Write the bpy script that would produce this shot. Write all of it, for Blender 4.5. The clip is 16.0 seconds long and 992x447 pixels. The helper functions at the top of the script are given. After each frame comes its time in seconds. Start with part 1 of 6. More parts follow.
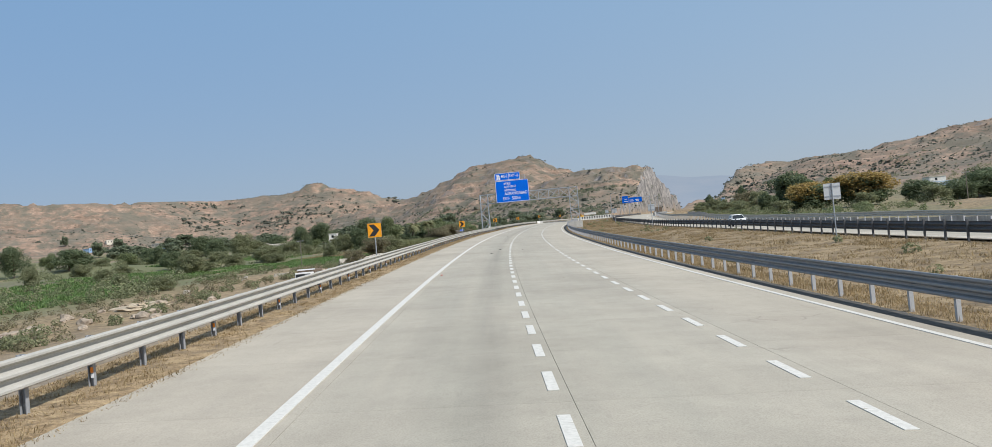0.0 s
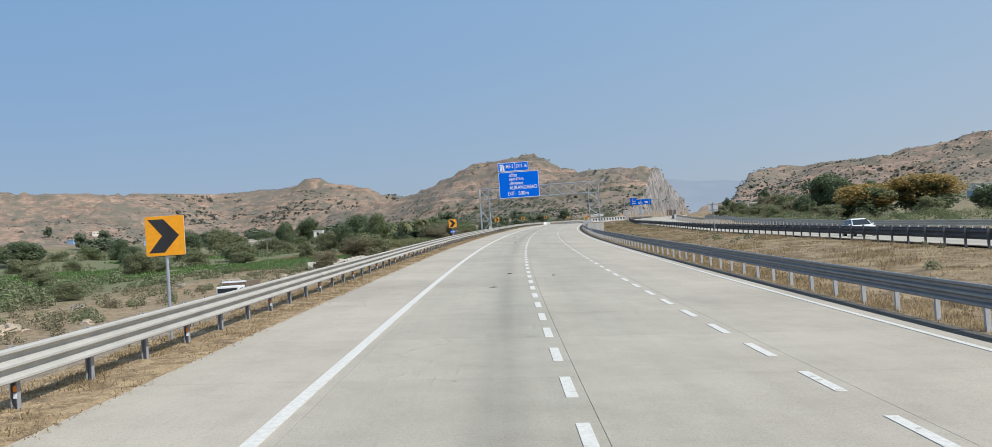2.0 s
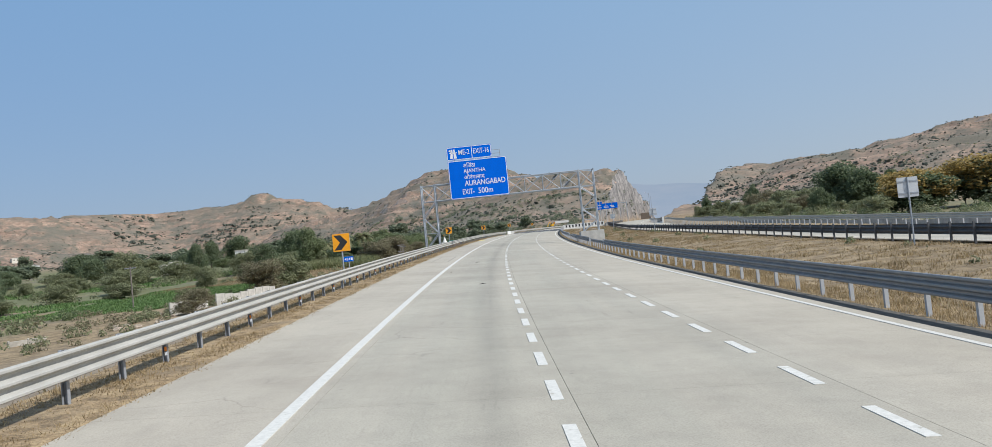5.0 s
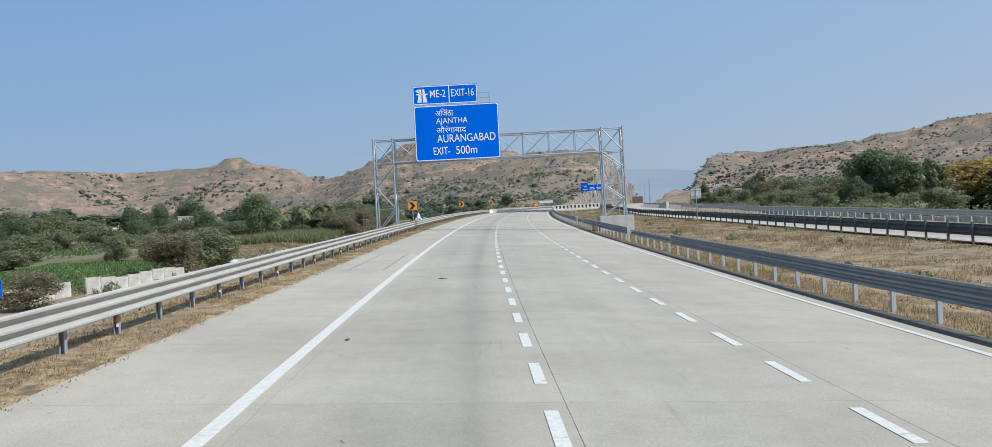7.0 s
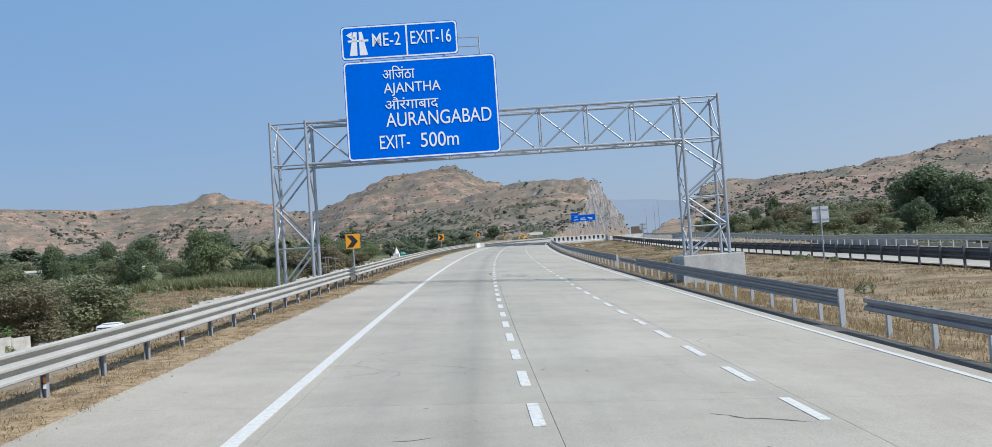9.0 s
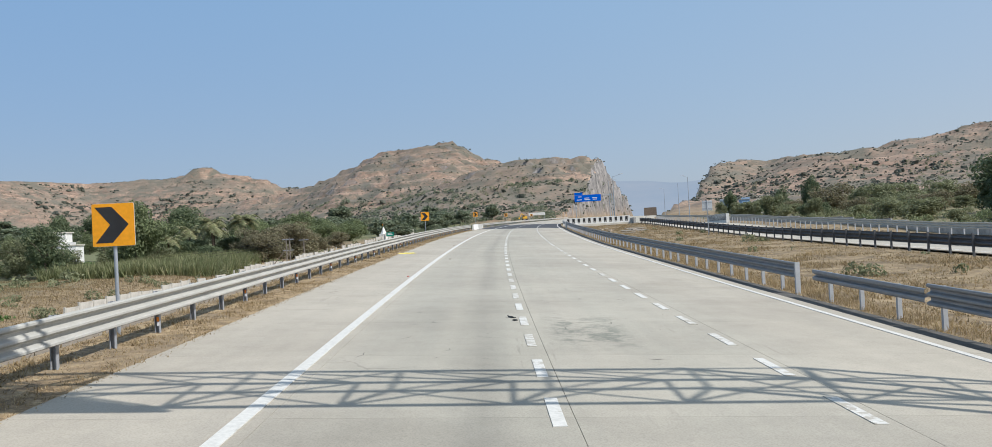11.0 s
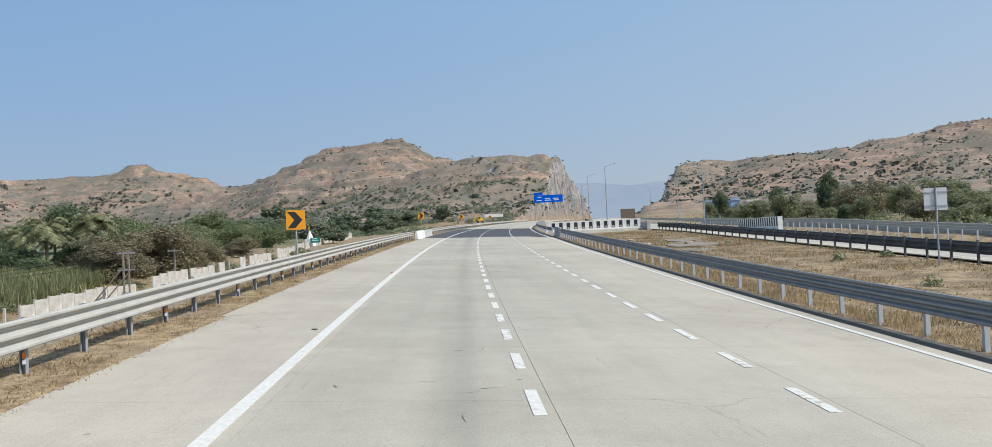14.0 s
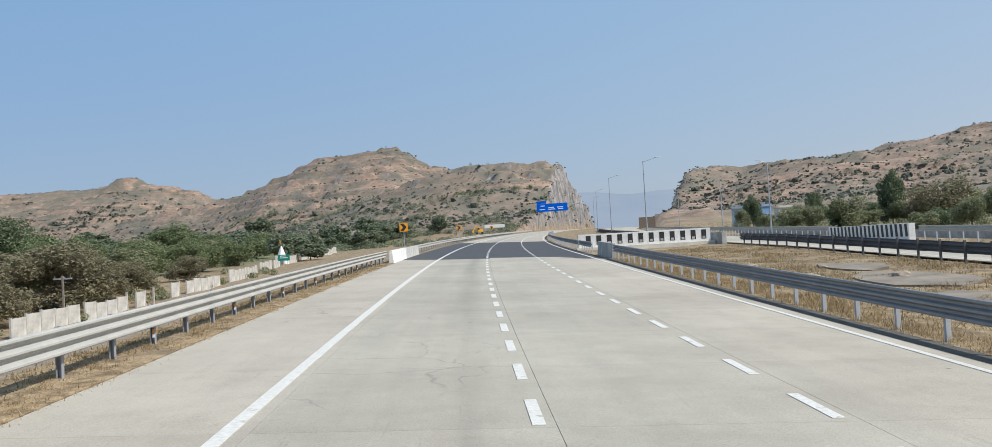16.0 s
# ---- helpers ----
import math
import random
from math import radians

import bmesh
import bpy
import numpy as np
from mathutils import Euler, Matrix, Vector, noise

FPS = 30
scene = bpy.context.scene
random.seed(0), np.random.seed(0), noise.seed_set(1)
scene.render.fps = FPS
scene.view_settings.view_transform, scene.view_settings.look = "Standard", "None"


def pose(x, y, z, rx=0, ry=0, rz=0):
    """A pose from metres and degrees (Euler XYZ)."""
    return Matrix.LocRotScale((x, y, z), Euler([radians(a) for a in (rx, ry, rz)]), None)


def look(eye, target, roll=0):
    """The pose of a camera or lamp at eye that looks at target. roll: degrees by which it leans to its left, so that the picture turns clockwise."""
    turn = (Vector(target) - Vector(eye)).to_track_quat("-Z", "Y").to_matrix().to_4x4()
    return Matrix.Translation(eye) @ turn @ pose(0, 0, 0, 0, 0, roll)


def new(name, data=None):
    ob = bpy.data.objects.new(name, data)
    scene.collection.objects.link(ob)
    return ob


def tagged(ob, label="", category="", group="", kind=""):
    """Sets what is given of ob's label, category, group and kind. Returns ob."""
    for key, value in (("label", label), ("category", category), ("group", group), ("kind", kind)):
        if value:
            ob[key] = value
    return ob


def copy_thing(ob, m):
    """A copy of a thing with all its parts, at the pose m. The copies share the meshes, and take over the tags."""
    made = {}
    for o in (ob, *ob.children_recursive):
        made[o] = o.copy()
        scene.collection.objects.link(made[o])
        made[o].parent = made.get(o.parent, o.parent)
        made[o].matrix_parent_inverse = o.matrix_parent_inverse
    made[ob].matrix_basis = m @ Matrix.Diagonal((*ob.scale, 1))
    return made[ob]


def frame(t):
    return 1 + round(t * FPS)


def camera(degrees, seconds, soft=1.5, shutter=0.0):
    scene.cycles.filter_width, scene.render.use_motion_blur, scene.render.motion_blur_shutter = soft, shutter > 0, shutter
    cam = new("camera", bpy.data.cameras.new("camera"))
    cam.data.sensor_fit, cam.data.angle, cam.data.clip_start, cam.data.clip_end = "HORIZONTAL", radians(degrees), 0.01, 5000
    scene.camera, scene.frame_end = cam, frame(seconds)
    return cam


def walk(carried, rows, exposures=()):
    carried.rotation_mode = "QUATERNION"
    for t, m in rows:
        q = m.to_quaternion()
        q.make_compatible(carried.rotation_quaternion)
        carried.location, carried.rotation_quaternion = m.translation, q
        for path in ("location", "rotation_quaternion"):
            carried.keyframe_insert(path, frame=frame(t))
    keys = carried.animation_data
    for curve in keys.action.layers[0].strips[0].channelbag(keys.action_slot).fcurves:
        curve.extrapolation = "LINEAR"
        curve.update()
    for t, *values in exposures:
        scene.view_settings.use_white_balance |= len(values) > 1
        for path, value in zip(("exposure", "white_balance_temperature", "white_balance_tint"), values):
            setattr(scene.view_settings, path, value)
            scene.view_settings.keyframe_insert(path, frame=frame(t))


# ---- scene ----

# ======== camera: seconds, eye (m), heading (right of north), tilt up, lean to the right (degrees)
PATH = [
    (0.0, 3.010, -0.000, 2.337, 0.835, 1.309, 5.072),
    (0.5, 2.969, 8.617, 2.525, 0.626, 1.509, 3.006),
    (1.0, 3.021, 17.221, 2.748, 0.517, 1.340, 3.868),
    (1.5, 3.135, 25.797, 2.977, 0.671, 1.058, 3.972),
    (2.0, 3.247, 34.267, 3.159, 0.777, 1.316, 3.759),
    (2.5, 3.414, 42.741, 3.380, 1.330, 1.382, 3.677),
    (3.0, 3.630, 51.218, 3.605, 2.156, 2.388, 4.455),
    (3.5, 3.872, 59.671, 3.852, 3.077, 2.199, 4.402),
    (4.0, 4.135, 68.064, 4.051, 3.175, 1.539, 5.163),
    (4.2, 4.247, 71.406, 4.135, 3.330, 1.810, 6.715),
    (4.5, 4.428, 76.408, 4.277, 3.484, 1.781, 6.368),
    (5.0, 4.759, 84.705, 4.504, 3.741, 1.732, 5.791),
    (5.5, 5.130, 92.965, 4.726, 3.991, 1.684, 5.213),
    (6.0, 5.547, 101.212, 4.945, 4.233, 1.635, 4.636),
    (6.3, 5.822, 106.163, 5.085, 4.374, 1.606, 4.289),
    (6.5, 6.016, 109.466, 5.168, 4.598, 1.639, 4.150),
    (7.0, 6.531, 117.745, 5.382, 5.092, 0.103, 3.047),
    (7.5, 7.079, 126.127, 5.586, 5.442, 1.694, 3.969),
    (8.0, 7.658, 134.659, 5.759, 5.978, 0.195, 4.776),
    (8.5, 8.269, 143.053, 6.011, 6.341, 2.369, 4.126),
    (9.0, 8.924, 151.553, 6.243, 6.251, 2.253, 3.889),
    (9.2, 9.189, 154.939, 6.313, 6.044, 2.246, 3.960),
    (9.5, 9.593, 160.020, 6.443, 6.094, 2.017, 3.801),
    (10.0, 10.280, 168.479, 6.665, 6.183, 1.636, 3.535),
    (10.5, 10.987, 176.890, 6.888, 6.278, 1.255, 3.270),
    (11.0, 11.717, 185.220, 7.112, 6.378, 0.874, 3.005),
    (11.3, 12.166, 190.174, 7.247, 6.439, 0.645, 2.846),
    (11.5, 12.470, 193.463, 7.348, 6.562, 0.710, 2.779),
    (12.0, 13.267, 201.616, 7.507, 7.057, 0.428, 3.012),
    (12.5, 14.065, 209.608, 7.768, 7.764, 0.067, 3.206),
    (13.0, 14.907, 217.416, 7.972, 8.581, 0.058, 3.006),
    (13.5, 15.722, 225.248, 8.165, 9.346, 1.055, 3.020),
    (14.0, 16.622, 233.333, 8.405, 9.721, 0.814, 2.750),
    (14.5, 17.622, 241.434, 8.598, 9.906, -0.669, 1.862),
    (15.0, 18.728, 249.534, 8.808, 9.956, -0.052, 2.720),
    (15.5, 19.783, 257.568, 9.015, 9.953, 0.314, 3.014),
    (16.0, 20.827, 265.547, 9.206, 9.904, 1.526, 3.316),
]


def eye_pose(x, y, z, head, tilt, lean):
    a, b = radians(head), radians(tilt)
    way = Vector((math.sin(a) * math.cos(b), math.cos(a) * math.cos(b), math.sin(b)))
    return look((x, y, z), Vector((x, y, z)) + 100 * way, -lean)


cam = camera(60.85, 16.0, soft=0.75)
walk(cam, [(r[0], eye_pose(*r[1:])) for r in PATH], exposures=[
    (0.0, 0.05, 6480, 10), (0.5, 0.05, 6230, 10), (2.0, 0.05, 6320, 10), (3.0, 0.05, 6270, 10), (4.0, 0.05, 6280, 10), (6.5, 0.05, 6150, 10), (7.5, 0.05, 6030, 10),
    (8.0, 0.05, 6050, 10), (8.5, 0.05, 5910, 10), (9.2, 0.06, 5980, 10), (11.4, 0.13, 6360, 10), (12.0, 0.13, 6220, 10), (13.5, 0.13, 6290, 10), (16.0, 0.13, 6330, 10)])

# ======== daylight: high winter sun from the right, a little behind
SUN_SIDE, SUN_UP = 122.0, 46.0
world = bpy.data.worlds.new("sky")
scene.world = world
world.use_nodes = True
wn = world.node_tree
sky = wn.nodes.new("ShaderNodeTexSky")
sky.sky_type = "NISHITA"
sky.sun_disc = False
sky.sun_elevation, sky.sun_rotation = radians(SUN_UP), radians(SUN_SIDE)
sky.altitude, sky.air_density, sky.dust_density, sky.ozone_density = 300, 1.1, 1.5, 3.5
tint = wn.nodes.new("ShaderNodeMix")
tint.data_type, tint.blend_type = "RGBA", "MULTIPLY"
tint.inputs[0].default_value = 1.0
tint.inputs[7].default_value = (1.06, 0.98, 1.05, 1)
wn.links.new(sky.outputs[0], tint.inputs[6])
# an even veil of dry-season haze, thicker and whiter towards the sun
aim = wn.nodes.new("ShaderNodeVectorMath")
aim.operation = "DOT_PRODUCT"
wn.links.new(wn.nodes.new("ShaderNodeTexCoord").outputs["Generated"], aim.inputs[0])
sa, se = radians(SUN_SIDE), radians(SUN_UP)
SUN_AT = (math.sin(sa) * math.cos(se), math.cos(sa) * math.cos(se), math.sin(se))
aim.inputs[1].default_value = SUN_AT
span = wn.nodes.new("ShaderNodeMapRange")
span.inputs["From Min"].default_value, span.inputs["From Max"].default_value = -0.75, 1.0
wn.links.new(aim.outputs["Value"], span.inputs["Value"])
veil = wn.nodes.new("ShaderNodeValToRGB")
veil.color_ramp.elements.new(0.4)
for e, (p, c) in zip(veil.color_ramp.elements, ((0.0, (0.140, 0.318, 0.575)), (0.42, (0.312, 0.497, 0.70)), (1.0, (0.525, 0.645, 0.745)))):
    e.position, e.color = p, (*c, 1)
wn.links.new(span.outputs[0], veil.inputs[0])
lift = wn.nodes.new("ShaderNodeVectorMath")
lift.operation = "SCALE"
lift.inputs["Scale"].default_value = 9.2
wn.links.new(veil.outputs[0], lift.inputs[0])
hazed = wn.nodes.new("ShaderNodeMix")
hazed.data_type = "RGBA"
hazed.inputs[0].default_value = 0.70
wn.links.new(tint.outputs[2], hazed.inputs[6])
wn.links.new(lift.outputs[0], hazed.inputs[7])
# dust greys the sky towards the horizon
rise = wn.nodes.new("ShaderNodeSeparateXYZ")
wn.links.new(wn.nodes["Texture Coordinate"].outputs["Generated"], rise.inputs[0])
dust = wn.nodes.new("ShaderNodeValToRGB")
for e, (p, c) in zip(dust.color_ramp.elements, ((0.02, (1.24, 1.01, 0.88)), (0.30, (1.0, 1.0, 1.0)))):
    e.position, e.color = p, (*c, 1)
wn.links.new(rise.outputs[2], dust.inputs[0])
dusty = wn.nodes.new("ShaderNodeMix")
dusty.data_type, dusty.blend_type = "RGBA", "MULTIPLY"
dusty.inputs[0].default_value = 1.0
wn.links.new(hazed.outputs[2], dusty.inputs[6])
wn.links.new(dust.outputs[0], dusty.inputs[7])
wn.links.new(dusty.outputs[2], wn.nodes["Background"].inputs[0])
wn.nodes["Background"].inputs[1].default_value = 0.105
sun = new("sun", bpy.data.lights.new("sun", "SUN"))
sun.data.energy, sun.data.angle, sun.data.color = 4.5, radians(0.6), (1.0, 0.965, 0.90)
sun.matrix_world = look((0, 0, 60), Vector((0, 0, 60)) - 10 * Vector(SUN_AT))

# ======== materials
def material(name, rough=0.8, metal=0.0):
    m = bpy.data.materials.new(name)
    m.use_nodes = True
    b = m.node_tree.nodes["Principled BSDF"]
    b.inputs["Roughness"].default_value = rough
    b.inputs["Metallic"].default_value = metal
    return m, m.node_tree, b


def node(t, kind, **values):
    n = t.nodes.new(kind)
    for k, v in values.items():
        n.inputs[k].default_value = v
    return n


def where(t, kind="Object", scale=(1, 1, 1)):
    c = t.nodes.new("ShaderNodeTexCoord")
    mp = t.nodes.new("ShaderNodeMapping")
    mp.inputs["Scale"].default_value = scale
    t.links.new(c.outputs[kind], mp.inputs[0])
    return mp.outputs[0]


def grain(t, at, scale, detail=4.0, rough=0.6):
    n = node(t, "ShaderNodeTexNoise", Scale=scale, Detail=detail, Roughness=rough)
    t.links.new(at, n.inputs["Vector"])
    return n.outputs["Fac"]


def ramp(t, fac, *stops):
    r = t.nodes.new("ShaderNodeValToRGB")
    while len(r.color_ramp.elements) < len(stops):
        r.color_ramp.elements.new(0.5)
    for e, (p, c) in zip(r.color_ramp.elements, stops):
        e.position = p
        e.color = (c, c, c, 1) if isinstance(c, (int, float)) else (*c, 1)
    t.links.new(fac, r.inputs[0])
    return r.outputs[0]


def blend(t, kind, fac, a, b):
    m = t.nodes.new("ShaderNodeMix")
    m.data_type, m.blend_type = "RGBA", kind
    for sock, v in ((m.inputs[0], fac), (m.inputs[6], a), (m.inputs[7], b)):
        if isinstance(v, (int, float)):
            sock.default_value = v
        elif isinstance(v, tuple):
            sock.default_value = (*v, 1)
        else:
            t.links.new(v, sock)
    return m.outputs[2]


def bump(t, b, height, strength=0.3, distance=0.02):
    n = node(t, "ShaderNodeBump", Strength=strength, Distance=distance)
    t.links.new(height, n.inputs["Height"])
    t.links.new(n.outputs[0], b.inputs["Normal"])


def paint(t, b, col):
    t.links.new(col, b.inputs["Base Color"])


def plain(name, colour, rough=0.6, metal=0.0, scale=6.0, spread=0.25, bumpy=0.1):
    """A surface of one colour with grain and blotches at two sizes."""
    m, t, b = material(name, rough, metal)
    at = where(t)
    lo = tuple(c * (1 - spread) for c in colour)
    hi = tuple(min(1, c * (1 + spread)) for c in colour)
    c = ramp(t, grain(t, at, scale, 5), (0.3, lo), (0.7, hi))
    c = blend(t, "MULTIPLY", 0.5, c, ramp(t, grain(t, at, scale * 9, 3), (0.3, 0.75), (0.65, 1.0)))
    paint(t, b, c)
    if bumpy:
        bump(t, b, grain(t, at, scale * 7, 4), bumpy, 0.01)
    return m


def concrete_road():
    m, t, b = material("road_concrete", 0.82)
    at = where(t)
    uv = where(t, "UV")
    info = t.nodes.new("ShaderNodeObjectInfo")
    c = ramp(t, grain(t, at, 0.22, 7, 0.65), (0.3, (0.350, 0.309, 0.250)), (0.52, (0.411, 0.367, 0.299)), (0.72, (0.457, 0.410, 0.334)))
    # faint streaks that follow the road
    mp = t.nodes.new("ShaderNodeMapping")
    mp.inputs["Scale"].default_value = (1.1, 0.045, 1)
    t.links.new(uv, mp.inputs[0])
    streak = grain(t, mp.outputs[0], 1.0, 6, 0.7)
    c = blend(t, "MULTIPLY", 0.35, c, ramp(t, streak, (0.34, (0.80, 0.81, 0.83)), (0.58, (1.0, 1.0, 1.0))))
    sep = t.nodes.new("ShaderNodeSeparateXYZ")
    t.links.new(uv, sep.inputs[0])
    # grey rubber in the lanes that carry the traffic, clean warm shoulder
    lane = ramp(t, maths(t, "MULTIPLY", maths(t, "ADD", sep.outputs[0], 3.0), 1 / 15.0), (0.0, (1.0, 1.0, 1.0)), (0.2, (1.0, 1.0, 1.0)), (0.225, (0.91, 0.935, 0.94)), (0.30, (0.85, 0.88, 0.89)), (0.35, (0.84, 0.875, 0.88)), (0.392, (0.66, 0.69, 0.70)), (0.425, (0.87, 0.905, 0.91)), (0.56, (0.89, 0.92, 0.925)), (0.72, (0.945, 0.965, 0.97)), (0.8, (1.0, 1.0, 0.99)))
    mixn = ramp(t, grain(t, mp.outputs[0], 0.6, 5), (0.35, 0.45), (0.65, 1.0))
    c = blend(t, "MULTIPLY", mixn, c, lane)
    c = blend(t, "MULTIPLY", 1.0, c, ramp(t, info.outputs["Random"], (0.0, 0.96), (1.0, 1.03)))
    # blotches, pores and grain
    c = blend(t, "MULTIPLY", 0.7, c, ramp(t, grain(t, at, 1.4, 6, 0.7), (0.34, 0.90), (0.55, 1.01)))
    c = blend(t, "MULTIPLY", 0.8, c, ramp(t, grain(t, at, 42, 3), (0.28, 0.72), (0.58, 1.05)))
    spots = t.nodes.new("ShaderNodeTexVoronoi")
    spots.inputs["Scale"].default_value = 0.9
    t.links.new(at, spots.inputs["Vector"])
    sp = ramp(t, spots.outputs["Distance"], (0.02, 0.30), (0.05, 1.0))
    c = blend(t, "MULTIPLY", ramp(t, grain(t, at, 0.8, 2), (0.5, 0.0), (0.56, 0.8)), c, sp)
    # hairline cracks and tyre scuffs in places
    warp = t.nodes.new("ShaderNodeVectorMath")
    warp.operation = "ADD"
    nz = node(t, "ShaderNodeTexNoise", Scale=0.9, Detail=5.0)
    t.links.new(at, nz.inputs["Vector"])
    t.links.new(at, warp.inputs[0])
    t.links.new(nz.outputs["Color"], warp.inputs[1])
    crack = t.nodes.new("ShaderNodeTexVoronoi")
    crack.feature = "DISTANCE_TO_EDGE"
    crack.inputs["Scale"].default_value = 0.42
    t.links.new(warp.outputs[0], crack.inputs["Vector"])
    line = ramp(t, crack.outputs["Distance"], (0.004, 0.35), (0.012, 1.0))
    c = blend(t, "MULTIPLY", ramp(t, grain(t, at, 0.16, 4), (0.58, 0.0), (0.64, 0.35)), c, line)
    # a broken, scuffed patch in the middle lane
    across = maths(t, "ABSOLUTE", maths(t, "MULTIPLY", maths(t, "SUBTRACT", sep.outputs[0], 5.05), 1.0))
    along = maths(t, "ABSOLUTE", maths(t, "MULTIPLY", maths(t, "SUBTRACT", sep.outputs[1], 203.6), 0.36))
    near = ramp(t, maths(t, "MAXIMUM", across, along), (0.45, 1.0), (1.05, 0.0))
    c = blend(t, "MULTIPLY", maths(t, "MULTIPLY", near, ramp(t, grain(t, at, 2.3, 7, 0.75), (0.46, 0.0), (0.60, 0.95))), c, (0.48, 0.53, 0.52))
    scuff = t.nodes.new("ShaderNodeMapping")
    scuff.inputs["Scale"].default_value = (7.0, 0.35, 1)
    t.links.new(uv, scuff.inputs[0])
    c = blend(t, "MULTIPLY", ramp(t, grain(t, at, 0.35, 4), (0.54, 0.0), (0.64, 0.5)), c, ramp(t, grain(t, scuff.outputs[0], 1.0, 4), (0.60, 1.0), (0.68, 0.62)))
    paint(t, b, c)
    bump(t, b, grain(t, at, 60, 4), 0.25, 0.004)
    return m


def maths(t, op, a, b=0.0):
    n = t.nodes.new("ShaderNodeMath")
    n.operation = op
    for sock, v in zip(n.inputs, (a, b)):
        if isinstance(v, (int, float)):
            sock.default_value = v
        else:
            t.links.new(v, sock)
    return n.outputs[0]


def earth():
    """Dry plateau soil: tawny grass near the road, green fields in the valley, rust and straw slopes with scrub, bare rock where steep."""
    m, t, b = material("earth", 0.95)
    at = where(t)
    big, mid, fine = grain(t, at, 0.012, 5), grain(t, at, 0.09, 6), grain(t, at, 1.3, 5)
    dry = ramp(t, mid, (0.3, (0.12, 0.087, 0.052)), (0.5, (0.18, 0.132, 0.08)), (0.7, (0.245, 0.188, 0.12)))
    slope = ramp(t, mid, (0.3, (0.185, 0.120, 0.088)), (0.5, (0.295, 0.196, 0.140)), (0.68, (0.42, 0.290, 0.208)))
    scrub = ramp(t, fine, (0.35, (0.075, 0.085, 0.068)), (0.7, (0.138, 0.140, 0.105)))
    veg = node(t, "ShaderNodeAttribute")
    veg.attribute_name = "cover"
    sep = t.nodes.new("ShaderNodeSeparateColor")
    t.links.new(veg.outputs["Color"], sep.inputs[0])
    hill, green, soil = sep.outputs[0], sep.outputs[1], sep.outputs[2]
    mown = ramp(t, grain(t, where(t, 'Object', (1, 1, 1)), 0.9, 7, 0.75), (0.38, (0.11, 0.08, 0.047)), (0.48, (0.245, 0.175, 0.095)), (0.60, (0.40, 0.30, 0.17)))
    dry = blend(t, "MIX", 0.7, dry, mown)
    c = blend(t, "MIX", hill, dry, slope)
    patch = ramp(t, maths(t, "ADD", grain(t, at, 0.035, 7, 0.7), maths(t, "MULTIPLY", big, 0.3)), (0.61, 0.0), (0.73, 0.75))
    c = blend(t, "MIX", maths(t, "MULTIPLY", patch, maths(t, "MAXIMUM", hill, green)), c, scrub)
    c = blend(t, "MIX", maths(t, "MULTIPLY", green, ramp(t, grain(t, at, 0.02, 4), (0.42, 0.0), (0.5, 0.9))), c, ramp(t, fine, (0.3, (0.09, 0.105, 0.045)), (0.7, (0.16, 0.17, 0.075))))
    c = blend(t, "MIX", soil, c, ramp(t, fine, (0.3, (0.18, 0.14, 0.10)), (0.7, (0.29, 0.235, 0.17))))
    # small thorn bushes and tussocks strewn over the slopes
    tuft = maths(t, "ADD", grain(t, at, 0.42, 3, 0.5), maths(t, "MULTIPLY", grain(t, at, 0.03, 3), 0.25))
    c = blend(t, "MIX", maths(t, "MULTIPLY", hill, ramp(t, tuft, (0.675, 0.0), (0.73, 0.6))), c, scrub)
    # strata: ledges of darker rock that run level round the slopes
    pos = t.nodes.new("ShaderNodeSeparateXYZ")
    t.links.new(at, pos.inputs[0])
    lev = t.nodes.new("ShaderNodeCombineXYZ")
    t.links.new(maths(t, "MULTIPLY", pos.outputs[2], 0.16), lev.inputs[2])
    t.links.new(maths(t, "MULTIPLY", pos.outputs[0], 0.006), lev.inputs[0])
    t.links.new(maths(t, "MULTIPLY", pos.outputs[1], 0.006), lev.inputs[1])
    ledge = ramp(t, grain(t, lev.outputs[0], 1.0, 6, 0.75), (0.38, 0.68), (0.46, 0.97), (0.58, 1.0), (0.68, 1.15))
    c = blend(t, "MULTIPLY", hill, c, ledge)
    # belts of grey-green scrub that follow the contours
    low = t.nodes.new("ShaderNodeCombineXYZ")
    t.links.new(maths(t, "MULTIPLY", pos.outputs[2], 0.055), low.inputs[2])
    t.links.new(maths(t, "MULTIPLY", pos.outputs[0], 0.0055), low.inputs[0])
    t.links.new(maths(t, "MULTIPLY", pos.outputs[1], 0.0055), low.inputs[1])
    belt = maths(t, "ADD", grain(t, low.outputs[0], 1.0, 5, 0.6), maths(t, "MULTIPLY", grain(t, at, 0.16, 4, 0.7), 0.35))
    c = blend(t, "MIX", maths(t, "MULTIPLY", hill, ramp(t, belt, (0.63, 0.0), (0.77, 0.55))), c, ramp(t, fine, (0.3, (0.125, 0.114, 0.088)), (0.7, (0.195, 0.170, 0.130))))
    # bare rock on steep faces
    geo = t.nodes.new("ShaderNodeNewGeometry")
    nz = t.nodes.new("ShaderNodeSeparateXYZ")
    t.links.new(geo.outputs["True Normal"], nz.inputs[0])
    steep = ramp(t, nz.outputs[2], (0.44, 1.0), (0.58, 0.0))
    rk = where(t, "Object", (0.16, 0.16, 0.05))
    rock = ramp(t, grain(t, rk, 1.6, 8, 0.7), (0.36, (0.06, 0.057, 0.056)), (0.46, (0.18, 0.168, 0.16)), (0.58, (0.29, 0.265, 0.248)), (0.70, (0.38, 0.335, 0.30)))
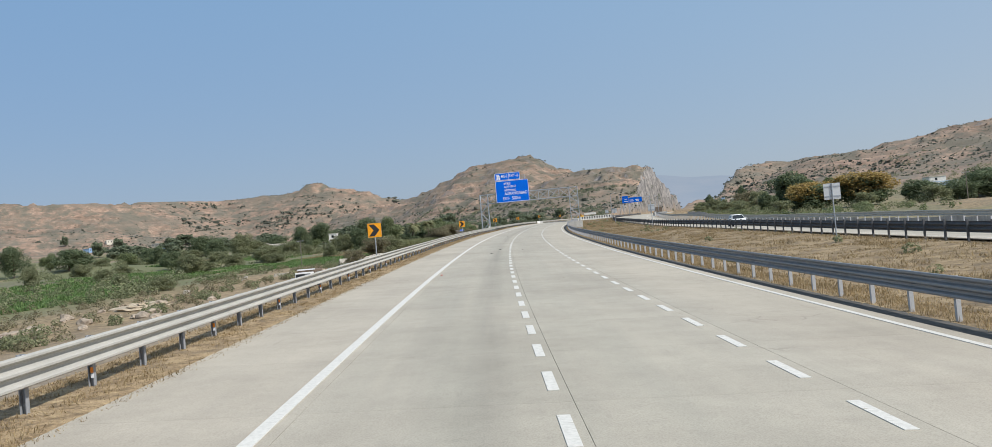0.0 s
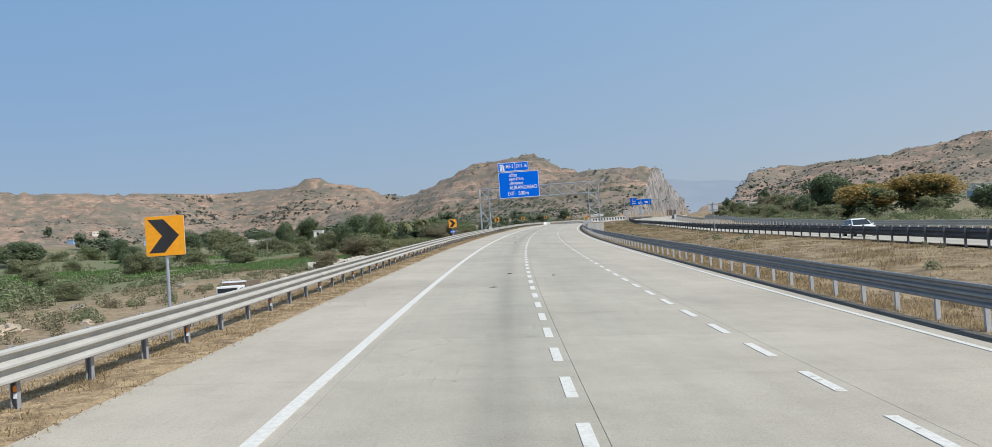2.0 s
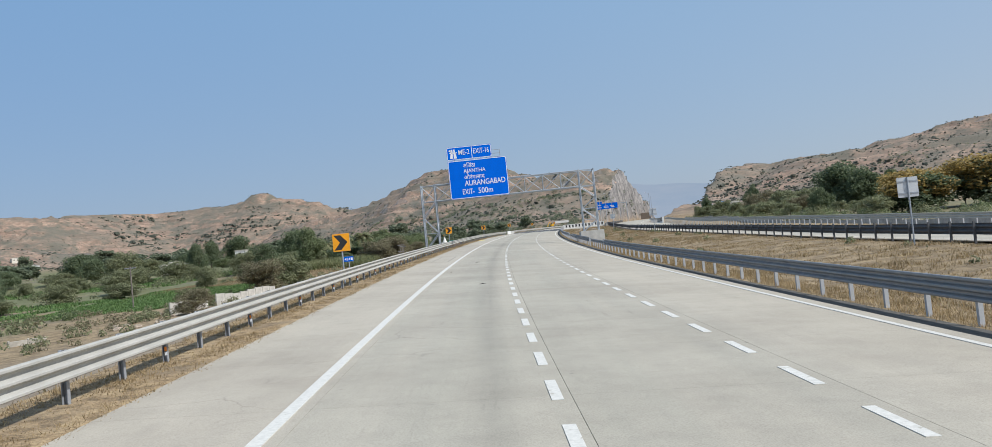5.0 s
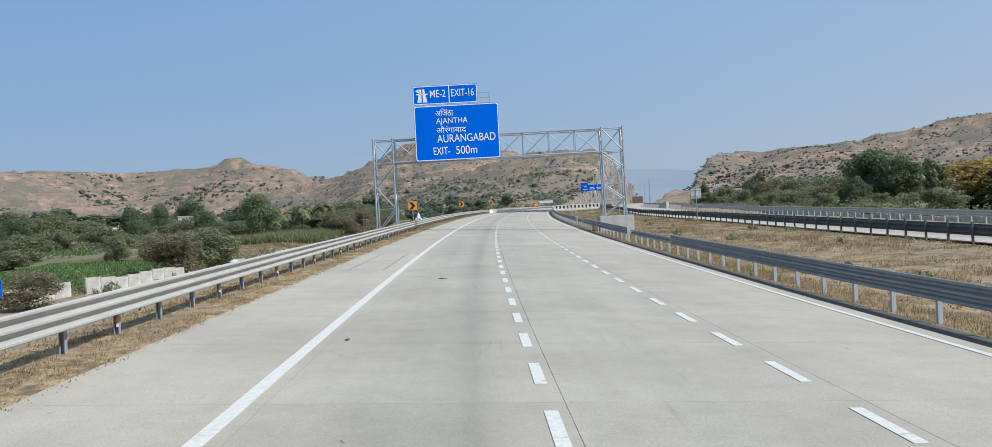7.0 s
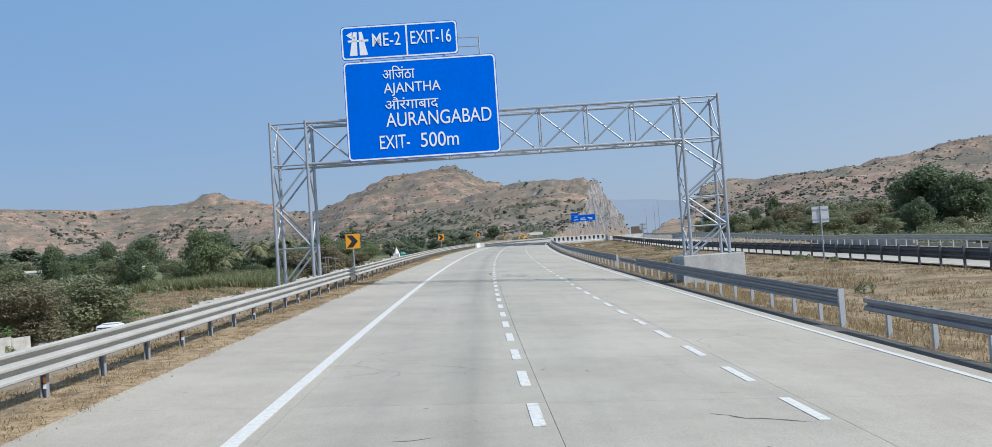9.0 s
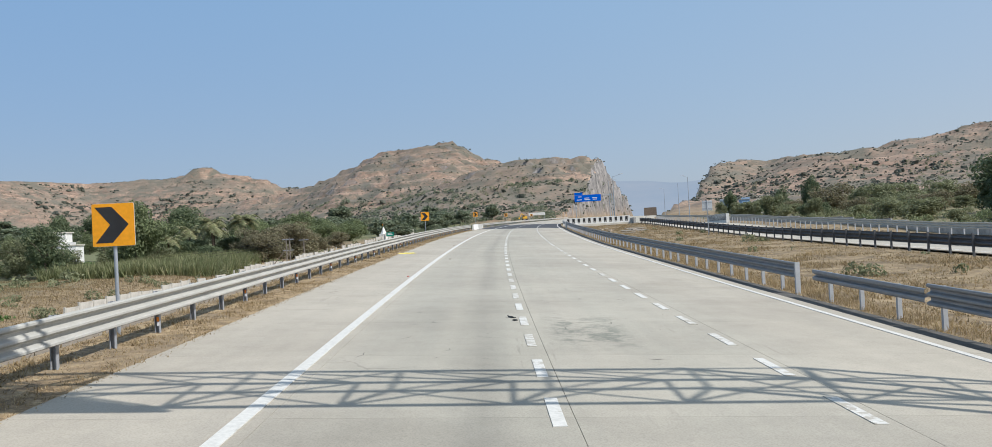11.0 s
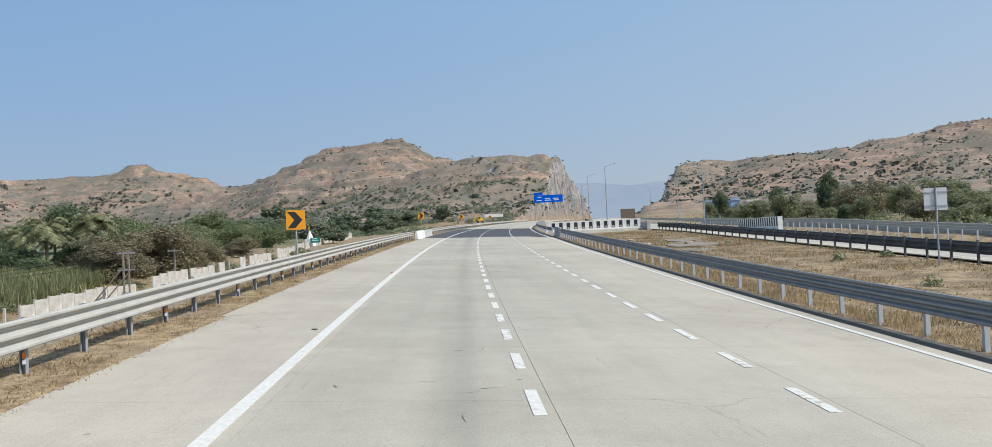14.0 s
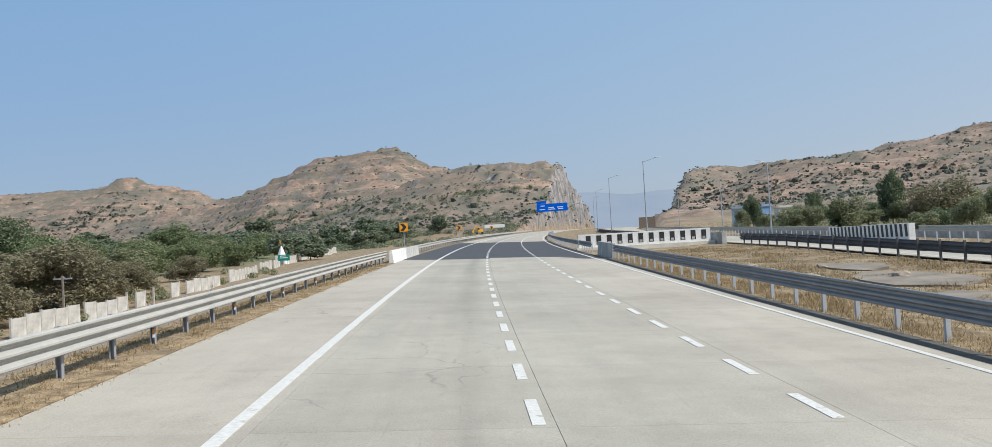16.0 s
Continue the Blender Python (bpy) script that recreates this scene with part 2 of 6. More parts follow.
    rock = blend(t, "MULTIPLY", 0.8, rock, ramp(t, grain(t, at, 0.22, 6, 0.7), (0.36, 0.62), (0.6, 1.15)))
    c = blend(t, "MIX", maths(t, "MULTIPLY", steep, hill), c, rock)
    c = blend(t, "MULTIPLY", 0.7, c, ramp(t, grain(t, at, 7, 4), (0.3, 0.7), (0.65, 1.08)))
    paint(t, b, c)
    bump(t, b, grain(t, at, 3.0, 6), 0.6, 0.08)
    return m


def leafy(name, dark, light, alt=None):
    m, t, b = material(name, 0.65)
    at = where(t)
    geo = t.nodes.new("ShaderNodeNewGeometry")
    c = ramp(t, geo.outputs["Random Per Island"], (0.0, dark), (0.75, light), (1.0, alt or light))
    c = blend(t, "MULTIPLY", 0.8, c, ramp(t, grain(t, at, 0.7, 3), (0.3, 0.6), (0.7, 1.1)))
    paint(t, b, c)
    thin = t.nodes.new("ShaderNodeBsdfTranslucent")
    t.links.new(c, thin.inputs[0])
    mix = t.nodes.new("ShaderNodeMixShader")
    mix.inputs[0].default_value = 0.42
    t.links.new(b.outputs[0], mix.inputs[1])
    t.links.new(thin.outputs[0], mix.inputs[2])
    t.links.new(mix.outputs[0], t.nodes["Material Output"].inputs[0])
    return m


def zinc(name, colour, rough=0.45, metal=0.5):
    m, t, b = material(name, rough, metal)
    at = where(t)
    c = ramp(t, grain(t, at, 1.2, 5), (0.3, tuple(v * 0.82 for v in colour)), (0.7, colour))
    c = blend(t, "MULTIPLY", 0.5, c, ramp(t, grain(t, at, 30, 3), (0.3, 0.8), (0.65, 1.0)))
    paint(t, b, c)
    t.links.new(ramp(t, grain(t, at, 4, 3), (0.3, rough - 0.08), (0.7, rough + 0.15)), b.inputs["Roughness"])
    return m


def painted_line(name, wear, edge, flaked=False):
    """Thermoplastic road paint, worn and scratched; where flaked, it has come off in bars across the lane on one stretch of road."""
    m, t, b = material(name, 0.6)
    at = where(t)
    c = ramp(t, grain(t, at, 14, 5), (0.3, (0.49, 0.475, 0.435)), (0.6, (0.62, 0.60, 0.555)))
    worn = ramp(t, maths(t, "ADD", grain(t, at, 2.6, 8, 0.75), maths(t, "MULTIPLY", grain(t, at, 0.03, 2), wear)), (edge, 0.0), (edge + 0.06, 0.9))
    if flaked:
        uv = t.nodes.new("ShaderNodeTexCoord").outputs["UV"]
        sep = t.nodes.new("ShaderNodeSeparateXYZ")
        t.links.new(uv, sep.inputs[0])
        mp = t.nodes.new("ShaderNodeMapping")
        mp.inputs["Scale"].default_value = (4.5, 6.0, 1)
        t.links.new(uv, mp.inputs[0])
        info = t.nodes.new("ShaderNodeObjectInfo")
        stretch = ramp(t, maths(t, "MULTIPLY", sep.outputs[1], 0.002), (0.0, 0.03), (0.30, 0.05), (0.36, 0.13), (0.40, 0.20), (0.46, 0.20), (0.52, 0.11), (0.60, 0.07))
        amount = maths(t, "MULTIPLY", stretch, maths(t, "ADD", maths(t, "MULTIPLY", info.outputs["Random"], 0.9), 0.15))
        off = maths(t, "ADD", grain(t, mp.outputs[0], 1.0, 3, 0.55), amount)
        worn = maths(t, "MAXIMUM", worn, ramp(t, off, (0.665, 0.0), (0.70, 1.0)))
    c = blend(t, "MIX", worn, c, (0.40, 0.365, 0.305))
    paint(t, b, c)
    bump(t, b, grain(t, at, 40, 3), 0.2, 0.003)
    return m


M_ROAD = concrete_road()
M_EARTH = earth()
M_PAINT = painted_line("edge_paint", 0.35, 0.80)
M_DASH = painted_line("dash_paint", 0.4, 0.86, True)
M_ASPHALT = plain("asphalt", (0.055, 0.056, 0.06), 0.85, 0, 1.5, 0.3, 0.4)
M_JOINT = plain("joint_filler", (0.17, 0.16, 0.145), 0.9, 0, 3, 0.3)
M_RAIL = zinc("galvanised_rail", (0.445, 0.435, 0.40), 0.7, 0.05)
# median rail: darker zinc, the shade of its sunless face put into the colour
M_RAILD = zinc("shaded_rail", (0.25, 0.255, 0.265), 0.5, 0.2)
# rail seen from behind: darkest zinc, with the shade on its back painted in
M_RAILB = zinc("shaded_rail_back", (0.10, 0.103, 0.11), 0.6, 0.1)
M_POSTR = zinc("pale_galvanised_post", (0.52, 0.53, 0.55), 0.6, 0.1)
M_POST = zinc("galvanised_post", (0.36, 0.375, 0.40), 0.55, 0.2)
M_STEEL = zinc("galvanised_tube", (0.42, 0.455, 0.50), 0.45)
M_WHITE = plain("whitewash", (0.72, 0.71, 0.68), 0.8, 0, 1.2, 0.12)
M_BLACKP = plain("black_paint", (0.02, 0.02, 0.022), 0.6, 0, 3, 0.3)
M_CONC = plain("cast_concrete", (0.46, 0.45, 0.42), 0.85, 0, 1.0, 0.22, 0.3)
M_GREYC = plain("grey_panel_concrete", (0.40, 0.385, 0.36), 0.9, 0, 0.9, 0.3, 0.3)
M_SIGNBLUE = plain("sign_blue", (0.0, 0.135, 0.72), 0.8, 0, 0.6, 0.06, 0)
M_SIGNBLUE.node_tree.nodes["Principled BSDF"].inputs["Specular IOR Level"].default_value = 0.12
M_SIGNWHITE = plain("sign_white", (0.85, 0.86, 0.88), 0.4, 0, 2, 0.04, 0)
M_SIGNBACK = zinc("sign_back", (0.66, 0.68, 0.70), 0.5)
M_ORANGE = plain("sign_amber", (0.83, 0.34, 0.008), 0.4, 0, 1.5, 0.06, 0)
M_GREENS = plain("sign_green", (0.01, 0.24, 0.17), 0.4, 0, 1.5, 0.06, 0)
M_YELLOW = plain("machine_yellow", (0.78, 0.42, 0.03), 0.5, 0, 3, 0.15)
M_PLASTIC = plain("yellow_plastic", (0.80, 0.68, 0.16), 0.45, 0, 3, 0.1)
M_RUBBLE = plain("pale_rubble", (0.42, 0.35, 0.26), 0.95, 0, 1.2, 0.3, 0.5)
M_RED = plain("tail_red", (0.55, 0.03, 0.02), 0.4, 0, 3, 0.15)
M_BARK = plain("bark", (0.15, 0.115, 0.085), 0.9, 0, 5, 0.35, 0.5)
M_TRUCK = plain("truck_white", (0.74, 0.74, 0.73), 0.4, 0, 2, 0.1)
M_TYRE = plain("tyre_rubber", (0.025, 0.025, 0.027), 0.8, 0, 8, 0.2)
M_BROWN = plain("tarpaulin_brown", (0.16, 0.12, 0.09), 0.9, 0, 3, 0.3)
M_BLUEW = plain("blue_wall_paint", (0.24, 0.38, 0.58), 0.8, 0, 1, 0.15)
M_CREAM = plain("cream_plaster", (0.62, 0.58, 0.50), 0.85, 0, 1, 0.15)
M_ROOFT = plain("tin_roof", (0.48, 0.47, 0.45), 0.5, 0.3, 1.5, 0.2)
M_ROCK = plain("basalt_rubble", (0.34, 0.28, 0.22), 0.95, 0, 1.5, 0.35, 0.8)
M_STRAW = leafy("dry_grass", (0.24, 0.165, 0.08), (0.42, 0.31, 0.16), (0.55, 0.43, 0.25))
M_HAY = leafy("mown_hay", (0.22, 0.155, 0.08), (0.37, 0.275, 0.145), (0.50, 0.39, 0.225))
M_LEAF = leafy("leaf_green", (0.125, 0.16, 0.075), (0.225, 0.27, 0.125), (0.28, 0.31, 0.155))
M_LEAFD = leafy("leaf_dark", (0.095, 0.13, 0.07), (0.17, 0.215, 0.11), (0.22, 0.26, 0.135))
M_LEAFO = leafy("leaf_olive", (0.17, 0.185, 0.10), (0.275, 0.295, 0.155), (0.33, 0.335, 0.19))
M_LEAFB = leafy("leaf_dusty_brown", (0.18, 0.155, 0.095), (0.285, 0.25, 0.15), (0.26, 0.265, 0.145))
M_BLOOM = leafy("mango_bloom", (0.28, 0.21, 0.075), (0.50, 0.36, 0.12), (0.58, 0.41, 0.15))
M_PALM = leafy("palm_frond", (0.14, 0.16, 0.075), (0.26, 0.27, 0.13), (0.40, 0.35, 0.20))
# lightened leaf for far trees, with the haze of distance mixed into the colour
M_LEAFH = leafy("leaf_pale_haze", (0.14, 0.175, 0.11), (0.215, 0.255, 0.16), (0.27, 0.295, 0.19))
M_SCRUB = leafy("hill_scrub", (0.072, 0.082, 0.062), (0.125, 0.135, 0.10), (0.17, 0.165, 0.12))
M_CROP = leafy("crop_green", (0.095, 0.17, 0.05), (0.165, 0.27, 0.08), (0.22, 0.30, 0.11))
M_CANE = leafy("cane_leaf", (0.15, 0.175, 0.07), (0.29, 0.30, 0.14), (0.40, 0.36, 0.20))
M_HAZE = bpy.data.materials.new("far_ridge")
M_HAZE.use_nodes = True


def straw_mat():
    """Trodden dry straw."""
    m, t, b = material("straw_mat", 0.95)
    at = where(t)
    c = ramp(t, grain(t, at, 2.2, 7, 0.75), (0.38, (0.15, 0.105, 0.058)), (0.48, (0.30, 0.21, 0.115)), (0.60, (0.44, 0.325, 0.185)))
    c = blend(t, "MULTIPLY", 0.8, c, ramp(t, grain(t, at, 22, 4, 0.7), (0.35, 0.55), (0.62, 1.1)))
    c = blend(t, "MIX", ramp(t, grain(t, at, 0.35, 4), (0.54, 0.0), (0.64, 0.6)), c, (0.19, 0.145, 0.095))
    paint(t, b, c)
    bump(t, b, grain(t, at, 14, 6), 0.8, 0.04)
    return m


M_MAT = straw_mat()

# ======== the lie of the road and the land
# reference line: the left edge line of the carriageway; s runs along it, o to its right, h up from the road's plane
KNOT = np.array([-120, 20, 80, 140, 200, 260, 330, 420, 600, 1100, 1250, 4200.0])
BEND = np.array([5.0e-4, 4.92e-4, 5.53e-4, 4.38e-4, 5.38e-4, 4.16e-4, 6.13e-4, 5.8e-4, 3.7e-4, 3.2e-4, 2.5e-4, 0])
GRADE = np.array([0.0204, 0.0246, 0.0276, 0.0251, 0.0269, 0.0247, 0.021, 0.0192, 0.0192, 0.004, 0, 0])
BANK = np.array([0.0527, 0.0423, 0.0431, 0.054, 0.0503, 0.0517, 0.0237, 0.0245, 0.0245, 0.02, 0.02, 0.02])
RUN = np.arange(-120.0, 4201.0, 1.0)


def summed(a):
    c = np.concatenate([[0], np.cumsum((a[1:] + a[:-1]) / 2)])
    return c - np.interp(0, RUN, c)


TURN = summed(np.interp(RUN, KNOT, BEND))
LINE_X, LINE_Y = summed(np.sin(TURN)), summed(np.cos(TURN))
LINE_Z = summed(np.interp(RUN, KNOT, GRADE))


def lie(s, o, h=0.0):
    """World places of points at s along, o right of and h above the road's plane (arrays or numbers)."""
    s, o = np.asarray(s, float), np.asarray(o, float)
    a = np.interp(s, RUN, TURN)
    x = np.interp(s, RUN, LINE_X) + o * np.cos(a)
    y = np.interp(s, RUN, LINE_Y) - o * np.sin(a)
    z = np.interp(s, RUN, LINE_Z) - np.interp(s, KNOT, BANK) * np.clip(o, -6, 44) + h
    return x, y, z


def step(a, b, v):
    u = np.clip((v - a) / (b - a), 0, 1)
    return u * u * (3 - 2 * u)


def lumps(x, y, size, seed):
    """Smooth random relief in -1..1 from a few turned waves, vectorised."""
    rng = np.random.RandomState(seed)
    out = 0.0
    for i in range(10):
        a, ph, k = rng.uniform(0, 6.28), rng.uniform(0, 6.28), rng.uniform(0.6, 1.9)
        out = out + np.sin((x * np.cos(a) + y * np.sin(a)) * 6.28 / size * k + ph + 1.3 * np.sin((x * np.sin(a) - y * np.cos(a)) * 3.9 / size + ph))
    return out / 4.5


def ridge(x, y, crest, slope, spread, z0, side=1.0):
    """Height of a hill with the crest line crest, (x, y, z) from end to end, falling to z0 over about spread metres."""
    best = np.full(np.shape(x), -1e9)
    for (x1, y1, z1), (x2, y2, z2) in zip(crest, crest[1:]):
        dx, dy = x2 - x1, y2 - y1
        run = math.hypot(dx, dy)
        w = ((x - x1) * dx + (y - y1) * dy) / (run * run)
        u = np.clip(w, 0, 1)
        d = np.hypot(((x - x1) * dy - (y - y1) * dx) / run, side * run * (w - u))
        top = z1 + u * (z2 - z1)
        # convex brow, then a straight flank, then a long foot
        fall = np.where(d < 40, d * d / 80 * slope * 1.6, (20 * slope * 1.6) + (d - 40) * slope)
        z = top - fall
        foot = z0 + 12
        z = np.where(z < foot, foot - (foot - z) * 0.35, z)
        best = np.maximum(best, z)
    return best


LEFT_CREST = [(-1750, 1250, 175), (-1180, 1480, 165), (-849, 1560, 152), (-681, 1620, 142), (-569, 1847, 148), (-439, 1825, 149), (-396, 1817, 150), (-374, 1813, 151), (-352, 1809, 152), (-333, 1806, 153), (-315, 1803, 151), (-278, 1797, 146), (-235, 1789, 134), (-203, 1784, 120), (-120, 1770, 106), (60, 1850, 90)]
NEAR_LEFT_CREST = [(-900, 860, 95), (-620, 940, 78), (-470, 970, 62), (-380, 1000, 45)]
MID_CREST = [(-190, 1180, 60), (-111, 1155, 70), (-85, 1150, 75), (-59, 1146, 83), (-40, 1142, 92), (-21, 1138, 102), (-4, 1136, 108), (24, 1131, 109), (43, 1127, 113), (59, 1124, 114), (68, 1123, 114), (81, 1121, 109), (96, 1110, 97), (112, 1030, 74)]
MID_CREST_2 = [(95, 1010, 66), (90, 917, 65), (105, 914, 70), (124, 911, 72), (144, 908, 73), (168, 903, 72), (240, 897, 76)]
RIGHT_CREST = [(250, 933, 67), (309, 925, 66), (332, 921, 64), (358, 916, 63), (360, 850, 62), (332, 779, 56), (353, 775, 59), (374, 771, 60), (395, 767, 64), (416, 764, 66), (444, 759, 72), (600, 730, 100), (950, 640, 150), (1500, 500, 170)]


def hill_height(x, y, s, o):
    z = ridge(x, y, LEFT_CREST, 0.42, 500, 30, 1.6)
    # flat rock cap on the far ridge
    z = np.maximum(z, 165 - np.clip(np.hypot((x + 352) / 1.2, y - 1809) - 16, 0, 400) * 1.2)
    z = np.maximum(z, ridge(x, y, NEAR_LEFT_CREST, 0.3, 300, 18))
    z = np.maximum(z, ridge(x, y, MID_CREST, 0.36, 300, 18, 2.6))
    z = np.maximum(z, ridge(x, y, MID_CREST_2, 0.34, 250, 18))
    z = np.maximum(z, ridge(x, y, RIGHT_CREST, 0.27, 250, 14))
    rough = np.clip((z - 22) / 30, 0, 1)
    gully = np.abs(lumps(x, y, 70, 3))
    z = z - rough * 5.0 * gully * step(0, 10, z - 25) * 0.6 + rough * (1.2 * lumps(x, y, 23, 4) + 0.6 * lumps(x, y, 9, 5))
    # rock terraces of the trap country
    band = 9.0
    f = z / band - np.floor(z / band)
    z = z + rough * np.where(o > 20, 0.22, 0.5) * band * (step(0.5, 0.72, f) - f) * 0.8
    # the road's cutting through the ridge: a steep rock face on either hand
    zr = np.interp(s, RUN, LINE_Z)
    jag = 1.6 * lumps(s, o * 0.3, 31, 8) + 1.6 * np.abs(lumps(s, o * 0.2, 11, 9))
    z = np.where(o < 20, np.minimum(z, zr - 1 + np.interp(CUT_LEFT + jag * 0.6 - o, [0, 4, 7, 10, 15, 30, 300, 4000], [0, 24, 48, 66, 78, 88, 160, 2000])), z)
    z = np.where(o >= 20, np.minimum(z, zr - 1 + np.interp(o - CUT_RIGHT + jag * 0.5, [0, 4, 9, 14, 20, 60, 300, 4000], [2, 15, 29, 38, 42, 64, 200, 3000])), z)
    # the left-hand face dies away where the ridge ends; earth benches at the foot of the right-hand one
    z = z - np.interp(s, [900, 915, 940, 984, 1024, 1045, 1085], [0, 2, 6.5, 8.5, 14, 22, 75]) * step(-125, -50, o) * (o < 20)
    bench = zr + (1.2 + 3.2 * step(50, 52, o) + 2.2 * step(55, 56.5, o)) * step(46, 48.5, o) * step(560, 640, s) * (1 - step(960, 1020, s)) * (0.75 + 0.35 * lumps(s, o * 2, 60, 12))
    return np.where((o > 46) & (o < 75) & (s > 560) & (s < 1020), np.maximum(z, bench), z)


CUT_LEFT, CUT_RIGHT = -13.0, 60.0


def drop(s):
    return np.interp(s, [-120, 220, 318, 405, 580, 860], [5.0, 5.0, 4.0, 3.2, 2.0, 0.5])


def opp_h(s, o):
    """Height of the other carriageway over the road's plane."""
    a = np.interp(s, [0, 165, 205, 310, 400], [0.5, 0.64, 0.56, 0.24, 0.12])
    b = np.interp(s, [0, 60, 170, 235, 310, 400], [0.6, 0.62, 0.92, 0.95, 0.35, 0.25])
    return a + (b - a) * (o - 26) / 17.0


def ground_h(s, o):
    """Ground over the road's plane."""
    left = -0.05 - np.clip((-o - 4.9) / 1.9, 0, 1e9)
    dip = np.interp(s, [200, 226, 255, 285, 318, 345, 371, 392, 418, 444], [0, 0.45, 1.25, 1.3, 0.9, 1.1, 1.0, 0.55, 0.5, 0]) * step(27, 33, -o) * (1 - step(41, 50, -o))
    left = np.maximum(left, -drop(s) - dip - 0.006 * np.clip(-o - 15, 0, 50) + 0.018 * np.clip(-o - 90, 0, 700))
    mid = -0.05 + (opp_h(s, 26.0) - 0.0) * step(15, 25.5, o) - 0.12 * step(13.2, 16, o) * (1 - step(20, 25.5, o))
    right = opp_h(s, o) - 0.06 - 0.55 * np.clip((o - 27) / 15.4, 0, 1)
    far = np.maximum(opp_h(s, 44) - 0.1 - (o - 44.5) / 2.2, -1.2 + 0.012 * np.clip(o - 80, 0, 400))
    h = np.where(o < -3, left, np.where(o < 26, mid, np.where(o < 44.5, right, far)))
    return h


def land(s, o):
    """World places of the ground's surface."""
    s, o = np.asarray(s, float), np.asarray(o, float)
    x, y, z = lie(s, o, ground_h(s, o))
    off = step(6, 14, -o) + step(46, 60, o)
    z = z + off * 0.25 * lumps(x, y, 17, 1) + step(60, 160, np.abs(o)) * 1.2 * lumps(x, y, 120, 2)
    z = z + 0.05 * step(12.6, 15, o) * (1 - step(23, 26, o)) * lumps(x, y, 3.1, 6)
    road = (o > -12) & (o < 46)
    hill = hill_height(x, y, s, o)
    return x, y, np.where(road, np.where(s > 700, z, z), np.maximum(z, hill))
W0 = 160.5

# ======== building helpers
def mesh_of(name, bm, mat):
    me = bpy.data.meshes.new(name)
    bm.to_mesh(me)
    bm.free()
    me.materials.append(mat)
    return me


def part(name, bm, mat, parent, label="", smooth=False):
    me = bm if isinstance(bm, bpy.types.Mesh) else mesh_of(name, bm, mat)
    if smooth:
        me.polygons.foreach_set("use_smooth", [True] * len(me.polygons))
    ob = new(name, me)
    ob.parent = parent
    if label:
        ob["label"] = label
    return ob


def thing(name, m, label, category, group="", kind=""):
    ob = new(name)
    ob.empty_display_size = 0.3
    ob.matrix_world = m
    return tagged(ob, label, category, group, kind)


def box(bm, x0, y0, z0, x1, y1, z1, bevel=0.0):
    r = bmesh.ops.create_cube(bm, size=1.0, matrix=Matrix.Translation(((x0 + x1) / 2, (y0 + y1) / 2, (z0 + z1) / 2)) @ Matrix.Diagonal((x1 - x0, y1 - y0, z1 - z0, 1)))
    if bevel:
        vs = set(r["verts"])
        es = [e for e in bm.edges if e.verts[0] in vs and e.verts[1] in vs]
        bmesh.ops.bevel(bm, geom=es, offset=bevel, segments=2, affect="EDGES", profile=0.6)
    return bm


def boxed(*a, bevel=0.0):
    return box(bmesh.new(), *a, bevel=bevel)


def tube(bm, a, b, r, r2=None, n=8):
    a, b = Vector(a), Vector(b)
    d = b - a
    m = Matrix.Translation((a + b) / 2) @ d.to_track_quat("Z", "Y").to_matrix().to_4x4()
    bmesh.ops.create_cone(bm, cap_ends=True, segments=n, radius1=r, radius2=r if r2 is None else r2, depth=d.length, matrix=m)
    return bm


def prism(bm, outline, y0, y1):
    """A plate of the outline (x, z), from y0 to y1."""
    lo = [bm.verts.new((x, y0, z)) for x, z in outline]
    hi = [bm.verts.new((x, y1, z)) for x, z in outline]
    bm.faces.new(lo)
    bm.faces.new(hi[::-1])
    for i in range(len(lo)):
        j = (i + 1) % len(lo)
        bm.faces.new((lo[j], lo[i], hi[i], hi[j]))
    bmesh.ops.recalc_face_normals(bm, faces=bm.faces)
    return bm


def mesh_from(name, verts, faces, mat, uv=None):
    me = bpy.data.meshes.new(name)
    me.from_pydata(verts.tolist() if isinstance(verts, np.ndarray) else [tuple(map(float, v)) for v in verts], [], faces.tolist() if isinstance(faces, np.ndarray) else [tuple(map(int, f)) for f in faces])
    me.materials.append(mat)
    if uv is not None:
        lay = me.uv_layers.new(name="along")
        idx = np.empty(len(me.loops), int)
        me.loops.foreach_get("vertex_index", idx)
        lay.data.foreach_set("uv", np.asarray(uv, float)[idx].ravel())
    me.update()
    return me


def heading(s):
    return float(np.interp(s, RUN, TURN))


def spot(s, o, h=0.0, on="road", turn=0.0):
    """A pose standing upright at s, o, with local x to the road's right and local y along it."""
    x, y, z = (lie(s, o, h) if on == "road" else land(s, o))
    z = float(z) + (h if on != "road" else 0)
    return pose(float(x), float(y), z, 0, 0, -math.degrees(heading(s)) + turn)


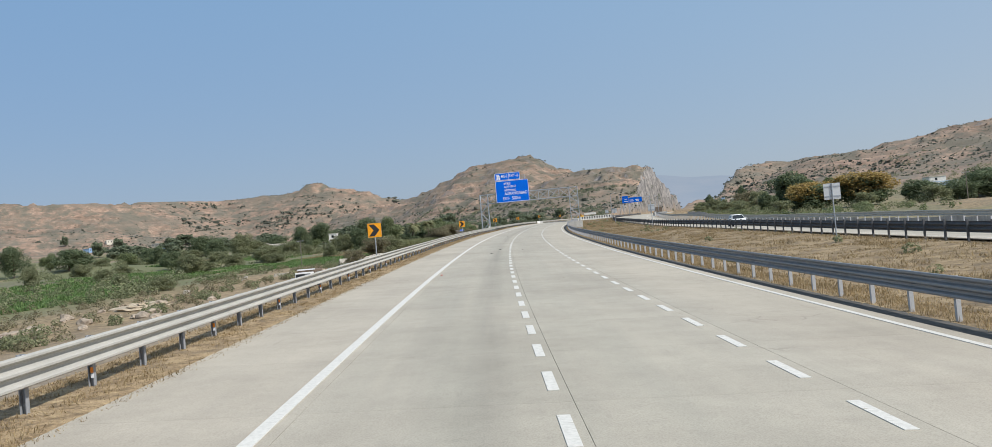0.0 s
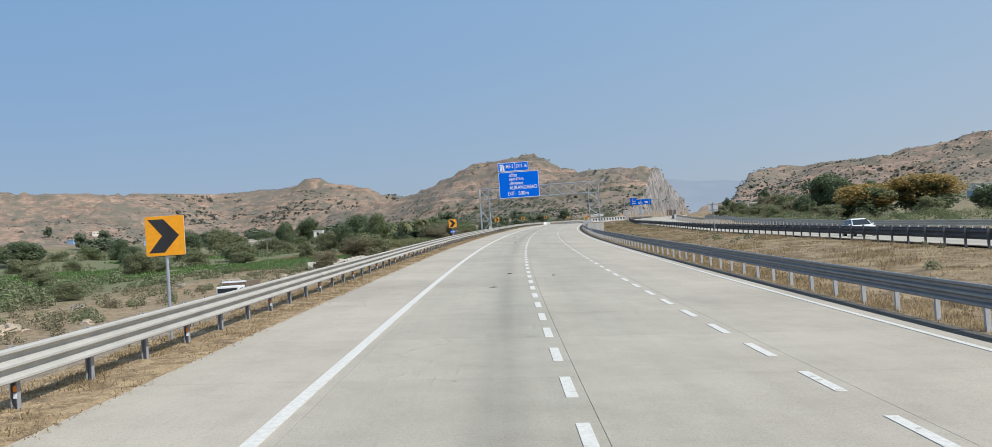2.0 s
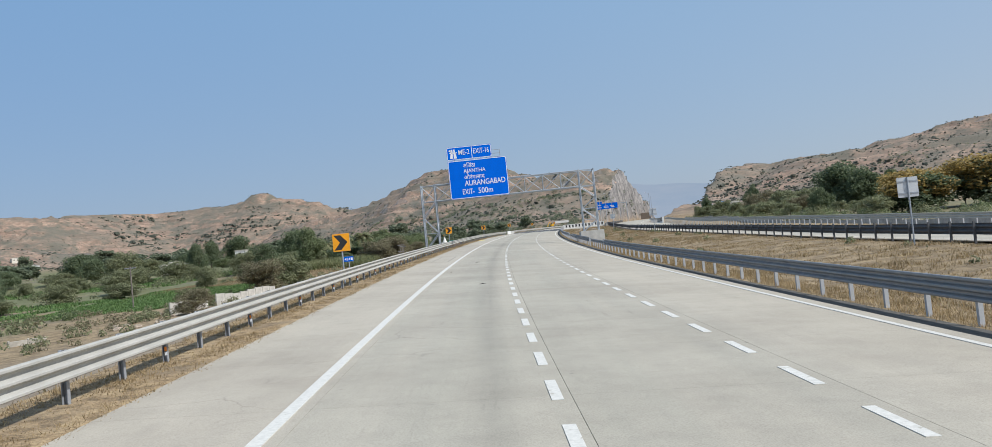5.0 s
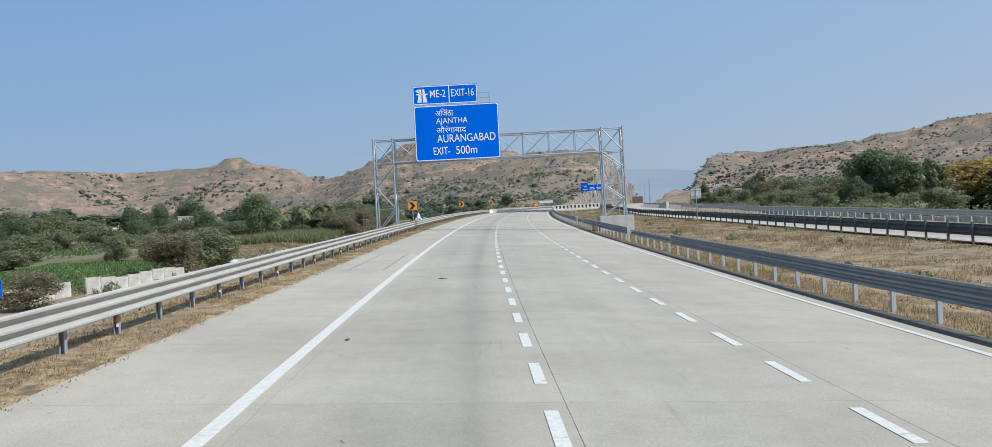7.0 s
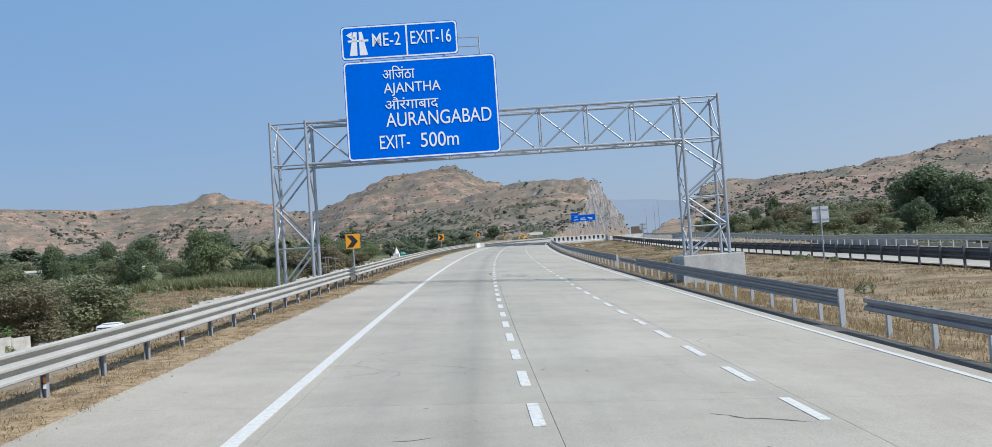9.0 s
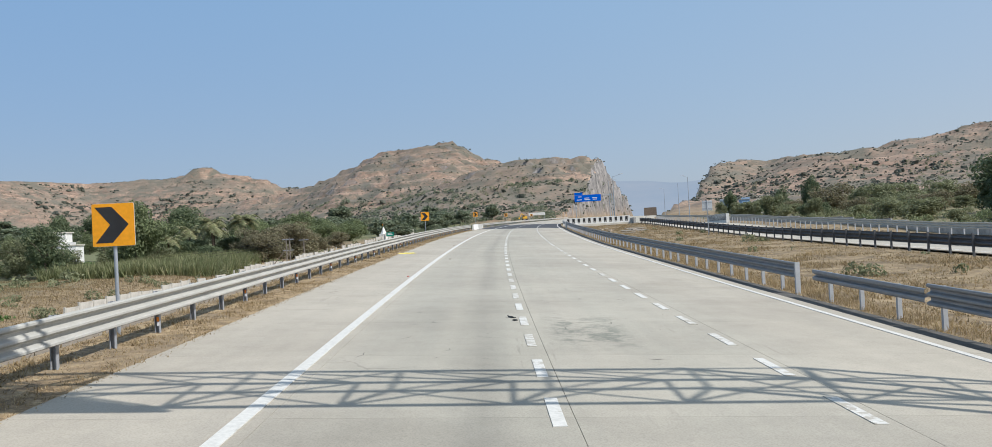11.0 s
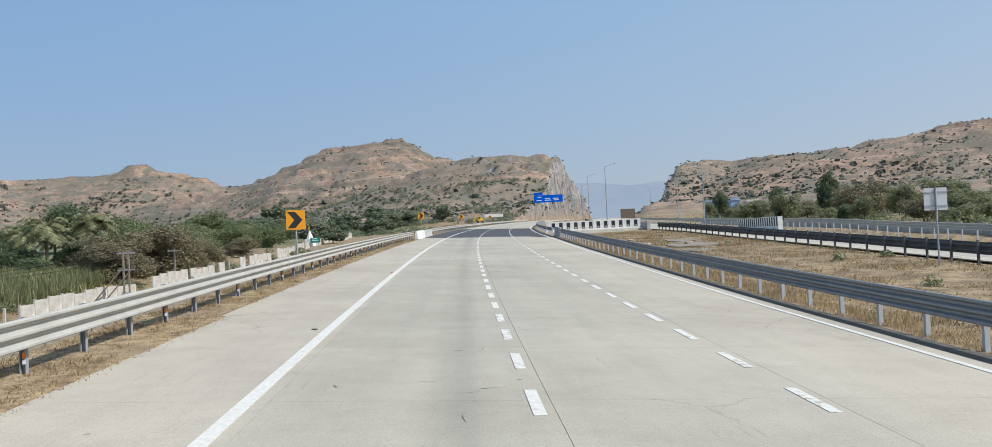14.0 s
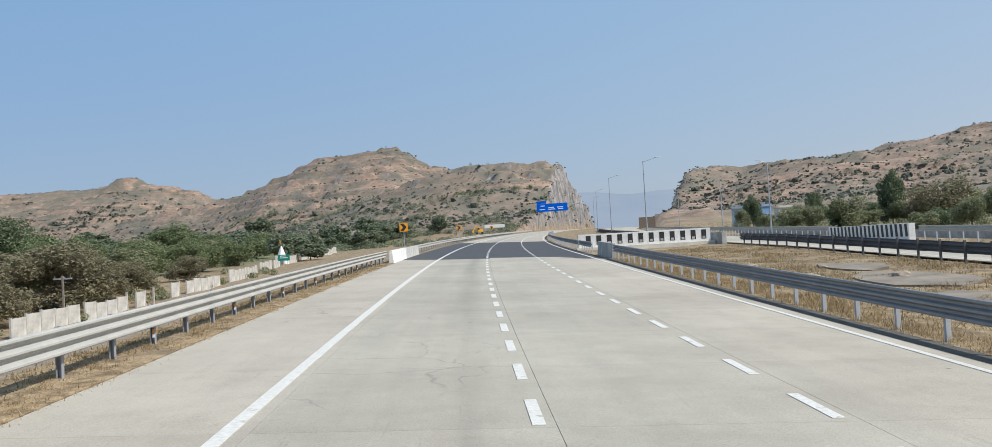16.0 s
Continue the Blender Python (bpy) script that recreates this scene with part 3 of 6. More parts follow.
def ribbon(name, s0, s1, section, mat, step_s=3.0, closed=True, smooth=False, around=None, skew=0.0):
    """A strip of the cross-section (o, h) swept along the road from s0 to s1."""
    n = max(1, int(math.ceil((s1 - s0) / step_s)))
    ss = np.linspace(s0, s1, n + 1)
    k = len(section)
    verts, uv = [], []
    for s in ss:
        for o, h in section:
            verts.append(lie(s - skew * (o - 4.5), o, h))
            uv.append((o, s))
    faces = []
    for i in range(n):
        for j in range(k if closed else k - 1):
            a, b = i * k + j, i * k + (j + 1) % k
            faces.append((a, b, b + k, a + k))
    if closed:
        faces.append(tuple(range(k))[::-1])
        faces.append(tuple(n * k + j for j in range(k)))
    if around is not None:
        inv = around.inverted()
        verts = [inv @ Vector(v) for v in verts]
    me = mesh_from(name, verts, faces, mat, uv)
    bm = bmesh.new()
    bm.from_mesh(me)
    bmesh.ops.recalc_face_normals(bm, faces=bm.faces)
    bm.to_mesh(me)
    bm.free()
    if smooth:
        me.polygons.foreach_set("use_smooth", [True] * len(me.polygons))
    return me


# ======== ground: one sheet to the horizon
def even(*runs):
    return np.unique(np.concatenate([np.arange(a, b, st) for a, b, st in runs]))


GS = even((-110, 430, 3), (430, 870, 6), (870, 1090, 3), (1090, 1250, 6), (1250, 2100, 10), (2100, 4200, 70))
GO = np.unique(np.concatenate([even((-2400, -1600, 40), (-1600, -420, 11), (-420, -60, 7), (-60, -16, 3), (-16, -5, 1), (46, 60, 2), (60, 420, 6), (420, 1000, 16), (1000, 2300, 60)),
                               [-4.9, -4.2, -3.6, -3.05, 0, 4, 8, 11.95, 12.4, 13, 14, 15.5, 17, 18.5, 20, 21.5, 23, 24.2, 25.4, 26.2, 31, 37, 43, 44.4, 44.9]]))
gs, go = np.meshgrid(GS, GO, indexing="ij")
gx, gy, gz = land(gs, go)
under = ((go > -3.02) & (go < 11.9)) | ((go > 26.1) & (go < 43.5))
gz = gz - 0.06 * under
gn, gm = gs.shape
quad = (np.arange(gn - 1)[:, None] * gm + np.arange(gm - 1)[None, :]).ravel()
me = bpy.data.meshes.new("ground")
me.from_pydata(np.stack([gx, gy, gz], -1).reshape(-1, 3).tolist(), [], np.stack([quad, quad + 1, quad + gm + 1, quad + gm], -1)[:, ::-1].tolist())
me.materials.append(M_EARTH)
cover = me.color_attributes.new("cover", "FLOAT_COLOR", "POINT")
flat_z = lie(gs, go, ground_h(gs, go))[2]
on_hill = np.clip((gz - flat_z - 1.0) / 6.0, 0, 1)
valley = step(50, 75, -go) * (1 - on_hill) + step(56, 66, go) * (1 - on_hill) * 0.5
service = step(12, 16, -go) * (1 - step(32, 40, -go)) * (1 - step(430, 520, gs))
cover.data.foreach_set("color", np.stack([on_hill, valley, service, np.ones_like(gz)], -1).reshape(-1))
me.polygons.foreach_set("use_smooth", [True] * len(me.polygons))
ground = tagged(new("ground", me), "dry tawny valley ground rising into scrub-covered rocky hills", "ground", kind="structure")

# far hazy ridge seen through the cutting; it glows, haze in its colour
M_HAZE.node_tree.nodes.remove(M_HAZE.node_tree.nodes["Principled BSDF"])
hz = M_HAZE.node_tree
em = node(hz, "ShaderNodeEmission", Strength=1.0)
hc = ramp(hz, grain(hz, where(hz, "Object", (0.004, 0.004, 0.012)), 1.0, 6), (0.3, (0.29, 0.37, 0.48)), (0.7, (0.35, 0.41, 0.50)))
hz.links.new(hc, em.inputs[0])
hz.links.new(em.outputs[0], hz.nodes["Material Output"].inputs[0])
bm = bmesh.new()
low, high = [], []
for i in range(61):
    u = i / 60
    x, y = -300 + 3000 * u, 3900 - 500 * u
    z = 222 + 30 * math.sin(u * 5 + 1.2) + 9 * math.sin(u * 23) + 4 * math.sin(u * 71 + 1)
    low.append(bm.verts.new((x, y - 500, 0)))
    high.append(bm.verts.new((x, y, z)))
for i in range(60):
    bm.faces.new((low[i], low[i + 1], high[i + 1], high[i]))
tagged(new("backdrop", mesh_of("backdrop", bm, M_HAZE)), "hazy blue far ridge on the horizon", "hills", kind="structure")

# ======== carriageways
STRIPS = [(-3.0, 0.282), (0.288, 3.982), (3.99, 7.742), (7.75, 11.72)]
SLAB = 4.5
carriageway = tagged(new("road", ribbon("road", -110, 1150, [(-3.02, -0.03), (11.74, -0.03), (11.74, -0.12), (-3.02, -0.12)], M_JOINT, 4.0)),
                     "pale grey concrete motorway carriageway with jointed slabs", "road", kind="structure")
DECK0, DECK1 = 329.5, 405.0
far_strips = [ribbon("far_pavement", 340.0, 1150, [(a, -0.012), (a, 0), (b, 0), (b, -0.012)], M_ROAD, 6) for a, b in STRIPS]
for me in far_strips:
    part("lane", me, M_ROAD, carriageway)
for a, b in STRIPS:
    part("lane", ribbon("near_pavement", -110, -20, [(a, -0.012), (a, 0), (b, 0), (b, -0.012)], M_ROAD, 5), M_ROAD, carriageway)
for a, b in STRIPS:
    for i in range(80):
        s0 = -20 + i * SLAB
        s1 = min(s0 + SLAB - 0.006, 339.99)
        part("slab", ribbon("slab", s0, s1, [(a, -0.02), (a, 0), (b, 0), (b, -0.02)], M_ROAD, 2.3), M_ROAD, carriageway)
        if s1 >= 339.9:
            break
deck = tagged(new("bridge_deck", ribbon("bridge_deck", DECK0 + 0.15, DECK1, [(-3.02, -0.02), (-3.02, 0.006), (11.97, 0.006), (11.97, -0.02)], M_ASPHALT, 3, skew=0.68)),
              "dark fresh asphalt surfacing across the bridge", "road surface", kind="structure")
tagged(new("expansion_joint", ribbon("joint", DECK0 - 0.1, DECK0 + 0.14, [(-3.0, -0.02), (-3.0, 0.004), (11.95, 0.004), (11.95, -0.02)], M_CONC, 1, skew=0.68)), "cast concrete expansion joint at the bridge", "joint", kind="structure")


def opposite(o, h=0.0):
    return [(o, h)]


def opp_ribbon(name, s0, s1, a, b, lift, mat, thick=0.05, st=6.0):
    n = int((s1 - s0) / st) + 1
    ss = np.linspace(s0, s1, n + 1)
    verts, uv, faces = [], [], []
    for s in ss:
        for o, d in ((a, -thick), (a, 0), (b, 0), (b, -thick)):
            verts.append(lie(s, o, float(opp_h(s, o)) + lift + d - 0.55 * (o - 27) / 15.4))
            uv.append((o - 26 - 3, s))
    for i in range(n):
        for j in range(3):
            q = i * 4 + j
            faces.append((q, q + 1, q + 5, q + 4)[::-1])
    return mesh_from(name, verts, faces, mat, uv)


opp = tagged(new("road", opp_ribbon("road", -110, 1150, 27.0, 42.4, 0.0, M_ROAD)), "pale concrete carriageway for oncoming traffic", "road", kind="structure")
for o in (28.2, 39.0):
    part("edge_line", opp_ribbon("edge_line", -60, 600, o - 0.1, o + 0.1, 0.006, M_PAINT, 0.004), M_PAINT, opp)

# grit strip coloured dark to stand in for the guardrail's shadow
M_SHADEGRIT = plain("shadowed_grit", (0.085, 0.078, 0.068), 0.95, 0, 6, 0.4, 0.6)
tagged(new("verge", ribbon("verge", -30, 326, [(11.75, -0.1), (11.75, -0.022), (12.1, -0.018), (12.40, -0.03), (12.44, -0.1)], M_SHADEGRIT, 4)), "gritty strip along the pavement edge, darkened for the rail's shadow", "verge", kind="structure")

for s0, s1, rim in ((-60, 40, -2.93), (40, 255, -2.85), (255, 329, -3.03)):
    tagged(new("verge", ribbon("verge", s0, s1, [(-5.3, -0.4), (-5.1, -0.06), (-4.4, -0.012), (-3.6, -0.004), (rim - 0.1, 0.012), (rim, 0.004), (rim, -0.2)], M_MAT, 4)), "golden dry straw along the edge of the shoulder", "verge", kind="structure")

# ======== road markings
marks = tagged(new("road_marking"), "white painted lane lines on concrete", "road marking", kind="structure")
for o, w in ((0.0, 0.2), (11.25, 0.15)):
    for s0, s1 in ((-60, 100), (100, 220), (220, 329), (329, 700)):
        part("edge_line", ribbon("edge_line", s0, s1 - 0.002, [(o - w / 2, 0.001), (o - w / 2, 0.012), (o + w / 2, 0.012), (o + w / 2, 0.001)], M_PAINT, 3), M_PAINT, marks)
DASH_N = np.array([-12, 0, 9, 20, 39, 51, 70, 80, 89, 180])
DASH_S = np.array([-26.7, 9.95, 37.75, 70.53, 127.29, 163.68, 220.0, 251.72, 277.87, 558.5]) - 0.76
for o0 in (3.77, 7.52):
    for n in range(-12, 125):
        o = o0 if o0 < 5 else float(np.interp(n, [42, 50], [7.45, 7.51]))
        s0 = float(np.interp(n, DASH_N, DASH_S)) + (0.0 if o < 5 else 0.05)
        part("dash", ribbon("dash", s0, s0 + 1.52, [(o - 0.085, 0.001), (o - 0.085, 0.010), (o + 0.085, 0.010), (o + 0.085, 0.001)], M_DASH, 2), M_DASH, marks)
    part("edge_line", ribbon("edge_line", float(np.interp(125, DASH_N, DASH_S)), 640, [(o0 - 0.06, 0.001), (o0 - 0.06, 0.009), (o0 + 0.06, 0.009), (o0 + 0.06, 0.001)], M_PAINT, 3), M_PAINT, marks)




# ======== crash barriers
def wave(crests, height, deep=0.095, thick=0.006):
    """Cross-section of a corrugated rail: (out, up), road side towards +out; rounded crests with folds between."""
    fold = 0.235 * height
    crest = (height - (crests - 1) * fold) / crests
    pts = [(deep * 0.5, 0.0)]
    for c in range(crests):
        a = c * (crest + fold)
        pts += [(deep * 0.86, a + 0.010), (deep, a + crest * 0.3), (deep, a + crest * 0.7), (deep * 0.86, a + crest - 0.008)]
        if c < crests - 1:
            pts += [(deep * 0.05, a + crest + fold * 0.26), (0.0, a + crest + fold * 0.5), (deep * 0.05, a + crest + fold * 0.76)]
    pts.append((deep * 0.5, height))
    return pts + [(d - thick, z) for d, z in pts[::-1]]


def c_post(height, w=0.1, d=0.09, back=1):
    """A pressed steel channel post; back -1 opens it towards oncoming eyes."""
    bm = bmesh.new()
    t = 0.012
    prof = [(-d / 2, -w / 2), (d / 2, -w / 2), (d / 2, -w / 2 + t), (-d / 2 + t, -w / 2 + t), (-d / 2 + t, w / 2 - t), (d / 2, w / 2 - t), (d / 2, w / 2), (-d / 2, w / 2)]
    lo = [bm.verts.new((y, x * back, -0.7)) for x, y in prof]
    hi = [bm.verts.new((y, x * back, height)) for x, y in prof]
    for i in range(8):
        j = (i + 1) % 8
        bm.faces.new((lo[i], lo[j], hi[j], hi[i]))
    bm.faces.new(hi)
    bmesh.ops.recalc_face_normals(bm, faces=bm.faces)
    return bm


POST_MESH = {}
M_REFLECT = plain("reflector_amber", (0.85, 0.25, 0.02), 0.3, 0, 5, 0.05, 0)
bm = boxed(-0.01, -0.006, 0, 0.04, 0.0, 0.09)
REFLECT = mesh_of("reflector", bm, M_REFLECT)
bm = boxed(-0.01, -0.006, 0, 0.04, 0.0, 0.07)
REFLECT_W = mesh_of("reflector_white", bm, M_SIGNWHITE)


def barrier(s0, s1, o, side, crests, bottom, top, spacing, first, label, group, base=None, ends=(), marks_every=0, post_off=0.1, mat=M_RAIL, pmat=M_POST, over=-0.02, back=1):
    """A corrugated rail on posts from s0 to s1; side +1 faces to the right. base(s): ground over the road's plane."""
    base = base or (lambda s: 0.0)
    m0 = spot((s0 + s1) / 2, o, base((s0 + s1) / 2))
    rail = thing("guardrail", m0, label, "guardrail", group)
    inv = m0.inverted()
    sec = [(o + side * d, bottom + z) for d, z in wave(crests, top - bottom)]
    s = s0
    while s < s1 - 0.3:
        e = min(s + 2 * spacing, s1)
        b = base(s)
        part("beam", ribbon("beam", s, e + (0.12 if e < s1 else 0), [(a, z + b) for a, z in sec], mat, spacing, around=m0), mat, rail)
        s = e
    key = (round(top, 2), pmat.name, over, back)
    if key not in POST_MESH:
        POST_MESH[key] = mesh_of("post", c_post(top + over, back=back), pmat)
    s, n = first, 0
    while s < s1 - 0.1:
        if s > s0:
            p = part("post", POST_MESH[key], pmat, rail)
            p.matrix_local = inv @ spot(s, o - side * post_off, base(s))
            if marks_every and n % marks_every == 0:
                for me, z in ((REFLECT, 0.20), (REFLECT_W, 0.11)):
                    r = part("reflector", me, M_REFLECT, p)
                    r.matrix_local = Matrix.Translation((0.012, -0.052, z + 0.03))
        s += spacing
        n += 1
    for q in ends:
        p = part("end_post", c_post(top + 0.01, 0.14, 0.11), pmat, rail, "stout end post")
        p.matrix_local = inv @ spot(q, o, base(q))
    return rail


barrier(-30, 330.5, -3.80, 1, 3, 0.41, 0.88, 2.10, 12.42 - 20 * 2.10, "galvanised three-wave guardrail on steel posts", "guardrails beside the road", marks_every=3, post_off=0.12, back=-1)
barrier(352, 640, -3.6, 1, 2, 0.45, 0.88, 3.0, 353, "galvanised two-wave guardrail past the bridge", "guardrails beside the road")
for a, b, cr, lo, hi, ends in ((-30, W0, 3, 0.46, 0.94, ()), (W0 + 0.1, 172.5, 2, 0.50, 0.82, ()), (174.0, 204.0, 3, 0.46, 0.94, (174.0,)), (204.1, 210.5, 2, 0.5, 0.82, ()), (212.0, 325.0, 3, 0.46, 0.94, (212.0,))):
    barrier(a, b, 12.55, -1, cr, lo, hi, 2.0, 17.67 - 30 * 2.0, "guardrail with shade-dark beam on pale posts beside the median", "guardrails beside the road", ends=ends, mat=M_RAILD, pmat=M_POSTR)
barrier(337, 520, 12.5, -1, 2, 0.45, 0.9, 2.06, 338, "guardrail with shade-dark beam past the bridge joint", "guardrails beside the road", mat=M_RAILD, pmat=M_POSTR)
barrier(-30, 342, 26.2, 1, 3, 0.36, 0.92, 2.15, 157.57 - 88 * 2.15, "guardrail seen from behind, rail and posts coloured dark for shade", "guardrails beside the road", mat=M_RAILB, pmat=M_RAILB, over=0.09, base=lambda s: float(opp_h(s, 26.0)))
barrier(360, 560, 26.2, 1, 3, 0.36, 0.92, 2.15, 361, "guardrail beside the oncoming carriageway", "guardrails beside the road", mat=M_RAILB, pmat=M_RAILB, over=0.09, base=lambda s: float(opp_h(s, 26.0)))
barrier(-30, 343.6, 43.0, -1, 3, 0.42, 0.95, 2.15, -29, "weathered guardrail on the outer edge of the oncoming road", "guardrails beside the road", mat=M_RAIL, pmat=M_POSTR, base=lambda s: float(opp_h(s, 43.0)))
barrier(363, 560, 43.0, -1, 3, 0.42, 0.95, 2.15, 360, "weathered guardrail on the outer edge of the oncoming road", "guardrails beside the road", mat=M_RAIL, pmat=M_POSTR, base=lambda s: float(opp_h(s, 43.0)))


# ======== gantry with the exit sign
GANTRY_S = 193.9


def letters(text, x0, x1, z, cap, parent, mat=None, depth=0.004, y=-0.03, bold=0.002):
    """Lettering from x0 to x1 on the base line z, cap high."""
    cu = bpy.data.curves.new("lettering", "FONT")
    cu.body, cu.size, cu.extrude, cu.offset = text, 1.0, 0.004, bold
    cu.materials.append(mat or M_SIGNWHITE)
    ob = new("lettering", cu)
    bpy.context.view_layer.update()
    me = bpy.data.meshes.new_from_object(ob.evaluated_get(bpy.context.evaluated_depsgraph_get()))
    bpy.data.objects.remove(ob)
    co = np.array([v.co for v in me.vertices])
    lo, hi = co.min(0), co.max(0)
    kx, kz = (x1 - x0) / (hi[0] - lo[0]), cap / (hi[1] - lo[1])
    for v in me.vertices:
        v.co = (x0 + (v.co.x - lo[0]) * kx, y - v.co.z, z + (v.co.y - lo[1]) * kz)
    me.flip_normals()
    ob = new("lettering", me)
    ob.parent = parent
    return ob


def rounded(w, h, r, x0=0.0, z0=0.0, n=5):
    pts = []
    for cx, cz, a0 in ((w - r, h - r, 0), (r, h - r, 90), (r, r, 180), (w - r, r, 270)):
        for i in range(n + 1):
            a = radians(a0 + 90 * i / n)
            pts.append((x0 + cx + r * math.cos(a), z0 + cz + r * math.sin(a)))
    return pts


def sign_panel(parent, x, z, w, h, r, y=0.0, border=0.07):
    """A blue panel with a white rim, its face towards local -y. Returns the face, at its lower left corner."""
    back = part("panel_back", prism(bmesh.new(), rounded(w, h, r), 0.0, 0.04), M_SIGNBACK, parent)
    back.matrix_local = Matrix.Translation((x, y, z))
    face = part("panel", prism(bmesh.new(), rounded(w, h, r), -0.012, -0.001), M_SIGNBLUE, parent, "blue retroreflective face")
    face.matrix_local = Matrix.Translation((x, y, z))
    bm = bmesh.new()
    b0, b1 = 0.03, 0.03 + border
    out, inn = rounded(w - 2 * b0, h - 2 * b0, r * 0.9, b0, b0), rounded(w - 2 * b1, h - 2 * b1, r * 0.75, b1, b1)
    vo, vi = [bm.verts.new((a, -0.017, c)) for a, c in out], [bm.verts.new((a, -0.017, c)) for a, c in inn]
    for i in range(len(vo)):
        j = (i + 1) % len(vo)
        bm.faces.new((vo[i], vo[j], vi[j], vi[i]))
    bmesh.ops.recalc_face_normals(bm, faces=bm.faces)
    rim = part("rim", bm, M_SIGNWHITE, face, "white border")
    return face


def lattice_leg(parent, x0, x1, y0, y1, z0, low, z1, lean, r=0.08):
    """Four tubes braced on all sides: a crossed bay beside the beam, from low to z1, and four bays under it whose braces zigzag."""
    for x in (x0, x1):
        for y in (y0, y1):
            part("leg_post", tube(bmesh.new(), (x, y, z0), (x, y, z1 + 0.12), r, n=10), M_STEEL, parent, smooth=False)
    zs = [z0 + (low - z0) * i / 4 for i in range(5)] + [z1]
    for i, (a, b) in enumerate(zip(zs, zs[1:])):
        down = lean if i % 2 else -lean
        for y in (y0, y1):
            if i == 4:
                down = 1 if y == y0 else -1
            p, q = ((x0, x1) if down > 0 else (x1, x0))
            part("brace", tube(bmesh.new(), (p, y, b), (q, y, a), 0.05, n=8), M_STEEL, parent)
            if i != 2:
                part("brace", tube(bmesh.new(), (x0, y, b), (x1, y, b), 0.044 if i > 2 else 0.03, n=8), M_STEEL, parent)
        for x in (x0, x1):
            p, q = ((y0, y1) if i % 2 else (y1, y0))
            part("brace", tube(bmesh.new(), (x, p, b), (x, q, a), 0.04, n=8), M_STEEL, parent)
            if i > 2:
                part("brace", tube(bmesh.new(), (x, y0, b), (x, y1, b), 0.04, n=8), M_STEEL, parent)


def lattice_beam(parent, x0, x1, y0, y1, z0, z1, bays, r=0.075):
    for y in (y0, y1):
        for z in (z0, z1):
            part("chord", tube(bmesh.new(), (x0, y, z), (x1, y, z), r, n=10), M_STEEL, parent)
    xs = [x0 + (x1 - x0) * i / bays for i in range(bays + 1)]
    for i, (a, b) in enumerate(zip(xs, xs[1:])):
        for y in (y0, y1):
            up = (i < bays / 2) == (y == y0)
            part("brace", tube(bmesh.new(), (a, y, z1 if up else z0), (b, y, z0 if up else z1), 0.046, n=8), M_STEEL, parent)
            part("brace", tube(bmesh.new(), (b, y, z0), (b, y, z1), 0.038, n=8), M_STEEL, parent)
        for z in (z0, z1):
            part("brace", tube(bmesh.new(), (a, y0, z), (b, y1, z), 0.035, n=6), M_STEEL, parent)
            part("brace", tube(bmesh.new(), (b, y0, z), (b, y1, z), 0.035, n=6), M_STEEL, parent)


G = spot(GANTRY_S, 4.0)
G.translation.z = 0.0
gantry = thing("sign_gantry", G, "tall galvanised lattice gantry spanning the carriageway", "gantry")
GT = dict(l0=-10.9, l1=-9.14, r0=9.6, r1=11.5, top=13.53, low=11.46, deep=1.5)
lattice_leg(gantry, GT["l0"], GT["l1"], 0, GT["deep"], 3.2, GT["low"], GT["top"], -1)
lattice_leg(gantry, GT["r0"], GT["r1"], 0, GT["deep"], 5.65, GT["low"], GT["top"], 1)
lattice_beam(gantry, GT["l1"], GT["r0"], 0, GT["deep"], GT["low"], GT["top"], 8)
plinth = thing("gantry_plinth", spot(GANTRY_S + 0.75, 14.55, 0.0), "pale cast concrete block under the gantry leg", "plinth")
part("block", boxed(-1.5, -1.35, -0.8, 1.5, 1.35, 1.34, bevel=0.03), M_CONC, plinth)
for dx in (-1.28, 0.97):
    for dy in (-0.72, 0.78):
        part("base_plate", boxed(dx + 0.16 - 0.2, dy - 0.2, 1.335, dx + 0.16 + 0.2, dy + 0.2, 1.37), M_STEEL, plinth)

SX, SZ, SW, SH = -7.06, 11.4, 7.58, 4.95
main_sign = thing("direction_sign", G @ Matrix.Translation((SX, -0.24, SZ)), "large blue motorway exit sign with white lettering", "road sign")
face = sign_panel(main_sign, 0, 0, SW, SH, 0.22)
for text, x0, x1, z, cap in (("AJANTHA", 1.95, 4.78, 3.13, 0.66), ("AURANGABAD", 1.97, 7.2, 1.60, 0.70), ("EXIT-", 1.60, 3.08, 0.53, 0.66), ("500m", 3.62, 5.5, 0.50, 0.72),
                              ("\u0905\u093f\u091c\u0902\u0920\u093e", 1.94, 3.53, 3.98, 0.66), ("\u0914\u0930\u0902\u0917\u093e\u092c\u093e\u0926", 1.96, 4.62, 2.42, 0.66)):
    letters(text, x0, x1, z, cap, face)
top_sign = thing("exit_number_sign", G @ Matrix.Translation((SX - 0.02, -0.24, SZ + SH + 0.10)), "blue two-part plate with a motorway symbol and exit number", "road sign")
tface = sign_panel(top_sign, 0, 0, 5.8, 1.70, 0.18)
part("divider", boxed(3.22, -0.018, 0.09, 3.30, -0.013, 1.61), M_SIGNWHITE, tface)
letters("ME-2", 1.55, 2.95, 0.62, 0.66, tface)
letters("EXIT-16", 3.46, 5.48, 0.62, 0.66, tface)
bm = bmesh.new()
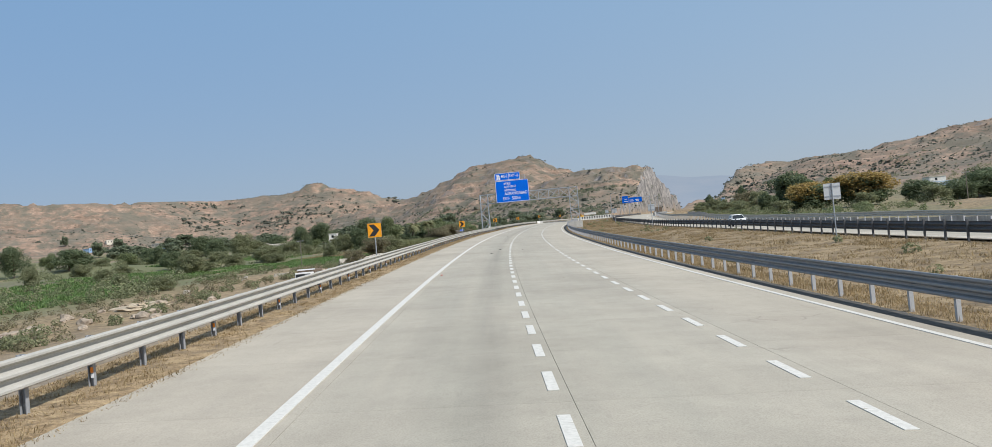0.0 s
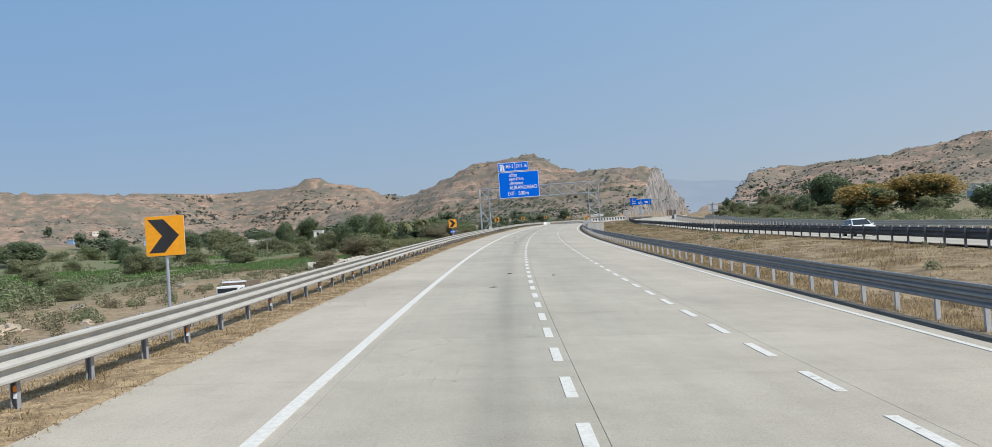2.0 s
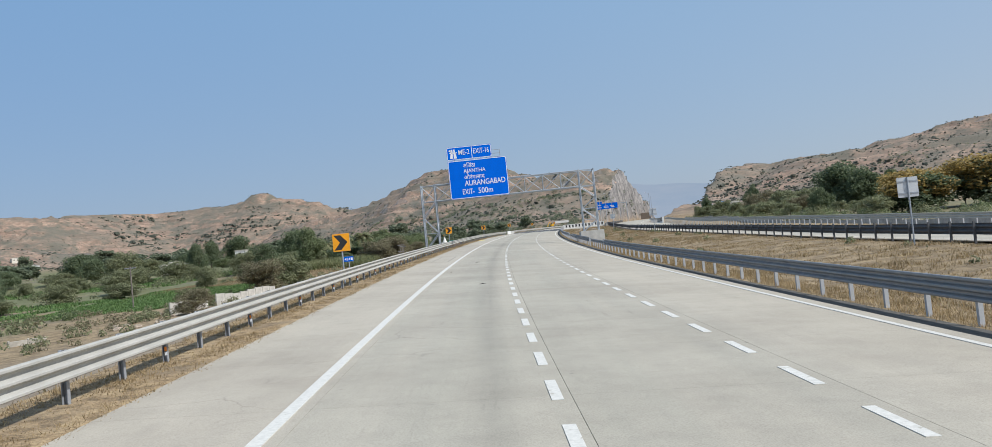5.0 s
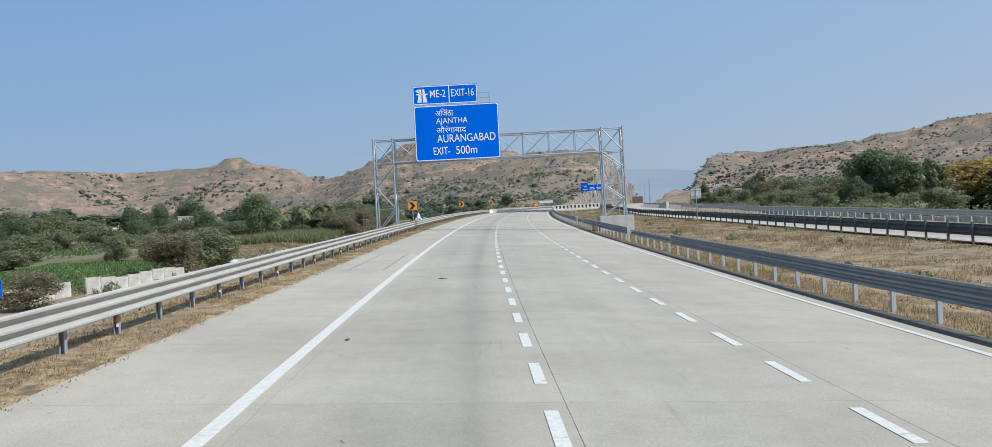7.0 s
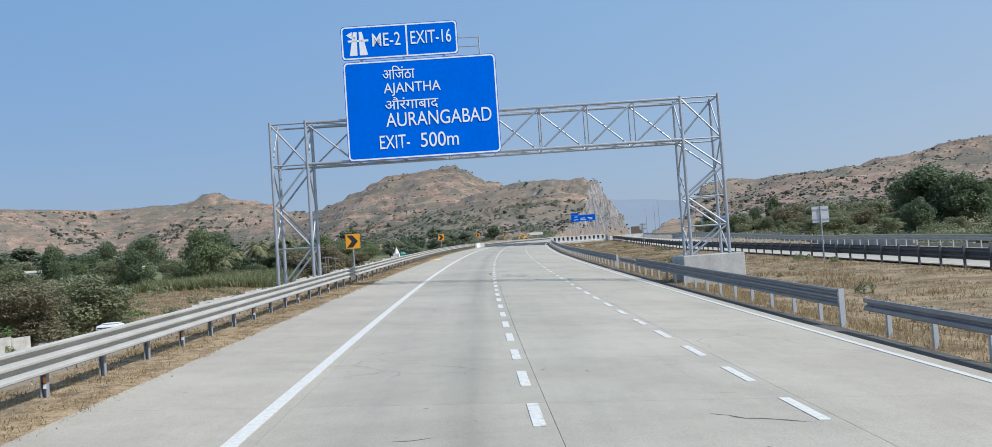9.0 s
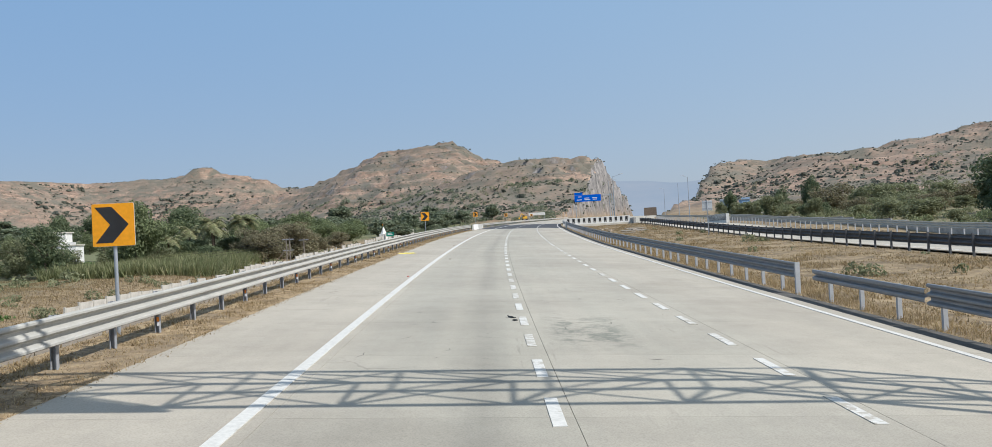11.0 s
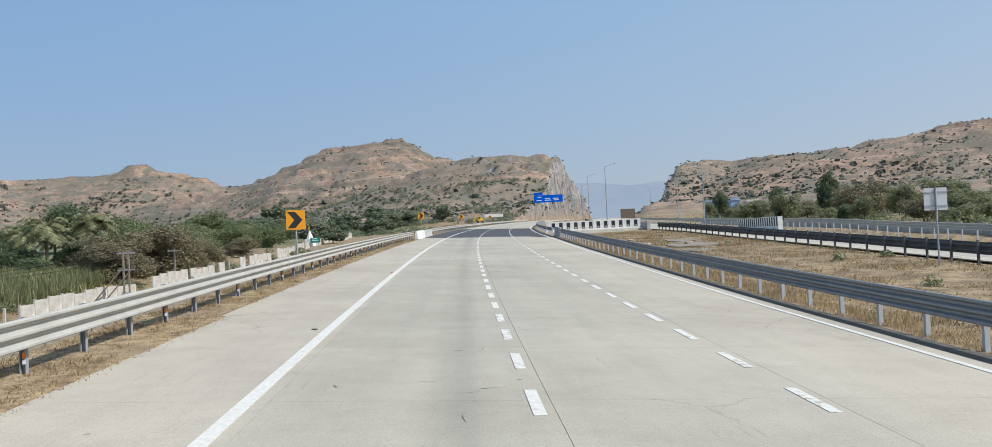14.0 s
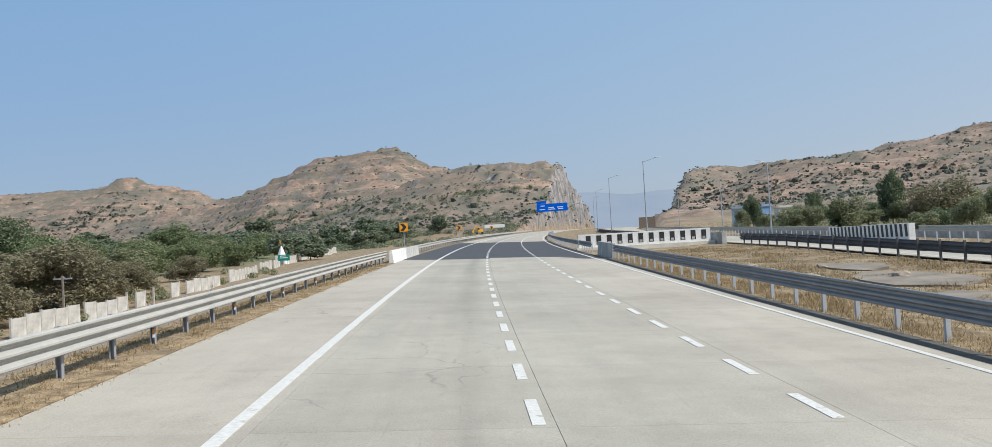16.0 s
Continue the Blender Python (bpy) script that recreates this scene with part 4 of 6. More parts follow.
for pts in ([(0.40, 0.22), (0.78, 0.22), (0.80, 1.4), (0.62, 1.4)], [(0.90, 0.22), (1.30, 0.22), (1.06, 1.4), (0.90, 1.4)], [(0.34, 0.90), (1.36, 0.90), (1.36, 1.0), (0.34, 1.0)], [(0.26, 1.26), (0.56, 1.42), (0.54, 1.06)], [(0.48, 1.18), (0.68, 1.02), (0.74, 1.10), (0.52, 1.28)]):
    prism(bm, pts, -0.019, -0.0135)
part("motorway_symbol", bm, M_SIGNWHITE, tface, "white motorway symbol")
part("stand", tube(bmesh.new(), (6.85, 0.5, -2.9), (6.85, 0.5, 0.95), 0.04), M_STEEL, top_sign)
for z in (0.0, 0.45, 0.9):
    part("stand_rung", tube(bmesh.new(), (5.6, 0.4, z), (6.85, 0.5, z), 0.03, n=6), M_STEEL, top_sign)
for dx in (0.9, 3.0, 5.0):
    part("stand", boxed(dx, 0.05, -SH - 0.1, dx + 0.1, 0.2, 1.3), M_STEEL, top_sign)


# ======< chevron boards
def chevron_board():
    t = thing("chevron_sign", Matrix(), "amber board with a black chevron on a steel post", "road sign", "chevron boards on the bend")
    part("post", tube(bmesh.new(), (0, 0.05, -0.9), (0, 0.05, 2.55), 0.038, n=12), M_STEEL, t, smooth=False)
    p = part("panel", prism(bmesh.new(), rounded(0.84, 0.88, 0.03, -0.42, 1.84), -0.012, 0.004), M_ORANGE, t, "amber reflective face")
    part("panel_back", prism(bmesh.new(), rounded(0.85, 0.89, 0.03, -0.425, 1.835), 0.0045, 0.02), M_SIGNBACK, t)
    c = 2.28
    part("chevron", prism(bmesh.new(), [(-0.36, c + 0.37), (-0.02, c + 0.37), (0.31, c), (-0.02, c - 0.37), (-0.36, c - 0.37), (-0.06, c)], -0.016, -0.0125), M_BLACKP, p, "black arrow")
    return t


def back_board():
    t = thing("chevron_sign", Matrix(), "grey back of a chevron board for oncoming traffic", "road sign", "chevron boards for oncoming traffic")
    part("post", tube(bmesh.new(), (0, 0, -0.4), (0, 0, 3.45), 0.04, n=12), M_STEEL, t)
    part("panel", prism(bmesh.new(), rounded(1.0, 1.0, 0.03, -0.5, 2.45), 0.045, 0.06), M_SIGNBACK, t, "bare aluminium back")
    part("batten", boxed(-0.5, 0.02, 2.62, 0.5, 0.044, 2.68), M_STEEL, t)
    part("batten", boxed(-0.5, 0.02, 3.22, 0.5, 0.044, 3.28), M_STEEL, t)
    part("seam", boxed(-0.02, 0.036, 2.46, 0.02, 0.044, 3.44), M_POST, t)
    return t


first = chevron_board()
for i, (s, o, h) in enumerate(((53.0, -4.55, 0.0), (127.1, -4.4, -0.2), (203.3, -4.65, -0.03), (272.7, -4.55, 0.0), (352.8, -4.8, 0.45), (430, -4.8, 0.4), (510, -4.8, 0.3))):
    m = spot(s, o, h, turn=4)
    if i:
        copy_thing(first, m)
    else:
        first.matrix_world = m
first = back_board()
for i, s in enumerate((52.6, 127.0, 203.7, 271.0)):
    m = spot(s, 24.0, float(ground_h(s, 24.0)), turn=-6)
    if i:
        copy_thing(first, m)
    else:
        first.matrix_world = m


# ======== bridge parapets and walls
def parapet_wall(s0, s1, o, h0, h1, label, stripes=0, mat=M_WHITE, thick=0.45, base=0.0, name="parapet"):
    t = thing(name, spot(s0, o, base), label, "parapet")
    m = t.matrix_world
    n = max(1, int((s1 - s0) / 4))
    sec = lambda h: [(o - thick / 2, base - 0.3), (o - thick / 2 + 0.08, base + 0.3), (o - thick / 2 + 0.13, base + h), (o + thick / 2 - 0.13, base + h), (o + thick / 2 - 0.08, base + 0.3), (o + thick / 2, base - 0.3)]
    part("wall", ribbon("wall", s0, s1, sec(h1), mat, 3, around=m), mat, t)
    return t


parapet_wall(329.8, 339.5, -3.35, 0.6, 0.9, "whitewashed concrete bridge parapet", name="parapet")
parapet_wall(339.6, 352, -3.45, 0.6, 0.86, "pale concrete kerb barrier on the bridge", mat=M_CONC)
parapet_wall(325.2, 333.0, 12.6, 0.6, 1.0, "grey concrete barrier at the bridge joint", mat=M_GREYC)

# striped headwall across the median, black and white
head = thing("headwall", spot(347.6, 12.35, 0.0), "whitewashed median headwall with black painted panels", "wall")
HW = 12.6
part("wall", boxed(0, -0.2, -1.0, HW, 0.2, 1.38, bevel=0.02), M_WHITE, head)
for i in range(12):
    x = 0.75 + i * 1.0
    p = part("black_panel", boxed(x, -0.216, 0.36, x + 0.46, -0.202, 1.24), M_BLACKP, head)
    part("chip", boxed(x + 0.09, -0.222, 0.40, x + 0.37, -0.217, 0.62), M_GREYC, p)
part("footing", boxed(-0.2, -0.75, -1.0, HW + 0.3, -0.21, 0.14, bevel=0.02), M_CREAM, head)
side = thing("parapet", spot(347.0, 25.6, float(opp_h(344, 26))), "grey concrete bridge parapet beside the oncoming road", "parapet")
part("wall", boxed(-0.2, -2.0, -0.4, 0.25, 14.5, 1.05, bevel=0.03), M_GREYC, side)

stripe = thing("parapet", spot(344.0, 42.5, float(opp_h(344, 43)) - 0.05), "bridge parapet painted in black and white slanting stripes", "parapet")
part("wall", boxed(-0.3, 0, -0.5, 0.3, 18.6, 1.24, bevel=0.03), M_WHITE, stripe)
for i in range(19):
    y = 0.2 + i * 0.96
    bm = bmesh.new()
    q = [(y, 0.02), (y + 0.48, 0.02), (y + 0.60, 1.2), (y + 0.12, 1.2)]
    lo = [bm.verts.new((-0.312, a, b)) for a, b in q]
    hi = [bm.verts.new((-0.302, a, b)) for a, b in q]
    bm.faces.new(lo), bm.faces.new(hi[::-1])
    for k in range(4):
        bm.faces.new((lo[k], lo[(k + 1) % 4], hi[(k + 1) % 4], hi[k]))
    bmesh.ops.recalc_face_normals(bm, faces=bm.faces)
    part("black_stripe", bm, M_BLACKP, stripe)


# ======== street lamps on the bridge approach
def street_lamp(s, o, h, tall, arm, turn=0.0, ground=None):
    base = h
    t = thing("street_lamp", spot(s, o, base, turn=turn), "slim galvanised street lamp with a single bracket arm", "street lamp", "street lamps")
    part("pole", tube(bmesh.new(), (0, 0, -0.3), (0, 0, tall), 0.11, 0.055, 10), M_STEEL, t)
    if arm:
        part("arm", tube(bmesh.new(), (0, 0, tall - 0.1), (arm, 0, tall + abs(arm) * 0.24), 0.035, n=8), M_STEEL, t)
        part("lamp_head", boxed(arm - 0.3, -0.13, tall + abs(arm) * 0.24 - 0.05, arm + 0.35, 0.13, tall + abs(arm) * 0.24 + 0.06, bevel=0.03), M_SIGNBACK, t, "flat grey lamp head")
    part("base_plate", boxed(-0.25, -0.25, 0, 0.25, 0.25, 0.05), M_STEEL, t)
    return t


street_lamp(380, 24.3, 1.0, 9.6, 1.9)
street_lamp(440, 25.3, 1.2, 10.6, 1.9)
street_lamp(500, 25.3, 1.0, 10.6, 1.9)
street_lamp(560, 25.3, 1.0, 10.6, 1.9)
street_lamp(382, 41.3, 1.0, 9.0, -1.2)
street_lamp(420, 43.4, 1.0, 8.8, 0)
street_lamp(470, 43.4, 1.0, 8.8, -1.2)


# ======== trees
def leaf_cloud(rng, blobs, count, size, squash=0.85):
    """Small leaf sprays on the skins of a heap of blobs: (x, y, z, radius) each."""
    rad = np.array([b[3] for b in blobs])
    pick = rng.choice(len(blobs), count, p=rad ** 2 / (rad ** 2).sum())
    d = rng.normal(size=(count, 3))
    d /= np.linalg.norm(d, axis=1)[:, None]
    r = rad[pick] * (0.62 + 0.42 * rng.rand(count))
    c = np.array([b[:3] for b in blobs])[pick] + d * r[:, None] * np.array([1, 1, squash])
    n = d + 0.5 * rng.normal(size=(count, 3)) + np.array([0, 0, 0.3])
    n /= np.linalg.norm(n, axis=1)[:, None]
    u = np.cross(n, rng.normal(size=(count, 3)))
    u /= np.linalg.norm(u, axis=1)[:, None]
    v = np.cross(n, u)
    k = (size * (0.55 + 0.9 * rng.rand(count)))[:, None]
    bend = n * k * 0.25
    pts = np.stack([c - u * k, c - v * k * 0.55 + bend, c + u * k * 1.1, c + v * k * 0.55 + bend], 1).reshape(-1, 3)
    idx = np.arange(count * 4).reshape(-1, 4)
    return pts, idx


def crown_mesh(name, seed, wide, low, high, blobs, count, size, mat, flat=0.5, lean=0.0):
    rng = np.random.RandomState(seed)
    heap = []
    for i in range(blobs):
        a = rng.uniform(0, 6.28)
        u = rng.rand() ** 0.6
        t = rng.rand()
        z = low + (high - low) * (0.15 + 0.7 * t)
        span = math.sin(math.pi * min(1, 0.18 + 0.74 * t)) ** flat
        heap.append((math.cos(a) * u * wide * 0.36 * span + lean * t, math.sin(a) * u * wide * 0.36 * span, z, wide * rng.uniform(0.13, 0.22)))
    pts, idx = leaf_cloud(rng, heap, count, size)
    return mesh_from(name, pts, idx, mat)


def trunk_bm(seed, height, r, limbs, wide, fork):
    rng = random.Random(seed)
    bm = bmesh.new()
    bend = Vector((rng.uniform(-0.1, 0.1), rng.uniform(-0.1, 0.1), 1)) * height * fork
    tube(bm, (0, 0, -0.4), bend * 0.5, r, r * 0.82, 9)
    tube(bm, bend * 0.49, bend, r * 0.82, r * 0.66, 9)
    for i in range(limbs):
        a = 6.28 * (i + rng.uniform(-0.3, 0.3)) / limbs
        tip = bend + Vector((math.cos(a) * wide * 0.3, math.sin(a) * wide * 0.3, height * rng.uniform(0.25, 0.42)))
        mid = bend.lerp(tip, 0.5) + Vector((0, 0, height * 0.04))
        tube(bm, bend * 0.97, mid, r * 0.5, r * 0.34, 7)
        tube(bm, mid, tip, r * 0.34, r * 0.12, 6)
    return bm


def make_tree(name, label, group, seed, wide, height, low, mat, count=2600, blobs=20, size=0.36, r=0.22, limbs=5, fork=0.35, flat=0.5):
    t = thing(name, Matrix(), label, "tree", group)
    part("trunk", trunk_bm(seed, height, r, limbs, wide, fork), M_BARK, t)
    part("crown", crown_mesh("crown", seed, wide, low, height, blobs, count, size, mat, flat), mat, t)
    return t


def make_palm(seed):
    t = thing("palm_tree", Matrix(), "coconut palm with arching dusty fronds", "palm tree", "palms in the grove")
    rng = random.Random(seed)
    bm = bmesh.new()
    pts = [Vector((0.25 * math.sin(i * 0.5), 0.1 * i / 3, i * 1.05)) for i in range(7)]
    for i, (a, b) in enumerate(zip(pts, pts[1:])):
        tube(bm, a - Vector((0, 0, 0.3 if i == 0 else 0.02)), b, 0.24 - i * 0.015, 0.225 - i * 0.015, 8)
    part("trunk", bm, M_BARK, t)
    top = pts[-1]
    for f in range(22):
        a, lift = f * 2.4, rng.uniform(-0.2, 1.5)
        bm = bmesh.new()
        spine = []
        for i in range(9):
            u = i / 8
            rr = 3.6 * u
            spine.append(top + Vector((math.cos(a) * rr * (1 - 0.15 * u), math.sin(a) * rr * (1 - 0.15 * u), lift * rr * 0.75 - 0.21 * rr * rr * (0.8 + 0.3 * max(0, lift)))))
        across = Vector((-math.sin(a), math.cos(a), 0))
        for i in range(8):
            for k in range(2):
                p = spine[i].lerp(spine[i + 1], k * 0.5)
                n = spine[i + 1] - spine[i]
                ln = 0.95 * math.sin(math.pi * (0.12 + 0.83 * (i + k * 0.5) / 8)) + 0.1
                for sgn in (-1, 1):
                    q = p + across * sgn * ln + n * 0.5 - Vector((0, 0, ln * rng.uniform(0.15, 0.5)))
                    w = n.normalized() * 0.16
                    bm.faces.new([bm.verts.new(v) for v in (p - w, p + w, q)])
        part("frond", bm, M_PALM, t)
    return t


def plant(first, places, group=None):
    """Stands a tree at each (s, o, height scale, width scale)."""
    k = Matrix()
    for i, (s, o, sz, sw) in enumerate(places):
        m = spot(s, o, -0.1, "land", turn=(i * 137.5 + s * 7) % 360) @ Matrix.Diagonal((sw, sw, sz, 1))
        if i == 0:
            first.matrix_world = m
            k = Matrix.Diagonal((sw, sw, sz, 1)).inverted()
        else:
            copy_thing(first, m @ k)


# unit trees: 10 m wide, 10 m high
broad = make_tree("tree", "dusty green broad-crowned tree in the valley", "valley trees", 11, 10, 10, 0.5, M_LEAF, 9000, 30, 0.20)
plant(broad, [(396, -89, 0.95, 1.2), (394, -66, 1.0, 0.95), (384, -60, 0.8, 0.8), (417, -72, 0.92, 0.85), (433, -60, 0.74, 1.0), (423, -65, 0.78, 1.3),
              (460, -61, 0.62, 1.0), (440, -60, 0.68, 0.95), (515, -77, 0.65, 1.25), (519, -93, 0.88, 1.5), (551, -91, 0.82, 1.35), (484, -88, 1.2, 1.7), *[(255 + (i * 83.1) % 175, -112 - (i * 59.9) % 115, 0.4 + 0.08 * (i % 5), 0.65 + 0.12 * (i % 4)) for i in range(11)]])
broad2 = make_tree("tree", "rounded green field tree with a low crown", "valley trees", 12, 10, 10, 0.2, M_LEAFO, 9000, 28, 0.20, flat=0.35)
plant(broad2, [(241, -40.5, 0.72, 1.05), *[(150 + (i * 61.8) % 190, -62 - (i * 47.3) % 125, 0.3 + 0.07 * (i % 5), 0.5 + 0.1 * (i % 4)) for i in range(13)], (325, -80, 0.75, 0.85), (335, -86, 0.7, 0.8), (374, -149, 1.2, 1.4), (326, -103, 0.65, 1.3), (283, -94, 0.6, 1.2), (226, -93, 0.6, 0.8), (355, -79, 0.6, 1.2), (344, -66, 0.45, 0.7), (385, -183, 0.55, 1.6),
               (416, -167, 0.74, 1.7), (300, -120, 0.5, 1.0), (445, -75, 0.8, 1.3), (470, -70, 0.7, 1.2), (405, -58, 0.62, 1.1), *[(195 + (i * 71.3) % 150, -95 - (i * 41.7) % 125, 0.3 + 0.06 * (i % 4), 0.5 + 0.1 * (i % 5)) for i in range(11)]])
dark = make_tree("tree", "tall dark green mango tree", "valley trees", 13, 10, 10, 0.3, M_LEAFD, 9000, 30, 0.20, flat=0.4)
plant(dark, [(282, -189, 1.25, 1.3), (295, -177, 0.9, 1.9), (345, -105, 1.2, 0.75), (319, -72, 0.95, 0.9), (359, -113, 1.15, 0.7), (406, -190, 1.15, 2.0), (447, -156, 1.4, 1.1), (473, -127, 1.6, 1.95), (500, -200, 1.0, 2.0),
             (386, -170, 1.1, 1.3), (484, -112, 1.0, 1.15), (375, -197, 0.76, 1.2), (460, -148, 1.5, 2.0), *[(270 + (i * 61.8) % 170, -118 - (i * 47.3) % 130, 0.45 + 0.09 * (i % 5), 0.65 + 0.12 * (i % 4)) for i in range(12)], (362, -58, 0.5, 0.9), (357, -65, 0.5, 1.0), (350, -58.5, 0.4, 0.8), (366, -53, 0.45, 0.75), (370, -61, 0.55, 0.9)])
farm = make_tree("tree", "dark roadside tree at the foot of the hill", "trees under the hill", 14, 10, 10, 0.8, M_LEAFH, 1800, 20, 0.5, flat=0.35)
plant(farm, [(644, -93, 0.95, 1.3), (653, -78, 0.9, 1.6), (674, -53, 0.92, 1.2), (687, -95, 0.95, 1.5), (685, -56, 0.75, 0.95), (656, -100, 0.9, 1.5), (665, -68, 0.75, 1.4), (600, -110, 0.9, 1.6), (620, -130, 1.0, 2.0),
             (590, -150, 1.0, 1.8), (640, -160, 1.1, 2.2), (710, -164, 1.3, 2.1), (560, -180, 1.0, 2.0), (600, -210, 1.1, 2.2), (580, -260, 1.1, 2.2), (660, -230, 1.2, 2.4), (540, -230, 1.0, 2.0)] + [(470 + (i * 61.8) % 215, -46 - (i * 37.7) % 95 - 0.06 * ((i * 61.8) % 215), 0.45 + 0.09 * (i % 5), 0.9 + 0.14 * (i % 4)) for i in range(34)])
village = make_tree("tree", "far village tree below the ridge", "village trees", 15, 10, 10, 1.0, M_LEAFH, 1300, 18, 0.6, flat=0.4)
plant(village, [(719, -540, 1.4, 1.5), (707, -597, 1.1, 1.0), (741, -496, 1.3, 2.6), (658, -498, 1.6, 1.6), (797, -533, 1.2, 3.0), (690, -440, 1.2, 2.2), (640, -400, 1.0, 2.2), (700, -400, 1.1, 2.6), (600, -420, 1.0, 2.0),
                (560, -360, 1.0, 2.0), (520, -330, 1.0, 2.2), (480, -300, 1.0, 2.0), (620, -330, 1.1, 2.4), (670, -350, 1.1, 2.6), (560, -300, 1.0, 2.2)])
thicket = make_tree("tree", "brown-leaved wild shrub tree behind the wall", "thicket behind the wall", 16, 10, 10, 0.2, M_LEAFB, 9000, 30, 0.19, flat=0.20, fork=0.2)
plant(thicket, [(233, -41.6, 0.62, 0.95), (363, -45, 0.78, 1.3), (354, -49, 0.66, 1.2), (372, -47, 0.66, 1.1), (347, -45, 0.57, 1.0), (381, -46, 0.46, 0.8), (190, -36.5, 0.34, 0.6), (253, -45, 0.35, 0.8), (402, -47, 0.42, 0.75)])
big = make_tree("tree", "large leafy field tree beside the plots", "valley trees", 17, 10, 10, 1.2, M_LEAF, 9000, 30, 0.21)
plant(big, [(334, -64.5, 1.28, 1.12)])
palm = make_palm(5)
plant(palm, [(360, -54.8, 1.25, 1.2), (357, -60, 1.25, 1.15), (364, -63, 1.0, 1.1), (368, -70, 1.05, 1.1), (352, -67, 0.8, 0.95)])

mango = make_tree("mango_tree", "dense mango tree covered in golden bloom", "blooming mango trees", 21, 9.6, 9.2, 0.1, M_LEAFD, 6500, 36, 0.27, flat=0.3, r=0.3, fork=0.22)
part("blossom", crown_mesh("blossom", 29, 10, 3.6, 10, 30, 6500, 0.24, M_BLOOM, 0.55), M_BLOOM, mango, "golden flower heads")
plant(mango, [(262, 85, 0.88, 1.75), (263, 99.5, 1.0, 1.95)])
rdark = make_tree("tree", "dense dark green tree beyond the oncoming road", "trees beyond the motorway", 22, 10, 10, 0.4, M_LEAFD, 7500, 30, 0.26, flat=0.35)
plant(rdark, [(338, 94, 1.38, 1.7), (352, 98, 1.25, 1.6), (329, 96, 1.1, 1.2), (312, 80, 0.7, 0.55), (318, 82, 0.55, 0.8), (254, 112, 0.7, 1.2), (250, 126, 0.8, 1.6), (265, 135, 0.9, 1.8), (243, 118, 0.6, 1.2), (452, 85.6, 1.22, 0.62), *[(400 + (i * 71.3) % 170, 72 + (i * 47.1) % 70, 0.4 + 0.06 * (i % 4), 0.5 + 0.1 * (i % 4)) for i in range(14)], (530, 91, 1.05, 0.6), (520, 70.8, 1.0, 0.6)])
slim = make_tree("tree", "slender upright tree beyond the motorway", "trees beyond the motorway", 23, 6, 10, 0.8, M_LEAF, 2600, 20, 0.32, flat=0.2)
plant(slim, [(343, 109, 1.1, 0.9), (346, 113, 0.95, 0.8), (349, 106, 0.8, 1.0)])
rolive = make_tree("tree", "dusty olive thorn tree beyond the motorway", "trees beyond the motorway", 24, 10, 10, 1.2, M_LEAFO, 4200, 26, 0.25, flat=0.4)
plant(rolive, [(440, 72.4, 0.7, 0.95), (400, 89.2, 0.8, 1.05), (415, 89.5, 0.75, 0.75), (500, 78.2, 0.62, 0.75), (505, 71, 0.4, 0.6), (424, 103, 0.8, 1.1), (395, 101, 0.75, 1.1), (372, 86, 0.5, 1.0), (360, 76, 0.45, 0.8), (248, 95, 0.45, 0.9), (232, 108, 0.5, 1.0), (470, 108, 0.7, 1.6), *[(385 + (i * 61.8) % 185, 63 + (i * 37.7) % 62, 0.34 + 0.05 * (i % 6), 0.55 + 0.1 * (i % 5)) for i in range(30)], *[(255 + (i * 43.7) % 120, 62 + (i * 29.1) % 22, 0.28 + 0.05 * (i % 4), 0.5 + 0.1 * (i % 4)) for i in range(14)]])
thorn = make_tree("tree", "spreading brown-tinged thorn tree beyond the motorway", "trees beyond the motorway", 25, 10, 10, 1.6, M_LEAFB, 4200, 26, 0.24, flat=0.35, fork=0.25)
plant(thorn, [(429, 85.7, 0.97, 1.4), (412, 114, 0.7, 1.3), (380, 78, 0.5, 0.9), (365, 88, 0.55, 1.0), (445, 96, 0.6, 1.1), (487, 88, 0.55, 1.0)])


# ======== scrub on the hills (far too many to count)
def blob_field(name, label, places, sizes, mat, seed, squash=0.75):
    rng = np.random.RandomState(seed)
    ring = [(math.cos(a * 1.2566), math.sin(a * 1.2566)) for a in range(5)]
    base = np.array([(x, y, 0.0) for x, y in ring] + [(0.62 * x, 0.62 * y, 0.75) for x, y in ring], float)
    tri = np.array([(i, (i + 1) % 5, i + 5) for i in range(5)] + [((i + 1) % 5, (i + 1) % 5 + 5, i + 5) for i in range(5)] + [(5, 6, 7), (5, 7, 8), (5, 8, 9)])
    n = len(places)
    jit = 0.42 + 1.05 * rng.rand(n, len(base), 1)
    pts = base[None] * jit * np.array([1, 1, squash]) * sizes[:, None, None] + places[:, None, :]
    pts[:, :5, 2] -= (sizes * 0.15)[:, None]
    idx = tri[None] + (np.arange(n) * len(base))[:, None, None]
    me = mesh_from(name, pts.reshape(-1, 3), idx.reshape(-1, 3), mat)
    return tagged(new(name, me), label, "scrub", kind="stuff")


